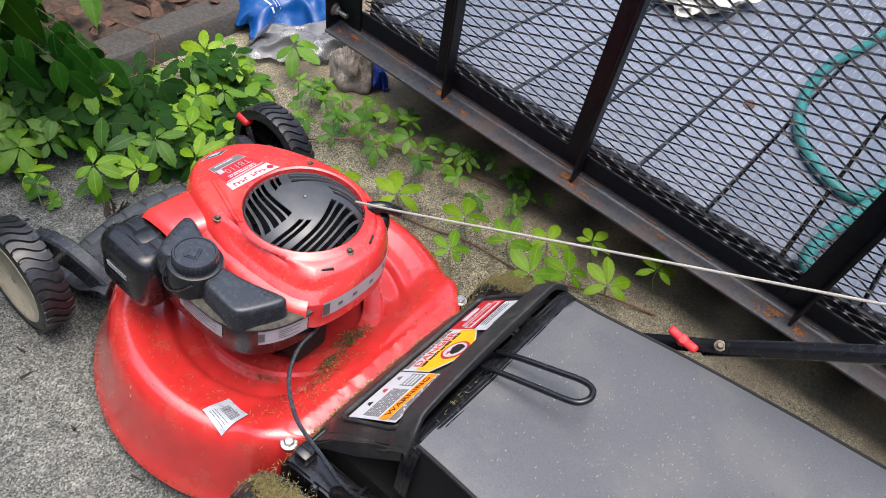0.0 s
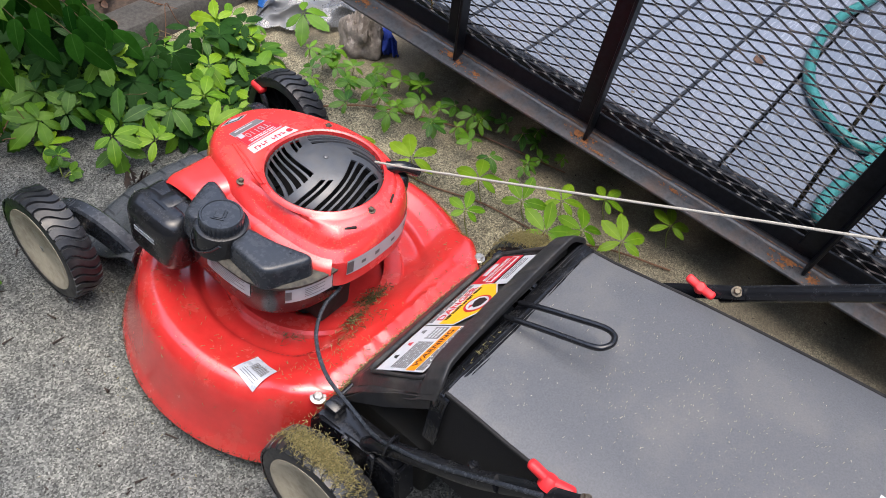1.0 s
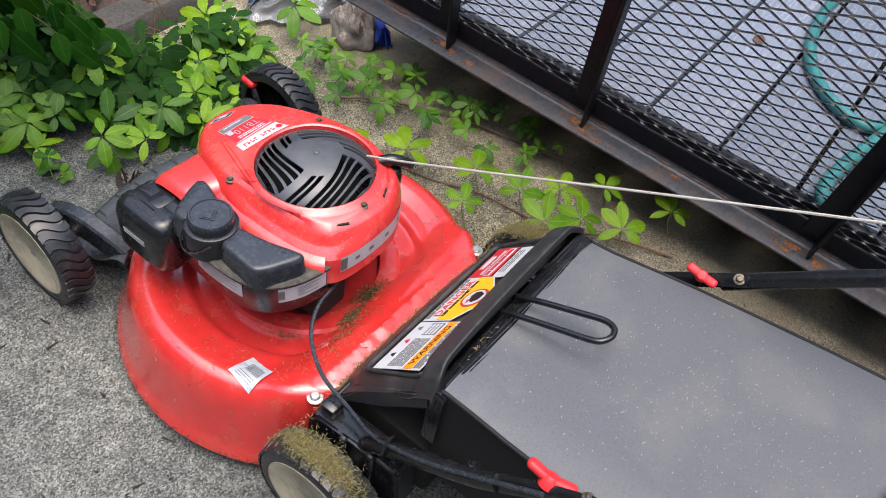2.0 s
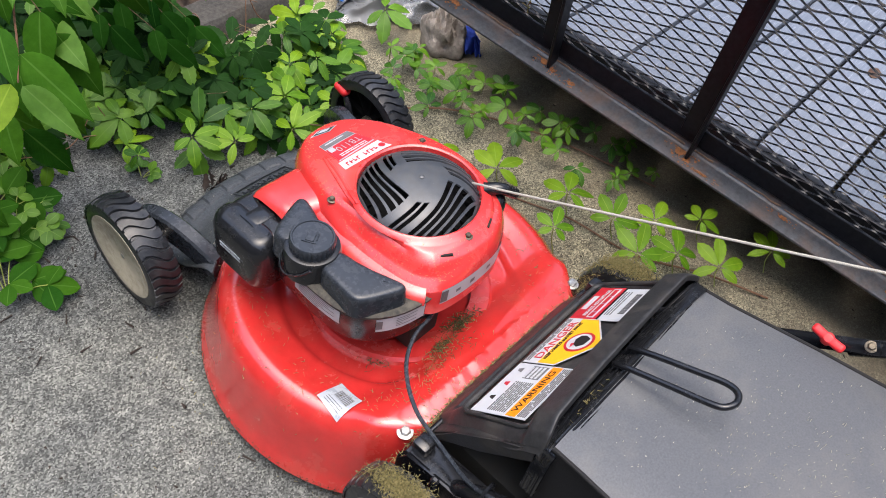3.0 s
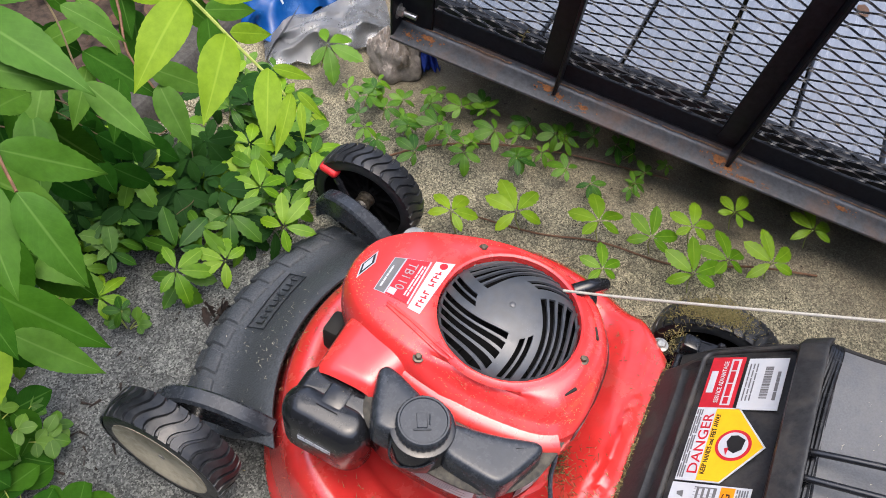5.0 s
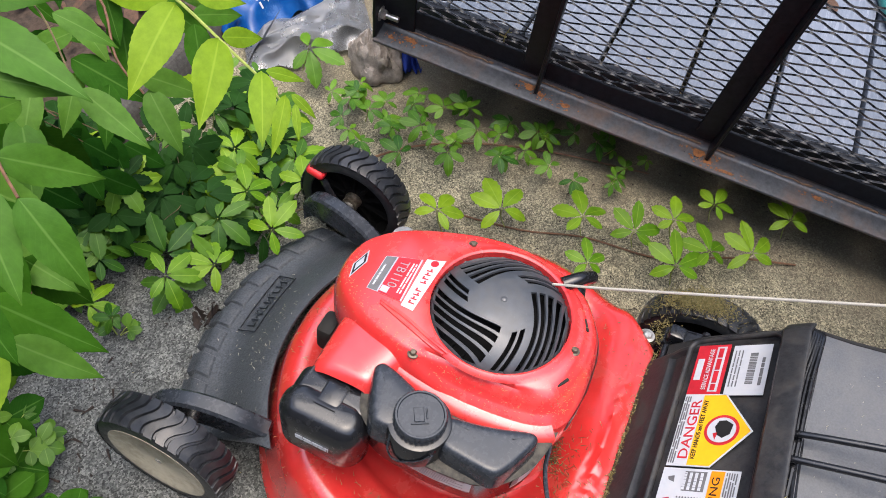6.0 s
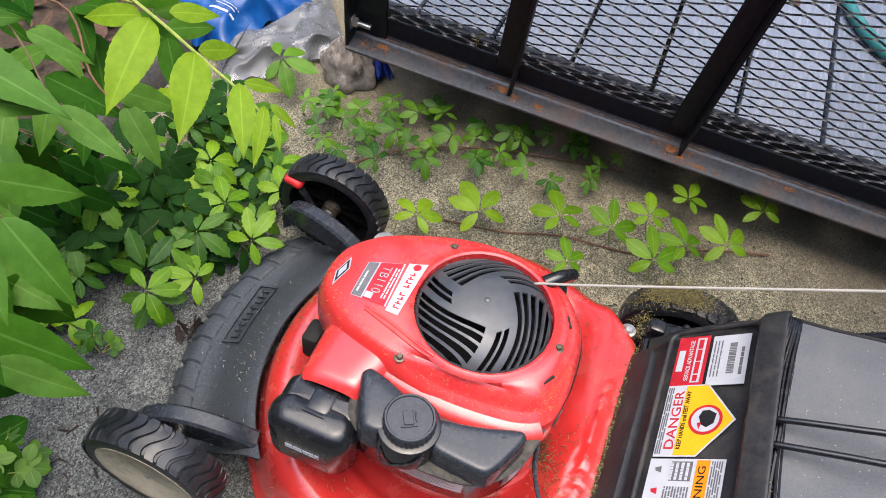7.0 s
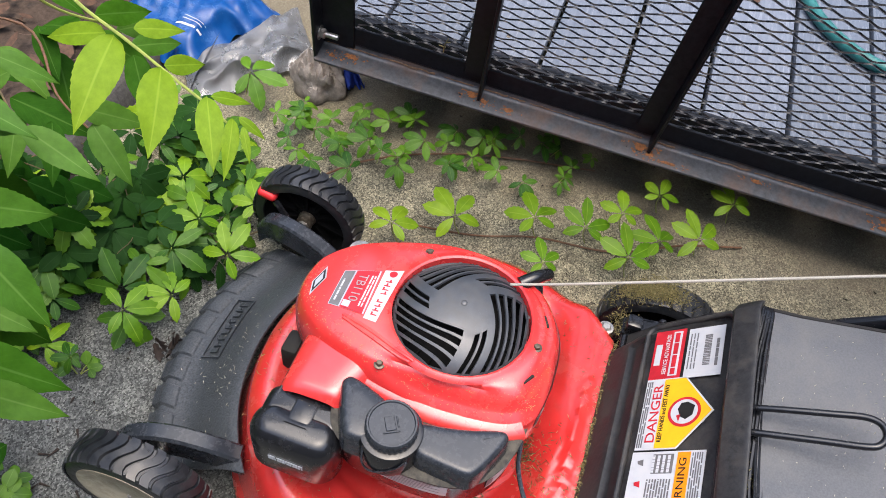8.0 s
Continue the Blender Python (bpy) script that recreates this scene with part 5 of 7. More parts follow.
part("cross_bar", piped([(0.217, -1.06, 0.84), (0.21, -1.085, 0.862), (0.18, -1.095, 0.87), (-0.18, -1.095, 0.87), (-0.21, -1.085, 0.862), (-0.217, -1.06, 0.84)], 0.0115, 14, 5), BLACK, handle)
part("control_cable", piped([(-0.045, -0.075, 0.235), (-0.074, -0.094, 0.245), (-0.118, -0.103, 0.245), (-0.160, -0.130, 0.238), (-0.190, -0.180, 0.228), (-0.198, -0.236, 0.216), (-0.212, -0.29, 0.225), (-0.220, -0.33, 0.253), (-0.222, -0.40, 0.298), (-0.215, -0.52, 0.386)], 0.0031, 8, 8), GREY_BLACK, handle, "black control cable")
part("cable_tie", piped([(-0.213 + 0.0155 * math.cos(a), -0.321, 0.234 + 0.02 * math.sin(a)) for a in (2 * math.pi * k / 16 for k in range(17))], 0.0025, 6), BLACK, handle)
part("pull_cord", piped([(0.072, -0.018, 0.362), (0.085, -0.12, 0.403), (0.133, -0.50, 0.567), (0.185, -0.86, 0.715), (0.205, -1.0, 0.775)], 0.0018, 8, 6), ROPE, engine, "cream braided starter cord")


# crust of clippings along the deck's lower rim
def rim_crust():
    r2 = random.Random(46)
    verts, faces = [], []
    for _ in range(2600):
        a = r2.uniform(math.radians(75), math.radians(295))
        rr = 0.3155 + abs(r2.gauss(0, 0.0035))
        p = Vector((DC.x + rr * math.cos(a), DC.y + rr * math.sin(a), max(0.003, 0.034 - abs(r2.gauss(0, 0.010)))))
        if p.y < REAR + 0.03 or (p.y > 0.2 and p.x > -0.2):
            continue
        d = Vector((r2.uniform(-1, 1), r2.uniform(-1, 1), r2.uniform(-0.8, 0.8))).normalized() * r2.uniform(0.003, 0.008)
        w = d.orthogonal().normalized() * 0.0008
        k = len(verts)
        verts += [p - w, p + w, p + d]
        faces.append((k, k + 1, k + 2))
    me = bpy.data.meshes.new("grass_clippings")
    me.from_pydata(verts, [], faces)
    me.materials.append(CLIP_CRUST)
    return me


tagged(new("grass_clippings", rim_crust()), "dark dried grass crust along the red deck's lower rim", "grass clippings", kind="stuff")

# dust and chaff caught along the cover's ledge and creases
def chaff():
    r2 = random.Random(47)
    verts, faces = [], []
    for _ in range(900):
        i = r2.choice(range(len(OUTLINE)))
        q = wide(OUTLINE, -abs(r2.gauss(0.016, 0.006)), 0)[i] if r2.random() < 0.7 else Vector((r2.gauss(0, 0.07), r2.gauss(0.05, 0.08), 0))
        if (Vector((q.x, q.y)) - FC).length < FR + 0.006 or (q.x > 0.0 and r2.random() < 0.7):
            continue
        p = Vector((q.x + r2.gauss(0, 0.003), q.y + r2.gauss(0, 0.003), 0))
        p.z = hood_z(p.x, p.y) + 0.0006
        d = Vector((r2.uniform(-1, 1), r2.uniform(-1, 1), 0)).normalized() * r2.uniform(0.001, 0.004)
        w = Vector((-d.y, d.x, 0)).normalized() * 0.0004
        k = len(verts)
        verts += [p - w, p + w, p + d]
        faces.append((k, k + 1, k + 2))
    me = bpy.data.meshes.new("grass_clippings")
    me.from_pydata(verts, [], faces)
    me.materials.append(CLIPPING)
    return me


tagged(new("grass_clippings", chaff()), "fine chaff caught in the creases of the red engine cover", "grass clippings", kind="stuff")

# the bag's stitched collar behind the flap
for k in range(3):
    pts = []
    for i in range(13):
        u = -1 + i / 6
        y = -0.3565 - 0.0045 * k
        pts.append((u * 0.168, y, bag_top_z(y) - 0.001 - 0.019 * (1 - (u - 0.1) ** 2) - 0.012 * abs(u) ** 8 - 0.0012 * k))
    part("collar_pleat", piped(pts, 0.0024, 8, 3, 1.0, 0.8), BLACK, bag)


# ---------- clippings that lie on the mower ----------
def clipping_patch(name, spots, mat, label, seed, ln=(0.004, 0.013)):
    rnd = random.Random(seed)
    verts, faces = [], []
    for x, y, sx, sy, count, lift, top in spots:
        for _ in range(count):
            px, py = rnd.gauss(x, sx), rnd.gauss(y, sy)
            z = top(px, py) + rnd.uniform(0.001, lift)
            a, l2, w = rnd.uniform(0, 6.28), rnd.uniform(*ln) / 2, rnd.uniform(0.0003, 0.0007)
            dx, dy, dz = math.cos(a) * l2, math.sin(a) * l2, rnd.uniform(-0.003, 0.003)
            k = len(verts)
            verts += [(px - dx - dy / l2 * w, py - dy + dx / l2 * w, z - dz), (px - dx + dy / l2 * w, py - dy - dx / l2 * w, z - dz), (px + dx, py + dy, z + dz), (px, py, z + 0.0012)]
            faces += [(k, k + 1, k + 2), (k, k + 2, k + 3)]
    me = bpy.data.meshes.new(name)
    me.from_pydata(verts, [], faces)
    me.materials.append(mat)
    return tagged(new(name, me), label, "grass clippings", kind="stuff")


def tyre_top(cy, r):
    return lambda x, y: r + 0.001 + math.sqrt(max(0.0, r * r - (y - cy) ** 2)) if abs(y - cy) < r else 0.01


dh = lambda x, y: deck_height(x, y) + 0.003
clipping_patch("grass_clippings", [(0.010, -0.095, 0.017, 0.007, 360, 0.013, dh), (-0.046, -0.107, 0.014, 0.006, 110, 0.007, dh), (-0.118, -0.048, 0.012, 0.009, 240, 0.010, dh), (-0.055, -0.135, 0.035, 0.012, 50, 0.003, dh)], GREEN_CLIP, "small heaps of green grass clippings on the red deck", 41)
clipping_patch("grass_clippings", [(0.010, -0.095, 0.020, 0.009, 70, 0.013, dh), (-0.050, -0.108, 0.020, 0.009, 60, 0.009, dh), (-0.09, -0.14, 0.045, 0.016, 80, 0.003, dh)], CLIPPING, "dry yellow clippings among the green heaps", 46)
clipping_patch("grass_clippings", [(-0.272, -0.255, 0.010, 0.034, 3200, 0.005, tyre_top(-0.262, 0.104)), (0.272, -0.23, 0.011, 0.026, 2600, 0.006, tyre_top(-0.262, 0.104)), (0.222, -0.2, 0.012, 0.012, 300, 0.008, lambda x, y: 0.165)], CLIPPING, "dry grass clippings caked on the rear tyres", 42, (0.002, 0.008))
clipping_patch("grass_clippings", [(0.0, -0.194, 0.09, 0.003, 1300, 0.008, lambda x, y: 0.176), (-0.1, -0.195, 0.05, 0.003, 600, 0.010, lambda x, y: 0.176), (-0.09, -0.352, 0.035, 0.003, 26, 0.004, lambda x, y: 0.353)], CLIPPING, "line of dry clippings along the rear flap's hinge", 43)
clipping_patch("grass_clippings", [(0, 0.03, 0.16, 0.16, 2200, 0.001, lambda x, y: dh(x, y) if 0.21 < math.hypot(x, y - 0.03) < 0.3 and y > REAR else 0.0)], CLIPPING, "stray grass clippings on the deck and driveway", 44, (0.002, 0.009))
clipping_patch("grass_clippings", [(-0.06, 0.36, 0.08, 0.035, 130, 0.001, lambda x, y: apron_z(x, y) + 0.004 if -0.2 < x < 0.2 and math.hypot(x, y - DC.y) > 0.31 and y < 0.47 - 1.15 * (x - 0.02) ** 2 else 0.0)], FLECK, "pale chaff on the front apron", 47, (0.001, 0.006))
clipping_patch("grass_clippings", [(0, -0.62, 0.09, 0.16, 750, 0.0005, lambda x, y: bag_top_z(y) - 0.004 if abs(x) < 0.16 and -0.98 < y < -0.37 else 0.0)], FLECK, "pale flecks and clippings on the bag top", 45, (0.0005, 0.0026))

# ---------- trailer gate ----------
# its own axes: along the rail, up the uprights, and out of the mesh
GA = Vector((-0.06, 1, 0.06)).normalized()
GU = Vector((-0.20, -0.08, 1))
GU = (GU - GA * GU.dot(GA)).normalized()
GN = GU.cross(GA).normalized()
GO = Vector((0.556, 0.0, 0.268))
GM = Matrix.Translation(GO) @ Matrix((GA, GN, GU)).transposed().to_4x4()
# in gate axes: x along the rail (away from the handle), y towards the mower, z up


def gate_box(lo, hi, bevel=0.002, seg=1):
    return boxed(lo, hi, bevel, seg, GM)


gate = base("trailer_gate", GM @ Vector((0, 0, -0.02)), "black steel trailer ramp gate with expanded metal and rust spots", "trailer gate")
S0, S1, TOP = -1.35, 0.463, 0.80
NEAR = 1 if (GN.x < 0) else -1
# bottom angle: an upright leg and a worn flange that reaches towards the mower
rail = part("bottom_rail", gate_box((S0, -0.003, -0.012), (S1, 0.003, 0.050), 0.0015), GATE, gate, "black angle iron bottom rail")
ya, yb = sorted((0.003 * NEAR, 0.050 * NEAR))
def flange_bar():
    """The flange, rolled with a hollow corner where it turns up into the leg."""
    section = [(0.003, 0.010)] + [(0.015 - 0.012 * math.cos(radians(a)), 0.006 - 0.012 * math.sin(radians(a))) for a in range(0, 91, 15)]
    section += [(0.048, -0.006), (0.0495, -0.0068), (0.050, -0.009), (0.0495, -0.0115), (0.048, -0.012), (0.003, -0.012)]
    return loft([[GM @ Vector((S0 + (S1 - S0) * k / 12, NEAR * y, z)) for y, z in section] for k in range(13)])


flange = part("rail_flange", flange_bar(), WORN_STEEL, gate, "worn grey flange with rust spots", 50)
part("top_rail", gate_box((S0, -0.016, TOP - 0.03), (S1, 0.016, TOP), 0.003), GATE, gate)


def upright(s, w=0.036):
    """Angle iron: a face along the mesh and a leg that stands out to the rail's flange."""
    ua, ub = sorted((0.003 * NEAR, 0.009 * NEAR))
    bm = gate_box((s - w / 2, ua, 0.030), (s + w / 2, ub, TOP - 0.03), 0.0015, 1)
    ua, ub = sorted((0.003 * NEAR, 0.034 * NEAR))
    leg = gate_box((s - w / 2 - 0.006, ua, -0.004), (s - w / 2 + 0.0005, ub, TOP - 0.03), 0.0015, 1)
    me = bpy.data.meshes.new("leg")
    leg.to_mesh(me)
    bm.from_mesh(me)
    bpy.data.meshes.remove(me)
    leg.free()
    return bm


for s in (0.176, -0.142, -0.612, -1.05):
    part("upright", upright(s), GATE, gate)
    wb = bmesh.new()
    for k in range(7):
        a = random.Random(int(900 + s * 100 + k))
        p = Vector((s + a.uniform(-0.02, 0.02), NEAR * a.uniform(0.03, 0.036), a.uniform(-0.006, 0.0)))
        bmesh.ops.create_icosphere(wb, subdivisions=1, radius=a.uniform(0.0007, 0.0014), matrix=Matrix.Translation(GM @ p))
    tagged(part("weld_bead", wb, GATE, gate), kind="stuff")
part("end_post", gate_box((S1 - 0.063, min(0, 0.007 * NEAR), -0.010), (S1, max(0, 0.007 * NEAR), TOP), 0.002, 1), GATE, gate, "black angle iron end post")
part("end_plate", gate_box((S1 - 0.003, min(0, 0.044 * NEAR), -0.0125), (S1 + 0.003, max(0, 0.044 * NEAR), TOP), 0.0015), GATE, gate)
part("end_post", gate_box((S0, min(0, 0.03 * NEAR), -0.010), (S0 + 0.06, max(0, 0.03 * NEAR), TOP), 0.003, 2), GATE, gate)


def rust_spot(s, y, w, h, seed):
    """A thin crust of rust with a ragged edge on the flange."""
    rnd = random.Random(seed)
    y = NEAR * max(0.021, abs(y))
    blots = [(s, y, w * 0.75, h * 0.75, 26)]
    for k in range(16):
        a, far = rnd.uniform(0, 6.28), rnd.uniform(0.8, 1.9)
        blots.append((s + w * far * 1.3 * math.cos(a), NEAR * min(0.046, max(0.017, abs(y + h * far * math.sin(a)))), w * rnd.uniform(0.05, 0.2), h * rnd.uniform(0.08, 0.25), 7))
    bm = bmesh.new()
    tops = []
    for cx, cy, rw, rh, n in blots:
        ring = []
        for k in range(n):
            a = 2 * math.pi * k / n
            r = rnd.uniform(0.55, 1.3)
            ring.append(bm.verts.new((cx + rw * r * math.cos(a), NEAR * min(0.0475, max(0.0158, abs(cy + rh * r * math.sin(a)))), -0.0058)))
        tops.append(bm.faces.new(ring))
    ex = bmesh.ops.extrude_face_region(bm, geom=tops)["geom"]
    bmesh.ops.translate(bm, verts=[v for v in ex if isinstance(v, bmesh.types.BMVert)], vec=(0, 0, 0.0006))
    bm.transform(GM)
    return bm


for k, (s, y, w, h) in enumerate(((0.40, 0.016, 0.016, 0.010), (0.435, 0.03, 0.008, 0.006), (0.170, 0.010, 0.014, 0.009), (0.145, 0.030, 0.010, 0.007), (0.10, 0.032, 0.014, 0.006), (-0.148, 0.014, 0.016, 0.012), (-0.165, 0.032, 0.012, 0.010), (-0.36, 0.012, 0.014, 0.005), (-0.60, 0.012, 0.020, 0.012), (-0.65, 0.03, 0.014, 0.012), (-0.59, 0.038, 0.012, 0.006), (-0.20, 0.040, 0.020, 0.004))):
    part("rust_spot", rust_spot(s, NEAR * y, w, h, 60 + k), RUST, flange)


# bolt through the end post
gb = bmesh.new()
lathe([(0.0, -0.002), (0.014, -0.002), (0.014, 0.001), (0.0095, 0.0012)], (0, 0, 0), steps=20, bm=gb)
lathe([(0.0095, 0.001), (0.0095, 0.009), (0.008, 0.0105), (0.0055, 0.0105)], (0, 0, 0), steps=6, bm=gb)
tube(gb, [(0, 0, 0.0), (0, 0, 0.034)], 0.0052, 12)
gb.transform(GM @ Matrix.Translation((0.460, 0.020 * NEAR, 0.033)) @ Vector((-1, 0, 0)).to_track_quat("Z", "Y").to_matrix().to_4x4())
part("hinge_bolt", gb, STEEL, gate, "zinc plated bolt and nut", 25)


head = lathe([(0.012, 0.0), (0.012, 0.0015), (0.009, 0.0018), (0.009, 0.007), (0.0075, 0.0085), (0.0, 0.0085)], (0, 0, 0), steps=12)
head.transform(GM @ Matrix.Translation((0.466, 0.020 * NEAR, 0.033)) @ Vector((1, 0, 0)).to_track_quat("Z", "Y").to_matrix().to_4x4())
part("bolt_head", head, STEEL, gate, "zinc plated bolt head", 25)


# rust bleeding from the corner of the rail
def rust_seam(seed):
    r2 = random.Random(seed)
    bm = bmesh.new()
    s = S0 + 0.05
    while s < S1 - 0.02:
        ln = r2.uniform(0.03, 0.11)
        pts = [GM @ Vector((s + ln * i / 6, NEAR * (0.0065 + 0.003 * noise.noise((s * 30 + i, seed, 0))), -0.0005 - 0.002 * abs(noise.noise((s * 20 + i, 3, 0))))) for i in range(7)]
        tube(bm, pts, r2.uniform(0.0010, 0.0022), 5, 0.5)
        s += ln * r2.uniform(0.9, 1.5)
    return bm


part("rust_seam", rust_seam(5), RUST_DULL, flange, "brown rust line in the rail's corner")


# a dry sprig caught in the mesh
for k, (a, b) in enumerate((((0.235, 0.012, 0.07), (0.228, 0.02, 0.115)), ((0.230, 0.016, 0.10), (0.222, 0.03, 0.118)), ((0.232, 0.014, 0.085), (0.242, 0.026, 0.10)))):
    sprig_bm = bmesh.new()
    tube(sprig_bm, [GM @ Vector((p[0], p[1] * NEAR, p[2])) for p in (a, [(u + v) / 2 + 0.002 for u, v in zip(a, b)], b)], 0.0016, 5, 0.4)
    part("dry_sprig", sprig_bm, CLIPPING, gate)


# expanded metal: slit strands that part and meet again in diamonds
def expanded_metal(s0, s1, z0, z1, lwd=0.0505, swd=0.0235):
    verts, faces = [], []
    rows = int((z1 - z0) / (swd / 2))
    cols = int((s1 - s0) / lwd)
    wide_half, thick = 0.0023, 0.0013
    for r in range(rows):
        zc = z0 + r * swd / 2
        n = cols * 8
        prev = None
        for i in range(n + 1):
            ph = i / 8 + (0.5 if r % 2 else 0.0)
            w = max(-1.0, min(1.0, 1.28 * (4 * abs(ph % 1 - 0.5) - 1)))
            s = s0 + i * lwd / 8
            z = zc + w * (swd / 4 - 0.0008)
            lean = 0.75
            k = len(verts)
            for a, b in ((-1, -1), (1, -1), (1, 1), (-1, 1)):
                y = -0.004 + a * thick + b * wide_half * lean + w * 0.0016
                verts.append((s, y * NEAR, z + b * wide_half * 0.8 - a * thick * 0.5))
            if prev is not None:
                for e in range(4):
                    faces.append((prev + e, prev + (e + 1) % 4, k + (e + 1) % 4, k + e))
            prev = k
    me = bpy.data.meshes.new("expanded_metal")
    me.from_pydata([GM @ Vector(v) for v in verts], [], faces)
    me.materials.append(WIRE)
    me.shade_smooth()
    me.set_sharp_from_angle(angle=radians(50))
    return me


mp = new("expanded_metal", expanded_metal(S0 + 0.03, S1 - 0.02, 0.046, TOP - 0.02))
mp.parent = gate
mp.matrix_parent_inverse = gate.matrix_world.inverted()
mp["label"] = "black expanded metal mesh"
mp["kind"] = "stuff"

# ---------- trailer bed behind the gate ----------
trailer = base("utility_trailer", (1.8, -0.4, 0.2), "utility trailer bed of worn grey boards on a black frame", "trailer")
PITCH = 0.1575
for k in range(-9, 4):
    y0 = -0.08 + k * PITCH
    bm = boxed((0.665, y0 + 0.004, 0.232), (3.3, min(y0 + PITCH - 0.004, 0.466), 0.270), 0.003, 2)
    part("floor_board", bm, BOARD, trailer)
# beam set where it fills the shaded gap below the boards with black
part("rear_beam", boxed((0.651, -1.5, 0.165), (0.6645, 0.468, 0.262), 0.003), GATE, trailer, "black steel rear beam, placed to stand for shade below the boards")
part("side_rail", boxed((0.70, 0.470, 0.13), (3.3, 0.525, 0.26), 0.004), GATE, trailer)
part("side_rail", boxed((0.62, -1.57, 0.13), (3.3, -1.51, 0.26), 0.004), GATE, trailer)
part("cross_member", boxed((1.9, -1.5, 0.13), (1.96, 0.468, 0.23), 0.004), GATE, trailer)
for x, y in ((0.72, 0.0), (0.73, -0.16), (0.72, -0.31), (0.725, -0.47), (0.72, 0.155), (1.35, -0.01), (1.36, -0.32)):
    part("board_screw", lathe([(0, 0.2715), (0.003, 0.2713), (0.0045, 0.2705), (0.005, 0.268)], (x, y, 0), steps=14), BRASSY, trailer)
for y in (-1.54, 0.50):
    tyre_bm = lathe([(0.13, -0.08), (0.23, -0.085), (0.262, -0.06), (0.266, 0), (0.262, 0.06), (0.23, 0.085), (0.13, 0.08)], (2.1, y + (0.16 if y > 0 else -0.16), 0.267), "y", 40)
    part("trailer_wheel", tyre_bm, TYRE, trailer)


# hose on the bed
def hose_curve():
    pts = [(1.953, -0.440, 0.284), (1.822, -0.422, 0.284), (1.631, -0.399, 0.284), (1.464, -0.373, 0.284), (1.277, -0.377, 0.284), (1.117, -0.411, 0.284), (1.020, -0.463, 0.284), (0.957, -0.530, 0.284), (0.941, -0.591, 0.284), (0.992, -0.625, 0.284), (1.060, -0.634, 0.284), (1.166, -0.659, 0.284), (1.266, -0.779, 0.286), (1.218, -0.776, 0.290), (1.098, -0.676, 0.296), (1.003, -0.650, 0.296), (0.911, -0.625, 0.296), (0.829, -0.609, 0.296), (0.739, -0.593, 0.296), (0.649, -0.591, 0.296), (0.594, -0.632, 0.296)]
    return smooth_path(pts, 8)


tagged(part("garden_hose", piped(hose_curve(), 0.0135, 12), HOSE), "teal rubber garden hose looped on the trailer boards", "hose")


def crumple(centre, size, seed, amp=0.35, sub=4, freq=3.0, squash=0.5):
    bm = bmesh.new()
    bmesh.ops.create_icosphere(bm, subdivisions=sub, radius=1)
    for v in bm.verts:
        d = v.co.copy()
        n = noise.noise(d * freq + Vector((seed, 0, 0))) + 0.5 * abs(noise.noise(d * freq * 2.7 + Vector((0, seed, 0))))
        q = d * (1 + amp * n)
        q.z = max(q.z, -0.75)
        v.co = Vector((q.x * size[0], q.y * size[1], (q.z + 0.75) * size[2] * squash)) + Vector(centre)
    return bm


def film_heap(centre, size, seed, creases=6.0, sub=5):
    """Thin film thrown down in a low heap: broad folds with sharp ridges."""
    bm = bmesh.new()
    bmesh.ops.create_icosphere(bm, subdivisions=sub, radius=1)
    for v in bm.verts:
        d = v.co.copy()
        n = noise.noise(d * 1.5 + Vector((seed, 0, 0)))
        ridge = 1 - abs(noise.noise(Vector((d.x * creases * 0.6, d.y * creases * 1.3, d.z * 2)) + Vector((0, seed, n)))) * 2
        ridge2 = 1 - abs(noise.noise(d * creases * 1.1 + Vector((n, 3, seed)))) * 2
        q = d * (1 + 0.35 * n)
        z = max(q.z, -0.5) + 0.5
        v.co = Vector((q.x * size[0], q.y * size[1], z * size[2] * (0.70 + 0.20 * ridge + 0.09 * ridge2))) + Vector(centre)
    return bm


tagged(part("crumpled_cloth", crumple((1.50, 0.03, 0.268), (0.17, 0.11, 0.11), 3.3, 0.5, 4, 3.5, 0.6), WHITE_RAG), "crumpled off-white cloth lying on the trailer boards", "cloth")
tagged(part("fallen_leaf", crumple((1.10, -0.30, 0.270), (0.022, 0.013, 0.006), 1.3, 0.3, 2), LITTER), "dry leaf lying on the trailer boards", "leaf")

# ---------- rubbish by the gate's end ----------
def draped(corners, lift, crown, seed, n=56, fold=0.02):
    """A thin film thrown down: a patch between four corners with a ragged edge and sharp crossing folds."""
    r2 = random.Random(seed)
    ways = [(r2.uniform(0, 3.14), r2.uniform(3, 6), r2.uniform(0, 9), 1.0) for _ in range(3)] + [(r2.uniform(0, 3.14), r2.uniform(9, 18), r2.uniform(0, 9), 0.35) for _ in range(4)]
    a, b, c, d = (Vector((*q, 0)) for q in corners)
    rows = []
    for j in range(n + 1):
        v = j / n
        row = []
        for i in range(n + 1):
            u = i / n
            edge = min(u, v, 1 - u, 1 - v)
            wob = 0.05 * noise.noise((u * 5, v * 5, seed)) * (1 - min(1, edge * 5))
            q = a.lerp(b, u).lerp(d.lerp(c, u), v) + Vector((wob, wob * 0.7, 0))
            z = 0.0
            for ang, f, ph, amp in ways:
                s = (u * math.cos(ang) + v * math.sin(ang)) * f + ph + 1.1 * noise.noise((u * 2.2, v * 2.2, ang + seed))
                z += amp * abs((s % 2) - 1)
            z = lift + crown * (1 - (2 * u - 1) ** 4) * (1 - (2 * v - 1) ** 4) + fold * (z / 2.2 - 0.5) * min(1, 0.08 + edge * 6)
            row.append((q.x, q.y, max(0.004, z)))
        rows.append(row)
    return sheet(rows, 0.0004)


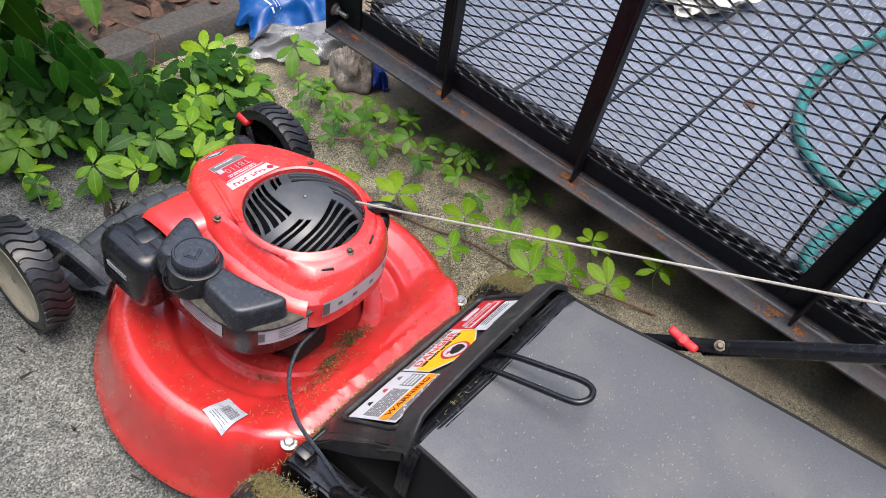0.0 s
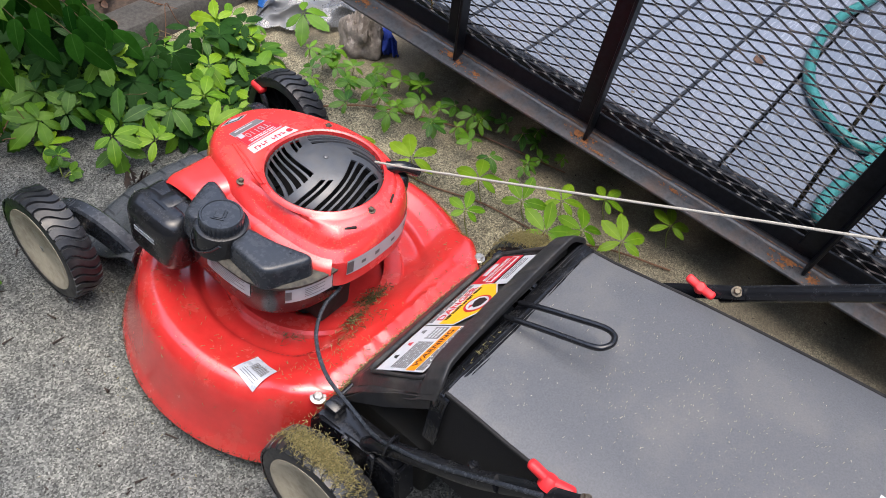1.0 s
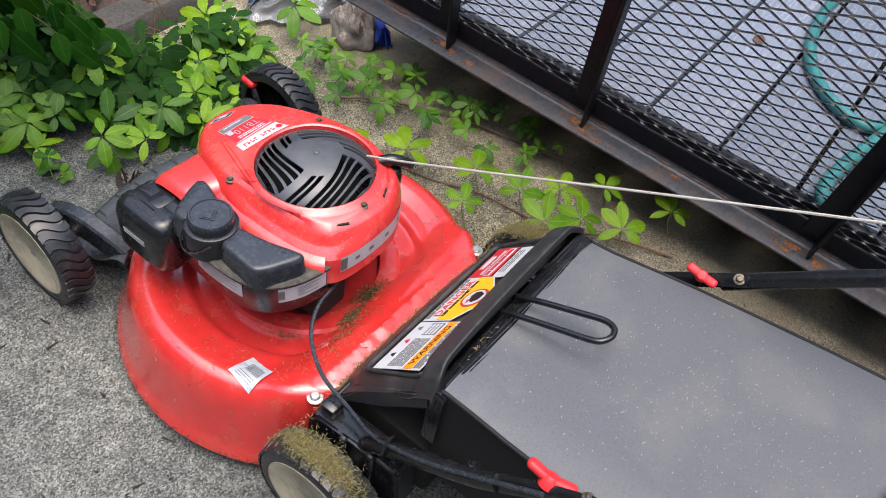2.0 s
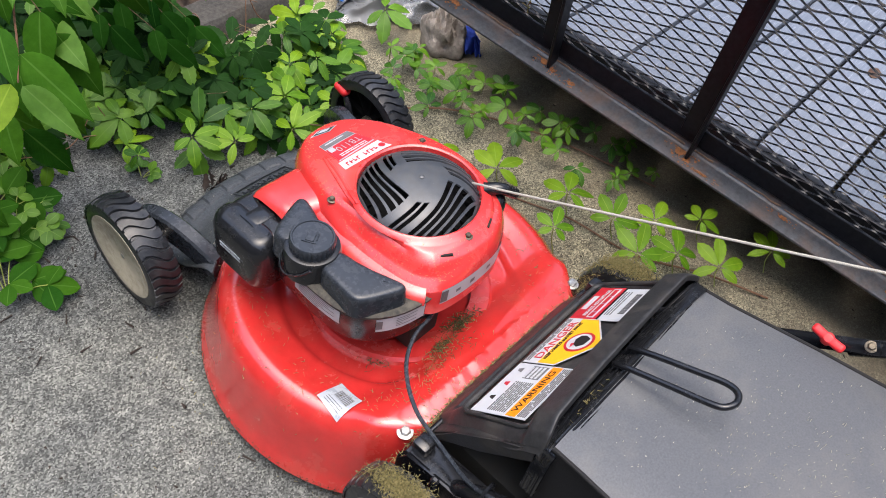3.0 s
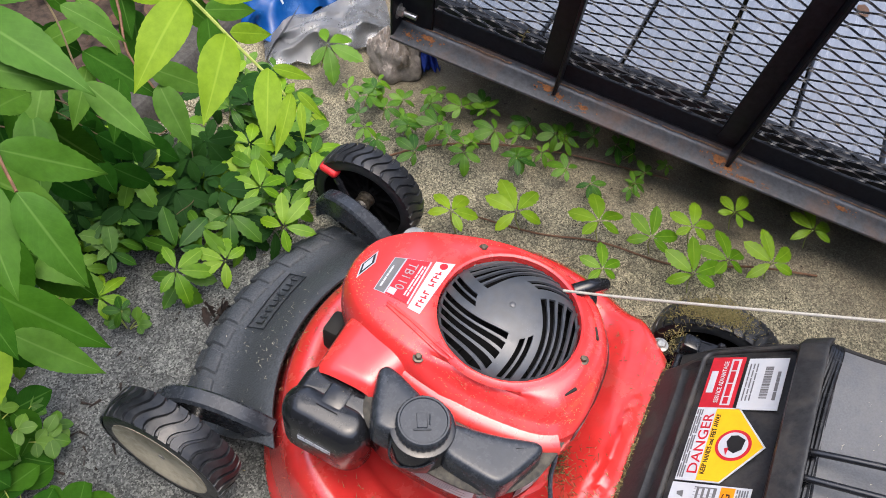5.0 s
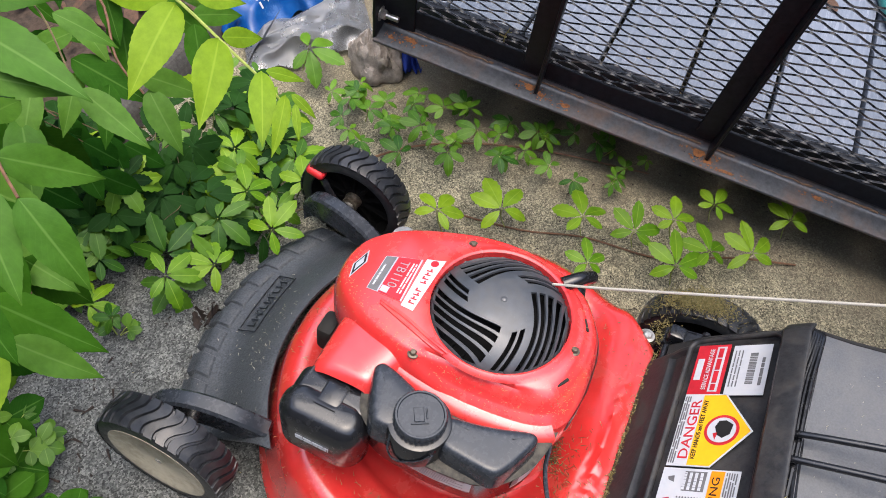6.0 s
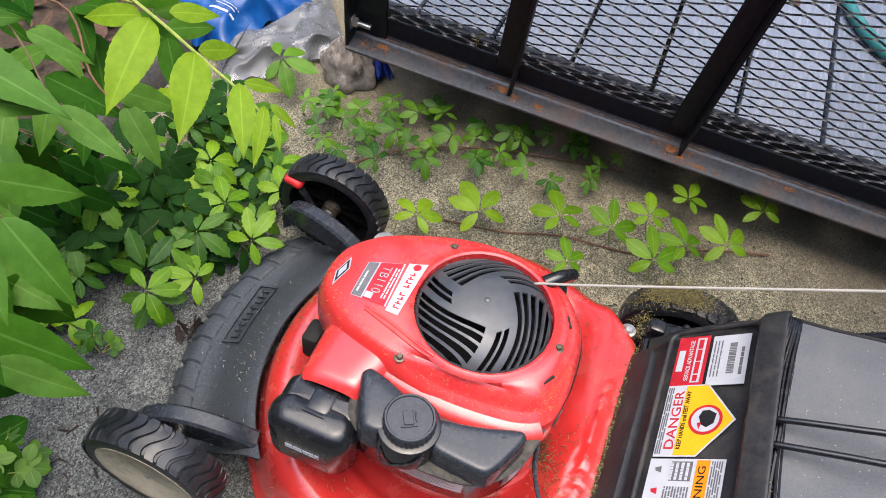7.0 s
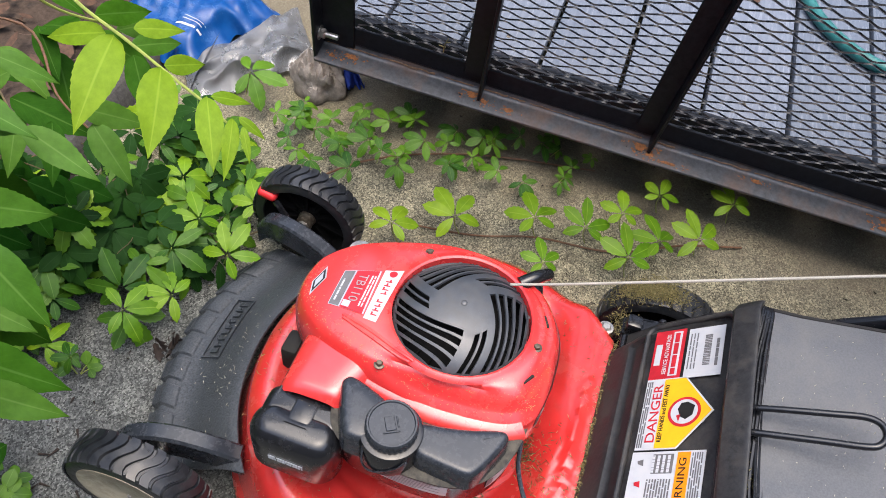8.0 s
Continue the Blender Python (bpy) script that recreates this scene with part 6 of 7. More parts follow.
sack = base("plastic_sack", (0.78, 0.84, 0.0), "crumpled blue plastic sack with white print lying on the kerb", "sack")
sack_body = part("sack_body", draped(((0.600, 0.835), (0.885, 0.745), (1.02, 1.03), (0.70, 1.10)), 0.028, 0.055, 11, 56, 0.020), BLUE_FILM, sack, angle=30)
sack_tree = mathutils.bvhtree.BVHTree.FromPolygons([v.co.copy() for v in sack_body.data.vertices], [tuple(p.vertices) for p in sack_body.data.polygons])


def sack_print(x0, y0, ln, w):
    """A bar of white print draped over the sack."""
    rows = []
    for i in range(9):
        row = []
        for j in range(3):
            x, y = x0 + w * j / 2, y0 + ln * i / 8
            hit = sack_tree.ray_cast(Vector((x, y, 0.5)), Vector((0, 0, -1)))
            row.append((x, y, (hit[0].z if hit[0] else 0.02) + 0.001))
        rows.append(row)
    return sheet(rows)


for x, y, ln, w in ((0.690, 0.845, 0.060, 0.006), (0.706, 0.85, 0.045, 0.002), (0.715, 0.845, 0.05, 0.002)):
    part("print", sack_print(x, y, ln, w), WHITE, sack_body)
tagged(part("plastic_sheet", draped(((0.545, 0.785), (0.765, 0.590), (0.93, 0.72), (0.62, 0.86)), 0.016, 0.028, 23, 60, 0.024), CLEAR_FILM, angle=22), "crumpled cloudy clear plastic sheet", "plastic sheet")
# twisted end of a plastic bag, built as a small opaque heap
tagged(part("bunched_plastic", film_heap((0.702, 0.565, 0.002), (0.050, 0.062, 0.072), 5.5, 5.5), BUNCHED_FILM, angle=35), "dirty tan plastic bag end bunched up on the concrete", "rag")
tagged(part("blue_cloth", draped(((0.715, 0.500), (0.765, 0.475), (0.80, 0.56), (0.735, 0.57)), 0.006, 0.040, 37, 24, 0.010), BLUE_CLOTH, angle=40), "scrap of dark blue cloth beside the bunched plastic", "cloth")


# ---------- plants ----------
def leaflet(bm, uv, m, ln, w, fold=0.25, droop=0.3, teeth=0.10, n=6, belly=0.8):
    """One pointed leaf blade, arched to both sides of its rib, with a few coarse teeth."""
    pa, pb = (0.66, 1.12) if belly > 1 else (1.0, 0.85)
    peak = pa / (pa + pb)
    norm = peak**pa * (1 - peak) ** pb
    rows = []
    for i in range(n + 1):
        t = i / n
        half = w * t**pa * (1 - t) ** pb / norm
        if t > 0.3:
            half *= 1 + (teeth if i % 2 else -teeth)
        if i in (0, n):
            half = w * 0.02
        row = []
        for c in (-1, -0.5, 0, 0.5, 1):
            x = c * half
            z = -droop * ln * t * t + fold * abs(x) - 0.9 * fold * x * x / w + 0.05 * w * math.sin(9 * t + 2 * c) * abs(c)
            row.append(bm.verts.new(m @ Vector((x, t * ln + 0.10 * abs(x) * (1 if teeth and i % 2 else 0), z))))
        rows.append(row)
    for i in range(n):
        t0, t1 = i / n, (i + 1) / n
        for c in range(4):
            f = bm.faces.new((rows[i][c], rows[i][c + 1], rows[i + 1][c + 1], rows[i + 1][c]))
            for lp, (uu, vv) in zip(f.loops, ((c / 4, t0), ((c + 1) / 4, t0), ((c + 1) / 4, t1), (c / 4, t1))):
                lp[uv].uv = (uu, vv)


def palmate(seed, size=0.062):
    """A creeper leaf: five toothed leaflets spread from one point."""
    rnd = random.Random(seed)
    bm = bmesh.new()
    uv = bm.loops.layers.uv.new("UVMap")
    for k, (a, s) in enumerate(((0, 1.0), (58, 0.92), (-58, 0.92), (118, 0.66), (-118, 0.66))):
        a += rnd.uniform(-9, 9)
        ln = size * s * rnd.uniform(0.9, 1.1)
        m = Matrix.Rotation(radians(a), 4, "Z") @ Matrix.Translation((0, 0.004, 0)) @ Matrix.Rotation(radians(rnd.uniform(-18, 12)), 4, "X") @ Matrix.Rotation(radians(rnd.uniform(-12, 12)), 4, "Y")
        leaflet(bm, uv, m, ln, ln * rnd.uniform(0.20, 0.245), rnd.uniform(0.3, 0.6), rnd.uniform(0.1, 0.4), 0.085, 13, 0.74)
    return bm


def leaf_mesh(bm, name, mat):
    bmesh.ops.remove_doubles(bm, verts=bm.verts[:], dist=1e-5)
    me = bpy.data.meshes.new(name)
    bm.to_mesh(me)
    bm.free()
    me.materials.append(mat)
    me.shade_smooth()
    return me


BRIGHT = [leaf_mesh(palmate(100 + k), "leaf", LEAF_BRIGHT) for k in range(6)]
MID = [leaf_mesh(palmate(200 + k), "leaf", LEAF_MID) for k in range(6)]
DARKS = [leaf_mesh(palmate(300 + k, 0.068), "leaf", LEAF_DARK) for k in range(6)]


def put_leaf(me, parent, place, yaw, tilt=(0, 0), size=1.0):
    ob = new("leaf", me)
    ob.parent = parent
    ob.matrix_parent_inverse = parent.matrix_world.inverted()
    ob.matrix_basis = Matrix.Translation(place) @ Matrix.Rotation(radians(tilt[0]), 4, "X") @ Matrix.Rotation(radians(tilt[1]), 4, "Y") @ Matrix.Rotation(radians(yaw), 4, "Z") @ Matrix.Scale(size, 4)
    return ob


creeper = base("creeper_vine", (0.5, 0.3, 0.0), "five-leaved creeper trailing over the concrete beside the mower", "vine")
rnd = random.Random(77)
BRIGHT_AT = [(0.330, 0.240, 1.0), (0.402, 0.138, 1.15), (0.454, -0.005, 1.1), (0.480, -0.103, 1.0), (0.542, -0.164, 0.9), (0.623, -0.227, 0.8), (0.655, -0.371, 0.9), (0.428, -0.194, 1.1), (0.496, -0.243, 1.05), (0.538, -0.318, 1.05), (0.349, -0.047, 0.8)]
MID_AT = [(0.528, 0.445, 0.9), (0.454, 0.378, 0.9), (0.506, 0.295, 0.9), (0.539, 0.196, 1.0), (0.653, 0.155, 0.9), (0.624, 0.357, 1.0), (0.668, 0.218, 0.9), (0.691, 0.084, 0.7), (0.695, -0.003, 0.5), (0.708, -0.075, 0.5), (0.538, 0.535, 0.8), (0.594, 0.543, 0.7), (0.534, 0.579, 0.7), (0.492, 0.530, 0.7), (0.546, 0.375, 1.0), (0.594, 0.267, 1.0), (0.60, 0.42, 0.8), (0.44, 0.46, 0.7)]
for x, y, s in BRIGHT_AT:
    z = 0.078 + rnd.uniform(-0.01, 0.015)
    put_leaf(rnd.choice(BRIGHT), creeper, (x, y, z), rnd.uniform(-100, -50), (rnd.uniform(0, 16), rnd.uniform(-22, -6)), s)
    part("leaf_stalk", piped([(x + 0.02, y - 0.01, 0.006), (x + 0.008, y, z * 0.6), (x, y, z)], 0.0011, 5, 4), GREEN_STEM, creeper)
more = random.Random(78)
MID_AT = [(x, y, s * 0.76) for x, y, s in MID_AT] + [(more.uniform(0.44, 0.60) + 0.16 * t, 0.58 - 0.62 * t + more.uniform(-0.05, 0.05), more.uniform(0.4, 0.66)) for t in (k / 25 for k in range(26))]
for x, y, s in MID_AT:
    z = 0.048 + rnd.uniform(-0.012, 0.015)
    put_leaf(rnd.choice(MID), creeper, (x, y, z), rnd.uniform(0, 360), (rnd.uniform(-2, 18), rnd.uniform(-22, 2)), s)
    part("leaf_stalk", piped([(x + 0.015, y + 0.015, 0.006), (x, y, z)], 0.001, 5), GREEN_STEM, creeper)
part("runner", piped([(0.62, -0.42, 0.006), (0.57, -0.30, 0.01), (0.50, -0.17, 0.006), (0.474, -0.02, 0.008), (0.43, 0.10, 0.006), (0.40, 0.25, 0.008)], 0.0022, 6, 8, 0.8), RED_STEM, creeper)
part("runner", piped([(0.30, 0.62, 0.012), (0.42, 0.47, 0.008), (0.52, 0.38, 0.012), (0.60, 0.27, 0.008), (0.66, 0.12, 0.008), (0.71, -0.09, 0.006)], 0.0025, 6, 8, 0.7), RED_STEM, creeper)
part("runner", piped([(0.10, 0.80, 0.03), (0.16, 0.60, 0.03), (0.22, 0.50, 0.04), (0.25, 0.46, 0.05)], 0.002, 6, 8, 0.7), STEM, creeper)

# the thick bank of creeper in front of and on the kerb
bank = base("creeper_bank", (0.1, 0.9, 0.0), "dense bank of dark and fresh green creeper over the kerb", "vine")
FRONT_AT = [(0.120, 0.749, 1.0), (0.192, 0.668, 1.05), (0.122, 0.570, 1.0), (0.279, 0.640, 1.1), (0.153, 0.481, 1.05), (0.200, 0.561, 1.0), (0.048, 0.528, 0.95), (-0.016, 0.578, 1.0), (-0.115, 0.609, 0.55), (0.276, 0.488, 0.9), (0.339, 0.621, 0.9), (0.149, 0.874, 1.0), (0.275, 0.793, 1.0), (0.60, 0.67, 1.35), (0.24, 0.60, 1.0), (0.33, 0.72, 1.0), (0.42, 0.66, 0.9)]
for x, y, s in FRONT_AT:
    z = 0.075 + rnd.uniform(-0.015, 0.03)
    put_leaf(rnd.choice(BRIGHT if rnd.random() < 0.45 else MID), bank, (x, y, z), rnd.uniform(0, 360), (rnd.uniform(0, 25), rnd.uniform(-28, 0)), s)
    part("leaf_stalk", piped([(x + 0.01, y + 0.025, 0.01), (x, y, z)], 0.0011, 5), GREEN_STEM, bank)


EDGE = ((-2.0, 0.55), (-0.48, 0.62), (-0.38, 0.66), (-0.24, 0.72), (-0.17, 0.75), (-0.11, 0.69), (-0.02, 0.60), (0.10, 0.50), (0.20, 0.47), (0.30, 0.52), (0.42, 0.56), (0.50, 0.62), (0.62, 0.80), (2.0, 1.1))


def bank_edge(x):
    """How near to the mower the bank reaches, by x."""
    for (xa, ya), (xb, yb) in zip(EDGE, EDGE[1:]):
        if x <= xb:
            return ya + (yb - ya) * (x - xa) / (xb - xa)
    return EDGE[-1][1]


def bare_kerb(x, y):
    return 0.16 < x < 0.85 and y > 0.70


count = 0
while count < 215:
    x, y = rnd.uniform(-0.55, 0.62), rnd.uniform(0.45, 1.0)
    e = bank_edge(x) + rnd.uniform(-0.03, 0.03)
    if y < e or (bare_kerb(x, y) and (y > 0.84 or rnd.random() < 0.7)):
        continue
    d = min(1.0, (y - e) / 0.30)
    if d < 0.3 and rnd.random() < 0.55:
        continue
    z = 0.04 + (0.05 if x > 0.12 else 0.17) * d * rnd.uniform(0.2, 1.0)
    # deeper in the bank, more leaves carry the green with painted shade
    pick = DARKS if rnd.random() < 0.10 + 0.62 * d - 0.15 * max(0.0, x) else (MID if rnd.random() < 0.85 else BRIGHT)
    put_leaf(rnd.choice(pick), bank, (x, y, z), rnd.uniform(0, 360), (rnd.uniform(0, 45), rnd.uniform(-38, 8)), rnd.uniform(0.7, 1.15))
    count += 1
for k in range(26):
    x, y = rnd.uniform(-0.6, 0.45), rnd.uniform(0.72, 1.2)
    pts = [(x, y, 0.03)]
    for q in range(4):
        x, y = x + rnd.uniform(-0.12, 0.08), y - rnd.uniform(-0.04, 0.09)
        pts.append((x, y, 0.03 + rnd.uniform(0, 0.09)))
    part("vine_stem", piped(pts, 0.0015, 6, 6, 0.5), rnd.choice((STEM, RED_STEM)), bank)


# deeper foliage behind, too thick to tell leaf from leaf
def thicket(count, seed, x0, x1, y0, y1, size):
    r2 = random.Random(seed)
    bm = bmesh.new()
    uv = bm.loops.layers.uv.new("UVMap")
    for _ in range(count):
        x, y = r2.uniform(x0, x1), r2.uniform(y0, y1)
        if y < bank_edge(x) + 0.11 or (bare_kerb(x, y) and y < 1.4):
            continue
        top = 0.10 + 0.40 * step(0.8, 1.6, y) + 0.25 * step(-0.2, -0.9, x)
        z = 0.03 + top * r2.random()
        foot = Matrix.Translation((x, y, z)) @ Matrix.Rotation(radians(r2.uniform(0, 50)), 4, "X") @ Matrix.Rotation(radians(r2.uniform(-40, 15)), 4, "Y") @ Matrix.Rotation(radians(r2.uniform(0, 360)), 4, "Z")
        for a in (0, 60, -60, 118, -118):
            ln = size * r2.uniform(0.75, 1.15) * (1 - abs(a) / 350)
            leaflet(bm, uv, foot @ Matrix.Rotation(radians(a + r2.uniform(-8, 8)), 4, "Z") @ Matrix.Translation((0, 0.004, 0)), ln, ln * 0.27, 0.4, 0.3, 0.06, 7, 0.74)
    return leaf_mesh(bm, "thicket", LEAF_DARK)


tagged(new("undergrowth", thicket(1100, 5, -2.2, 1.1, 0.62, 2.4, 0.07)), "dark green undergrowth behind the kerb, shade put into its colour", "undergrowth", kind="stuff")
tagged(new("undergrowth", thicket(300, 6, -0.9, 0.45, 0.55, 1.05, 0.06)), "dark creeper leaves low down under the fresh ones, shade put into their colour", "undergrowth", kind="stuff")


# the sapling that hangs its long compound leaves in from the side
sapling = base("sapling", (-0.45, 0.95, 0.03), "young tree with long drooping compound leaves in fresh green", "sapling")


def blade(seed, ln=0.125, w=0.027, mat=LEAF_BIG):
    r2 = random.Random(seed)
    bm = bmesh.new()
    uv = bm.loops.layers.uv.new("UVMap")
    leaflet(bm, uv, Matrix(), ln, w, r2.uniform(0.15, 0.4), r2.uniform(0.1, 0.3), 0.011, 26, 1.12)
    return leaf_mesh(bm, "leaflet", mat)


BIG = [blade(400 + k) for k in range(6)]
LIGHT = [blade(430 + k, mat=LEAF_LIGHT) for k in range(6)]
SHADE = [blade(450 + k, mat=LEAF_SHADED) for k in range(6)]
YOUNG = [blade(500 + k, mat=LEAF_YOUNG) for k in range(6)]


def put_blade(me, start, tip, roll=0.0, plump=1.0):
    """A blade from its foot to its tip, its face turned up and rolled."""
    a, b = Vector(start), Vector(tip)
    y = (b - a).normalized()
    x = y.cross(Vector((-0.35, -0.45, 0.82))).normalized()
    z = x.cross(y)
    s = (b - a).length / 0.125
    m = Matrix.Translation(a) @ Matrix((x, y, z)).transposed().to_4x4() @ Matrix.Rotation(radians(roll), 4, "Y") @ Matrix.Diagonal((s * plump, s, s, 1))
    ob = new("leaflet", me)
    ob.parent = sapling
    ob.matrix_parent_inverse = sapling.matrix_world.inverted()
    ob.matrix_basis = m
    return ob


RACHIS = [(0.02, 0.53, 0.69), (0.002, 0.483, 0.675), (-0.017, 0.419, 0.665), (-0.040, 0.351, 0.655), (-0.053, 0.305, 0.645), (-0.069, 0.266, 0.635)]
part("leaf_stalk", piped(RACHIS, 0.0022, 6, 6, 0.5), GREEN_STEM, sapling)
SPRIG = [((-0.012, 0.439), (-0.119, 0.417), 0.95), ((-0.036, 0.370), (-0.123, 0.328), 0.94), ((-0.032, 0.369), (0.004, 0.343), 1.08), ((-0.055, 0.308), (-0.121, 0.266), 0.78), ((-0.053, 0.305), (-0.027, 0.274), 0.80), ((-0.072, 0.271), (-0.126, 0.248), 0.64), ((-0.068, 0.267), (-0.070, 0.238), 0.72), ((-0.078, 0.257), (-0.105, 0.238), 0.56), ((-0.012, 0.449), (-0.026, 0.521), 0.88), ((0.006, 0.428), (0.049, 0.393), 0.96)]
for k, (a, b, w) in enumerate(SPRIG):
    put_blade(YOUNG[k % 6], (*a, 0.662), (*b, 0.648), rnd.uniform(-15, 15), w * 0.98)
NEAR_LEAVES = [((-0.262, 0.436, 0.664), (-0.209, 0.375, 0.618), 0.92), ((-0.286, 0.390, 0.661), (-0.309, 0.316, 0.608), 0.92), ((-0.181, 0.538, 0.712), (-0.181, 0.403, 0.700), 0.80), ((-0.218, 0.500, 0.694), (-0.175, 0.426, 0.674), 0.74), ((-0.154, 0.590, 0.700), (-0.094, 0.515, 0.690), 0.80), ((-0.290, 0.440, 0.660), (-0.345, 0.352, 0.625), 0.92), ((-0.145, 0.456, 0.64), (-0.152, 0.377, 0.61), 0.8), ((-0.095, 0.520, 0.67), (-0.081, 0.460, 0.65), 0.8)]
for k, (a, b, w) in enumerate(NEAR_LEAVES):
    put_blade(LIGHT[k % 6], a, b, rnd.uniform(-12, 12), w)


def compound(foot, far, pairs, seed, shapes=None, size=1.0):
    """A drooping stalk with pairs of leaflets and one at its end."""
    r2 = random.Random(seed)
    shapes = shapes or BIG
    a, b = Vector(foot), Vector(far)
    path = [a.lerp(b, t) + Vector((0, 0, -0.10 * t * t * (b - a).length / 0.3)) for t in (k / 8 for k in range(9))]
    part("leaf_stalk", piped(path, 0.0014, 6, 0, 0.6), STEM, sapling)
    along = (b - a).normalized()
    side = along.cross(Vector((0, 0, 1))).normalized()
    for k in range(pairs):
        t = 0.2 + 0.72 * k / max(1, pairs - 1)
        q = path[min(8, int(t * 8))]
        for s in (-1, 1):
            ln = r2.uniform(0.085, 0.13) * (1 - 0.25 * t)
            d = (side * s * 0.8 + along * r2.uniform(0.3, 0.7) + Vector((-0.1, -0.2, r2.uniform(-1.3, -0.5)))).normalized()
            put_blade(r2.choice(shapes), q, q + d * ln * size, r2.uniform(-30, 30), r2.uniform(0.95, 1.35))
    q = path[-1]
    put_blade(r2.choice(shapes), q, q + (along + Vector((0, 0, -0.6))).normalized() * 0.11 * size, r2.uniform(-20, 20), 1.1)


stems = [((-0.45, 0.95, 0.03), (-0.40, 0.85, 0.35), (-0.33, 0.72, 0.62), (-0.26, 0.60, 0.80)), ((-0.47, 0.97, 0.03), (-0.52, 0.86, 0.30), (-0.50, 0.74, 0.50), (-0.45, 0.62, 0.62)), ((-0.44, 0.98, 0.03), (-0.30, 0.95, 0.40), (-0.16, 0.82, 0.62), (0.0, 0.62, 0.72), (0.02, 0.53, 0.69))]
for s in stems:
    part("stem", piped(s, 0.005, 8, 8, 0.5), RED_STEM, sapling, "reddish woody stem")
part("leaf_stalk", piped([(-0.10, 0.745, 0.672), (-0.155, 0.60, 0.728), (-0.185, 0.538, 0.712), (-0.221, 0.489, 0.696), (-0.264, 0.430, 0.668), (-0.286, 0.390, 0.661)], 0.0022, 6, 6, 0.6), RED_STEM, sapling)
part("leaf_stalk", piped([(-0.05, 0.69, 0.69), (-0.08, 0.60, 0.675), (-0.10, 0.53, 0.668), (-0.145, 0.46, 0.64)], 0.0016, 6, 6, 0.6), STEM, sapling)
FRONDS = [((-0.36, 0.78, 0.5), (-0.25, 0.62, 0.36), 4), ((-0.16, 0.82, 0.62), (-0.08, 0.66, 0.50), 4), ((-0.40, 0.85, 0.35), (-0.28, 0.66, 0.26), 4), ((-0.52, 0.86, 0.3), (-0.42, 0.64, 0.24), 4), ((-0.16, 0.82, 0.62), (0.06, 0.80, 0.50), 4), ((-0.5, 0.74, 0.5), (-0.50, 0.54, 0.36), 4), ((-0.20, 0.86, 0.55), (-0.05, 0.86, 0.44), 4), ((-0.30, 0.66, 0.62), (-0.24, 0.52, 0.50), 3), ((-0.45, 0.62, 0.62), (-0.42, 0.46, 0.50), 3)]
for k, (a, b, n) in enumerate(FRONDS):
    compound(a, b, n, 700 + k)
# broad leaves that hang side by side from two drooping twigs
HIGH_LEAVES = [((0.071, 0.628, 0.56), (0.026, 0.577, 0.53)), ((0.018, 0.641, 0.56), (-0.002, 0.566, 0.53)), ((-0.019, 0.614, 0.52), (-0.008, 0.514, 0.49)), ((-0.001, 0.533, 0.52), (0.035, 0.463, 0.49)), ((-0.033, 0.546, 0.52), (-0.095, 0.510, 0.49)), ((-0.002, 0.519, 0.50), (-0.044, 0.451, 0.47)), ((0.132, 0.549, 0.50), (0.070, 0.497, 0.47)), ((0.094, 0.516, 0.55), (0.160, 0.480, 0.53)), ((0.108, 0.571, 0.57), (0.185, 0.540, 0.54)), ((-0.005, 0.613, 0.55), (-0.055, 0.661, 0.53)), ((0.062, 0.562, 0.58), (0.098, 0.661, 0.55)), ((0.146, 0.578, 0.52), (0.233, 0.560, 0.49)), ((0.02, 0.66, 0.50), (0.09, 0.69, 0.47)), ((-0.05, 0.66, 0.48), (-0.13, 0.62, 0.45))]
LOW_LEAVES = [((-0.238, 0.558, 0.44), (-0.237, 0.458, 0.41)), ((-0.294, 0.526, 0.42), (-0.279, 0.395, 0.39)), ((-0.317, 0.486, 0.40), (-0.301, 0.387, 0.37)), ((-0.327, 0.498, 0.40), (-0.403, 0.448, 0.37)), ((-0.325, 0.482, 0.50), (-0.354, 0.412, 0.47)), ((-0.089, 0.651, 0.46), (-0.168, 0.568, 0.43)), ((-0.195, 0.654, 0.46), (-0.179, 0.532, 0.43)), ((-0.322, 0.551, 0.50), (-0.380, 0.510, 0.47)), ((-0.021, 0.611, 0.50), (-0.089, 0.581, 0.47)), ((-0.169, 0.593, 0.55), (-0.088, 0.618, 0.52)), ((-0.26, 0.60, 0.50), (-0.20, 0.51, 0.46)), ((-0.37, 0.57, 0.44), (-0.42, 0.47, 0.40))]
for k, (a, b) in enumerate(HIGH_LEAVES):
    put_blade((BIG, LIGHT)[k % 2][k % 6], a, b, rnd.uniform(-18, 18), rnd.uniform(0.85, 1.0))
# every other leaf takes the green that has shade painted in
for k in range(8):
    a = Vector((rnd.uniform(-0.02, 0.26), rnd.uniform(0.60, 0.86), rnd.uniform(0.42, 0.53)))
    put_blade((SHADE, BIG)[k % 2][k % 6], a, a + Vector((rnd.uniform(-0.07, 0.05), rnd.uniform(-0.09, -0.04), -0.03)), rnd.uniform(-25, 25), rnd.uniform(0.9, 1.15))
for k, (a, b) in enumerate(LOW_LEAVES):
    put_blade(YOUNG[2] if k == 3 else (LIGHT, BIG, LIGHT)[k % 3][k % 6], a, b, rnd.uniform(-15, 15), rnd.uniform(0.85, 1.0))
part("leaf_stalk", piped([(-0.16, 0.82, 0.62), (-0.05, 0.72, 0.62), (0.05, 0.63, 0.575), (0.00, 0.56, 0.53), (-0.01, 0.52, 0.50)], 0.0022, 6, 6, 0.6), RED_STEM, sapling)
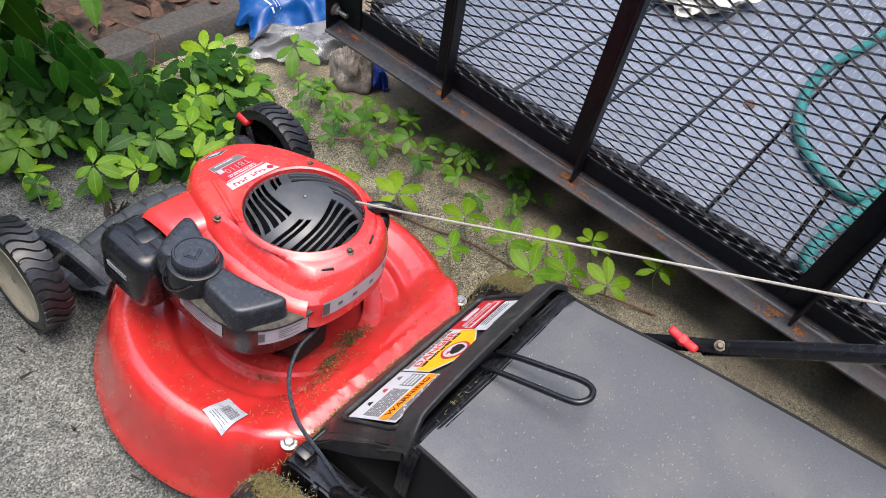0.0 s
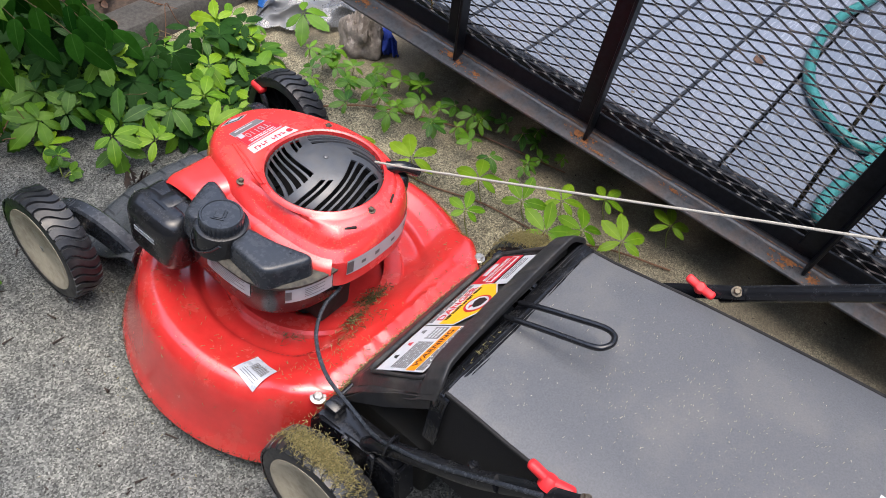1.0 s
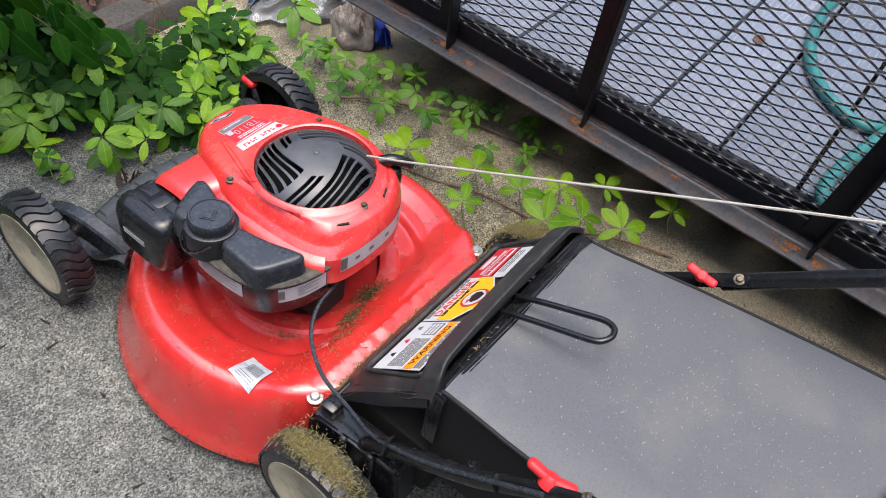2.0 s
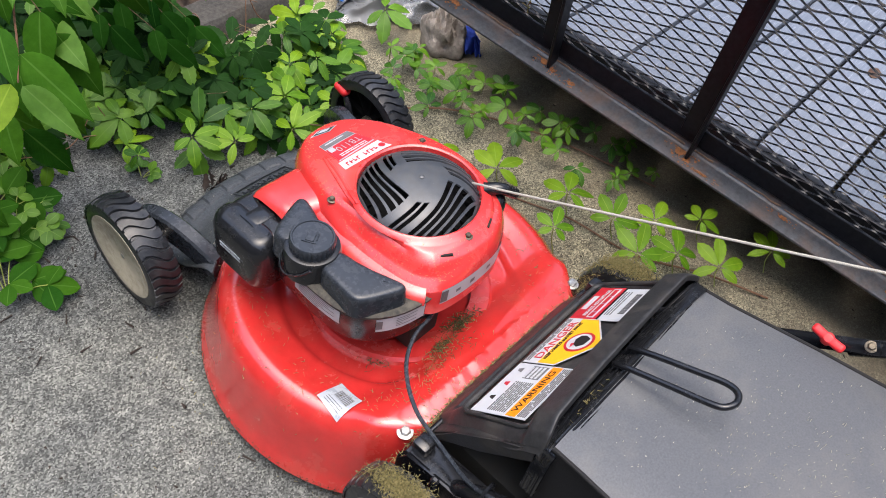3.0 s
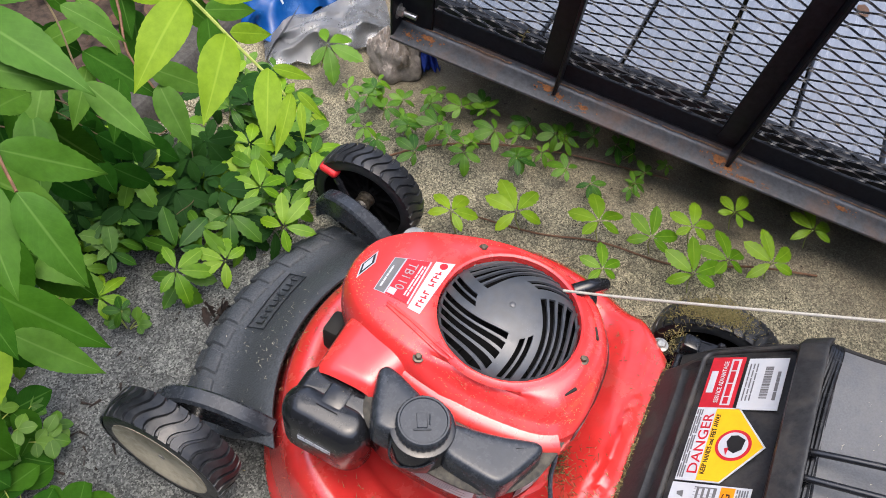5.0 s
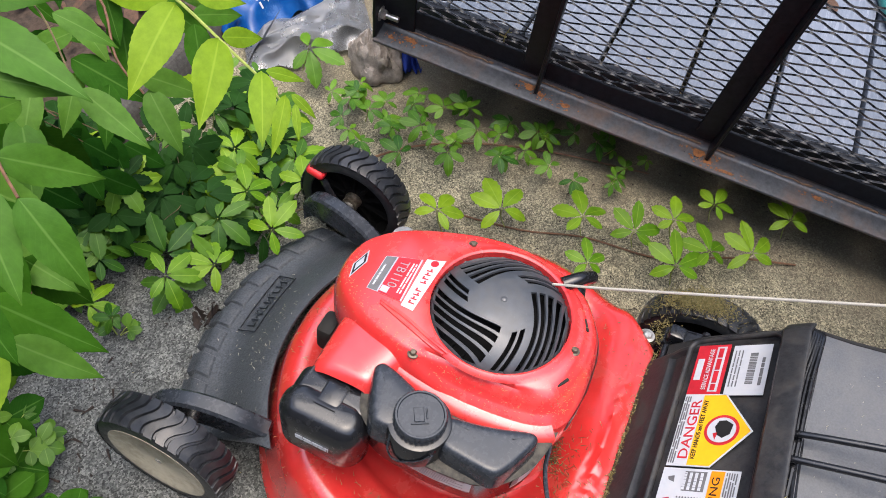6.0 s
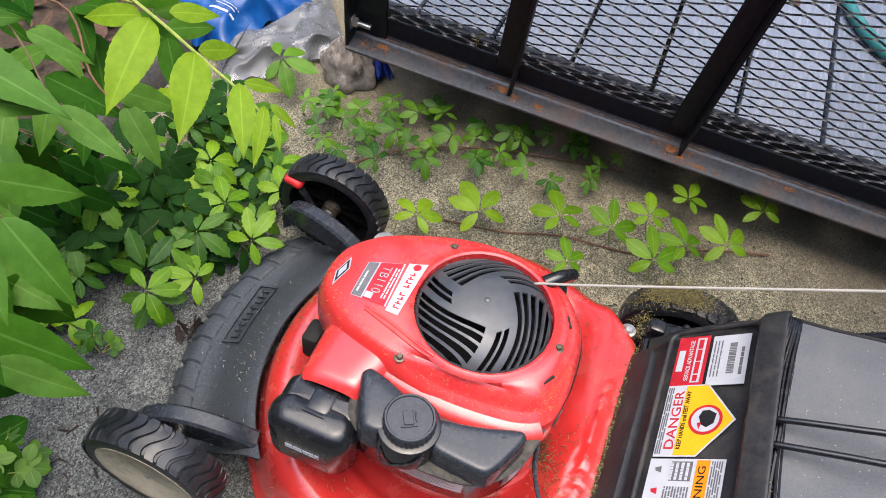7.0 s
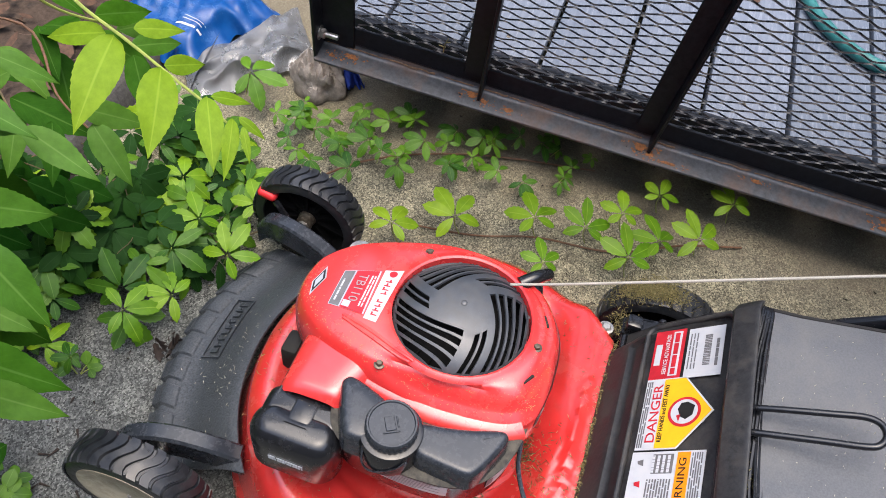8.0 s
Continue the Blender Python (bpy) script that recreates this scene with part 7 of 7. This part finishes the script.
part("leaf_stalk", piped([(0.0, 0.62, 0.72), (0.07, 0.60, 0.60), (0.12, 0.57, 0.55), (0.145, 0.58, 0.52)], 0.0020, 6, 6, 0.6), GREEN_STEM, sapling)
part("leaf_stalk", piped([(-0.33, 0.72, 0.62), (-0.25, 0.62, 0.52), (-0.28, 0.55, 0.45), (-0.32, 0.49, 0.405)], 0.0022, 6, 6, 0.6), RED_STEM, sapling)
# lower shoots that lean out over the kerb, shade painted into their leaves
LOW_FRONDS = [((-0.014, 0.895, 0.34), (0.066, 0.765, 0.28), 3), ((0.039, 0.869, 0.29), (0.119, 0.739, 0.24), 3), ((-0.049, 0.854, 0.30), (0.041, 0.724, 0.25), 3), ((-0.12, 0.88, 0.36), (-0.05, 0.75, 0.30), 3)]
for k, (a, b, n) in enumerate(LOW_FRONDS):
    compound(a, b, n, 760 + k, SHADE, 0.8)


# low weeds with small round leaves beside the front wheel
def weed(x, y, seed, count, spread, height, size, mat, label):
    r2 = random.Random(seed)
    plant = base("weed", (x, y, 0), label, "weed", "weeds at the edge of the driveway")
    shapes = []
    for k in range(3):
        bm = bmesh.new()
        uv = bm.loops.layers.uv.new("UVMap")
        leaflet(bm, uv, Matrix(), size, size * 0.36, 0.1, 0.15, 0.0, 8, 0.8)
        shapes.append(leaf_mesh(bm, "leaf", mat))
    for k in range(count):
        a, d = r2.uniform(0, 6.28), spread * math.sqrt(r2.random())
        px, py, pz = x + d * math.cos(a), y + d * math.sin(a), height * (1 - 0.6 * d / spread) * r2.uniform(0.6, 1.1)
        part("leaf_stalk", piped([(x + 0.2 * (px - x), y + 0.2 * (py - y), 0.002), (x + 0.7 * (px - x), y + 0.7 * (py - y), pz * 0.8), (px, py, pz)], 0.0009, 5, 3), GREEN_STEM, plant)
        for q in range(3):
            put_leaf(r2.choice(shapes), plant, (px, py, pz), math.degrees(a) - 90 + (q - 1) * 70 + r2.uniform(-15, 15), (r2.uniform(0, 25), r2.uniform(-25, 5)), r2.uniform(0.8, 1.2))


weed(-0.36, 0.63, 91, 10, 0.08, 0.09, 0.026, LEAF_MID, "low weed with small rounded leaves on the concrete's edge")
weed(-0.44, 0.51, 92, 9, 0.08, 0.07, 0.045, LEAF_BIG, "low weed with broad light green leaves")
weed(-0.115, 0.615, 93, 4, 0.025, 0.03, 0.022, LEAF_MID, "tiny weed seedling growing from the concrete")
weed(-0.40, 0.66, 94, 10, 0.09, 0.12, 0.05, LEAF_BIG, "low weed with broad light green leaves")

# fallen leaves and crumbs
def litter_sheet():
    r2 = random.Random(9)
    bm = bmesh.new()
    uv = bm.loops.layers.uv.new("UVMap")
    for _ in range(520):
        x, y = r2.uniform(-1.0, 1.4), r2.uniform(0.98, 1.9)
        z = 0.045 + 0.05 * (y - 0.99) + r2.uniform(0, 0.02)
        m = Matrix.Translation((x, y, z)) @ Matrix.Rotation(radians(r2.uniform(0, 360)), 4, "Z") @ Matrix.Rotation(radians(r2.uniform(-25, 25)), 4, "X") @ Matrix.Rotation(radians(r2.uniform(-40, 40)), 4, "Y")
        ln = r2.uniform(0.03, 0.07)
        leaflet(bm, uv, m, ln, ln * r2.uniform(0.15, 0.35), r2.uniform(-0.3, 0.8), r2.uniform(-0.4, 0.5), 0.1, 4)
    return leaf_mesh(bm, "leaf_litter", LITTER)


tagged(new("leaf_litter", litter_sheet()), "brown fallen leaves and bark scraps on the soil", "leaf litter", kind="stuff")


def crumbs():
    r2 = random.Random(10)
    bm = bmesh.new()
    for _ in range(420):
        x, y = (r2.uniform(-0.7, 0.3), r2.uniform(-0.2, 0.75)) if r2.random() < 0.6 else (r2.uniform(0.3, 0.8), r2.uniform(-0.8, 0.6))
        bmesh.ops.create_cone(bm, segments=4, radius1=r2.uniform(0.0008, 0.0022), radius2=0.0004, depth=r2.uniform(0.001, 0.009), cap_ends=True, matrix=Matrix.Translation((x, y, 0.0025)) @ Matrix.Rotation(radians(r2.uniform(0, 360)), 4, "Z") @ Matrix.Rotation(radians(90), 4, "X"))
    # a few larger bits of dark twig and bark
    for _ in range(46):
        x, y = (r2.uniform(-0.55, 0.05), r2.uniform(0.30, 0.62)) if r2.random() < 0.6 else (r2.uniform(-0.75, -0.33), r2.uniform(-0.3, 0.3))
        bmesh.ops.create_cone(bm, segments=5, radius1=r2.uniform(0.0012, 0.0028), radius2=0.0008, depth=r2.uniform(0.008, 0.024), cap_ends=True, matrix=Matrix.Translation((x, y, 0.003)) @ Matrix.Rotation(radians(r2.uniform(0, 360)), 4, "Z") @ Matrix.Rotation(radians(90), 4, "X"))
    return bm


tagged(part("crumbs", crumbs(), DEAD), "bits of twig and dirt scattered on the concrete", "debris", kind="stuff")
for k, (x, y) in enumerate(((-0.030, 0.501), (0.14, 0.70))):
    bm = bmesh.new()
    uv = bm.loops.layers.uv.new("UVMap")
    r2 = random.Random(800 + k)
    for q in range(5):
        m = Matrix.Translation((x + 0.009 * (q - 2), y + r2.uniform(-0.006, 0.006), 0.006 + 0.003 * (q % 3))) @ Matrix.Rotation(radians(r2.uniform(-130, -50)), 4, "Z") @ Matrix.Rotation(radians(r2.uniform(5, 45)), 4, "X") @ Matrix.Rotation(radians(r2.uniform(-70, 70)), 4, "Y")
        leaflet(bm, uv, m, r2.uniform(0.020, 0.034), 0.0075, 2.2, -0.9, 0.25, 8)
    tagged(new("dead_leaf", leaf_mesh(bm, "dead_leaf", DEAD)), "curled dark brown dead leaf on the concrete", "dead leaf", "dead leaves on the ground")
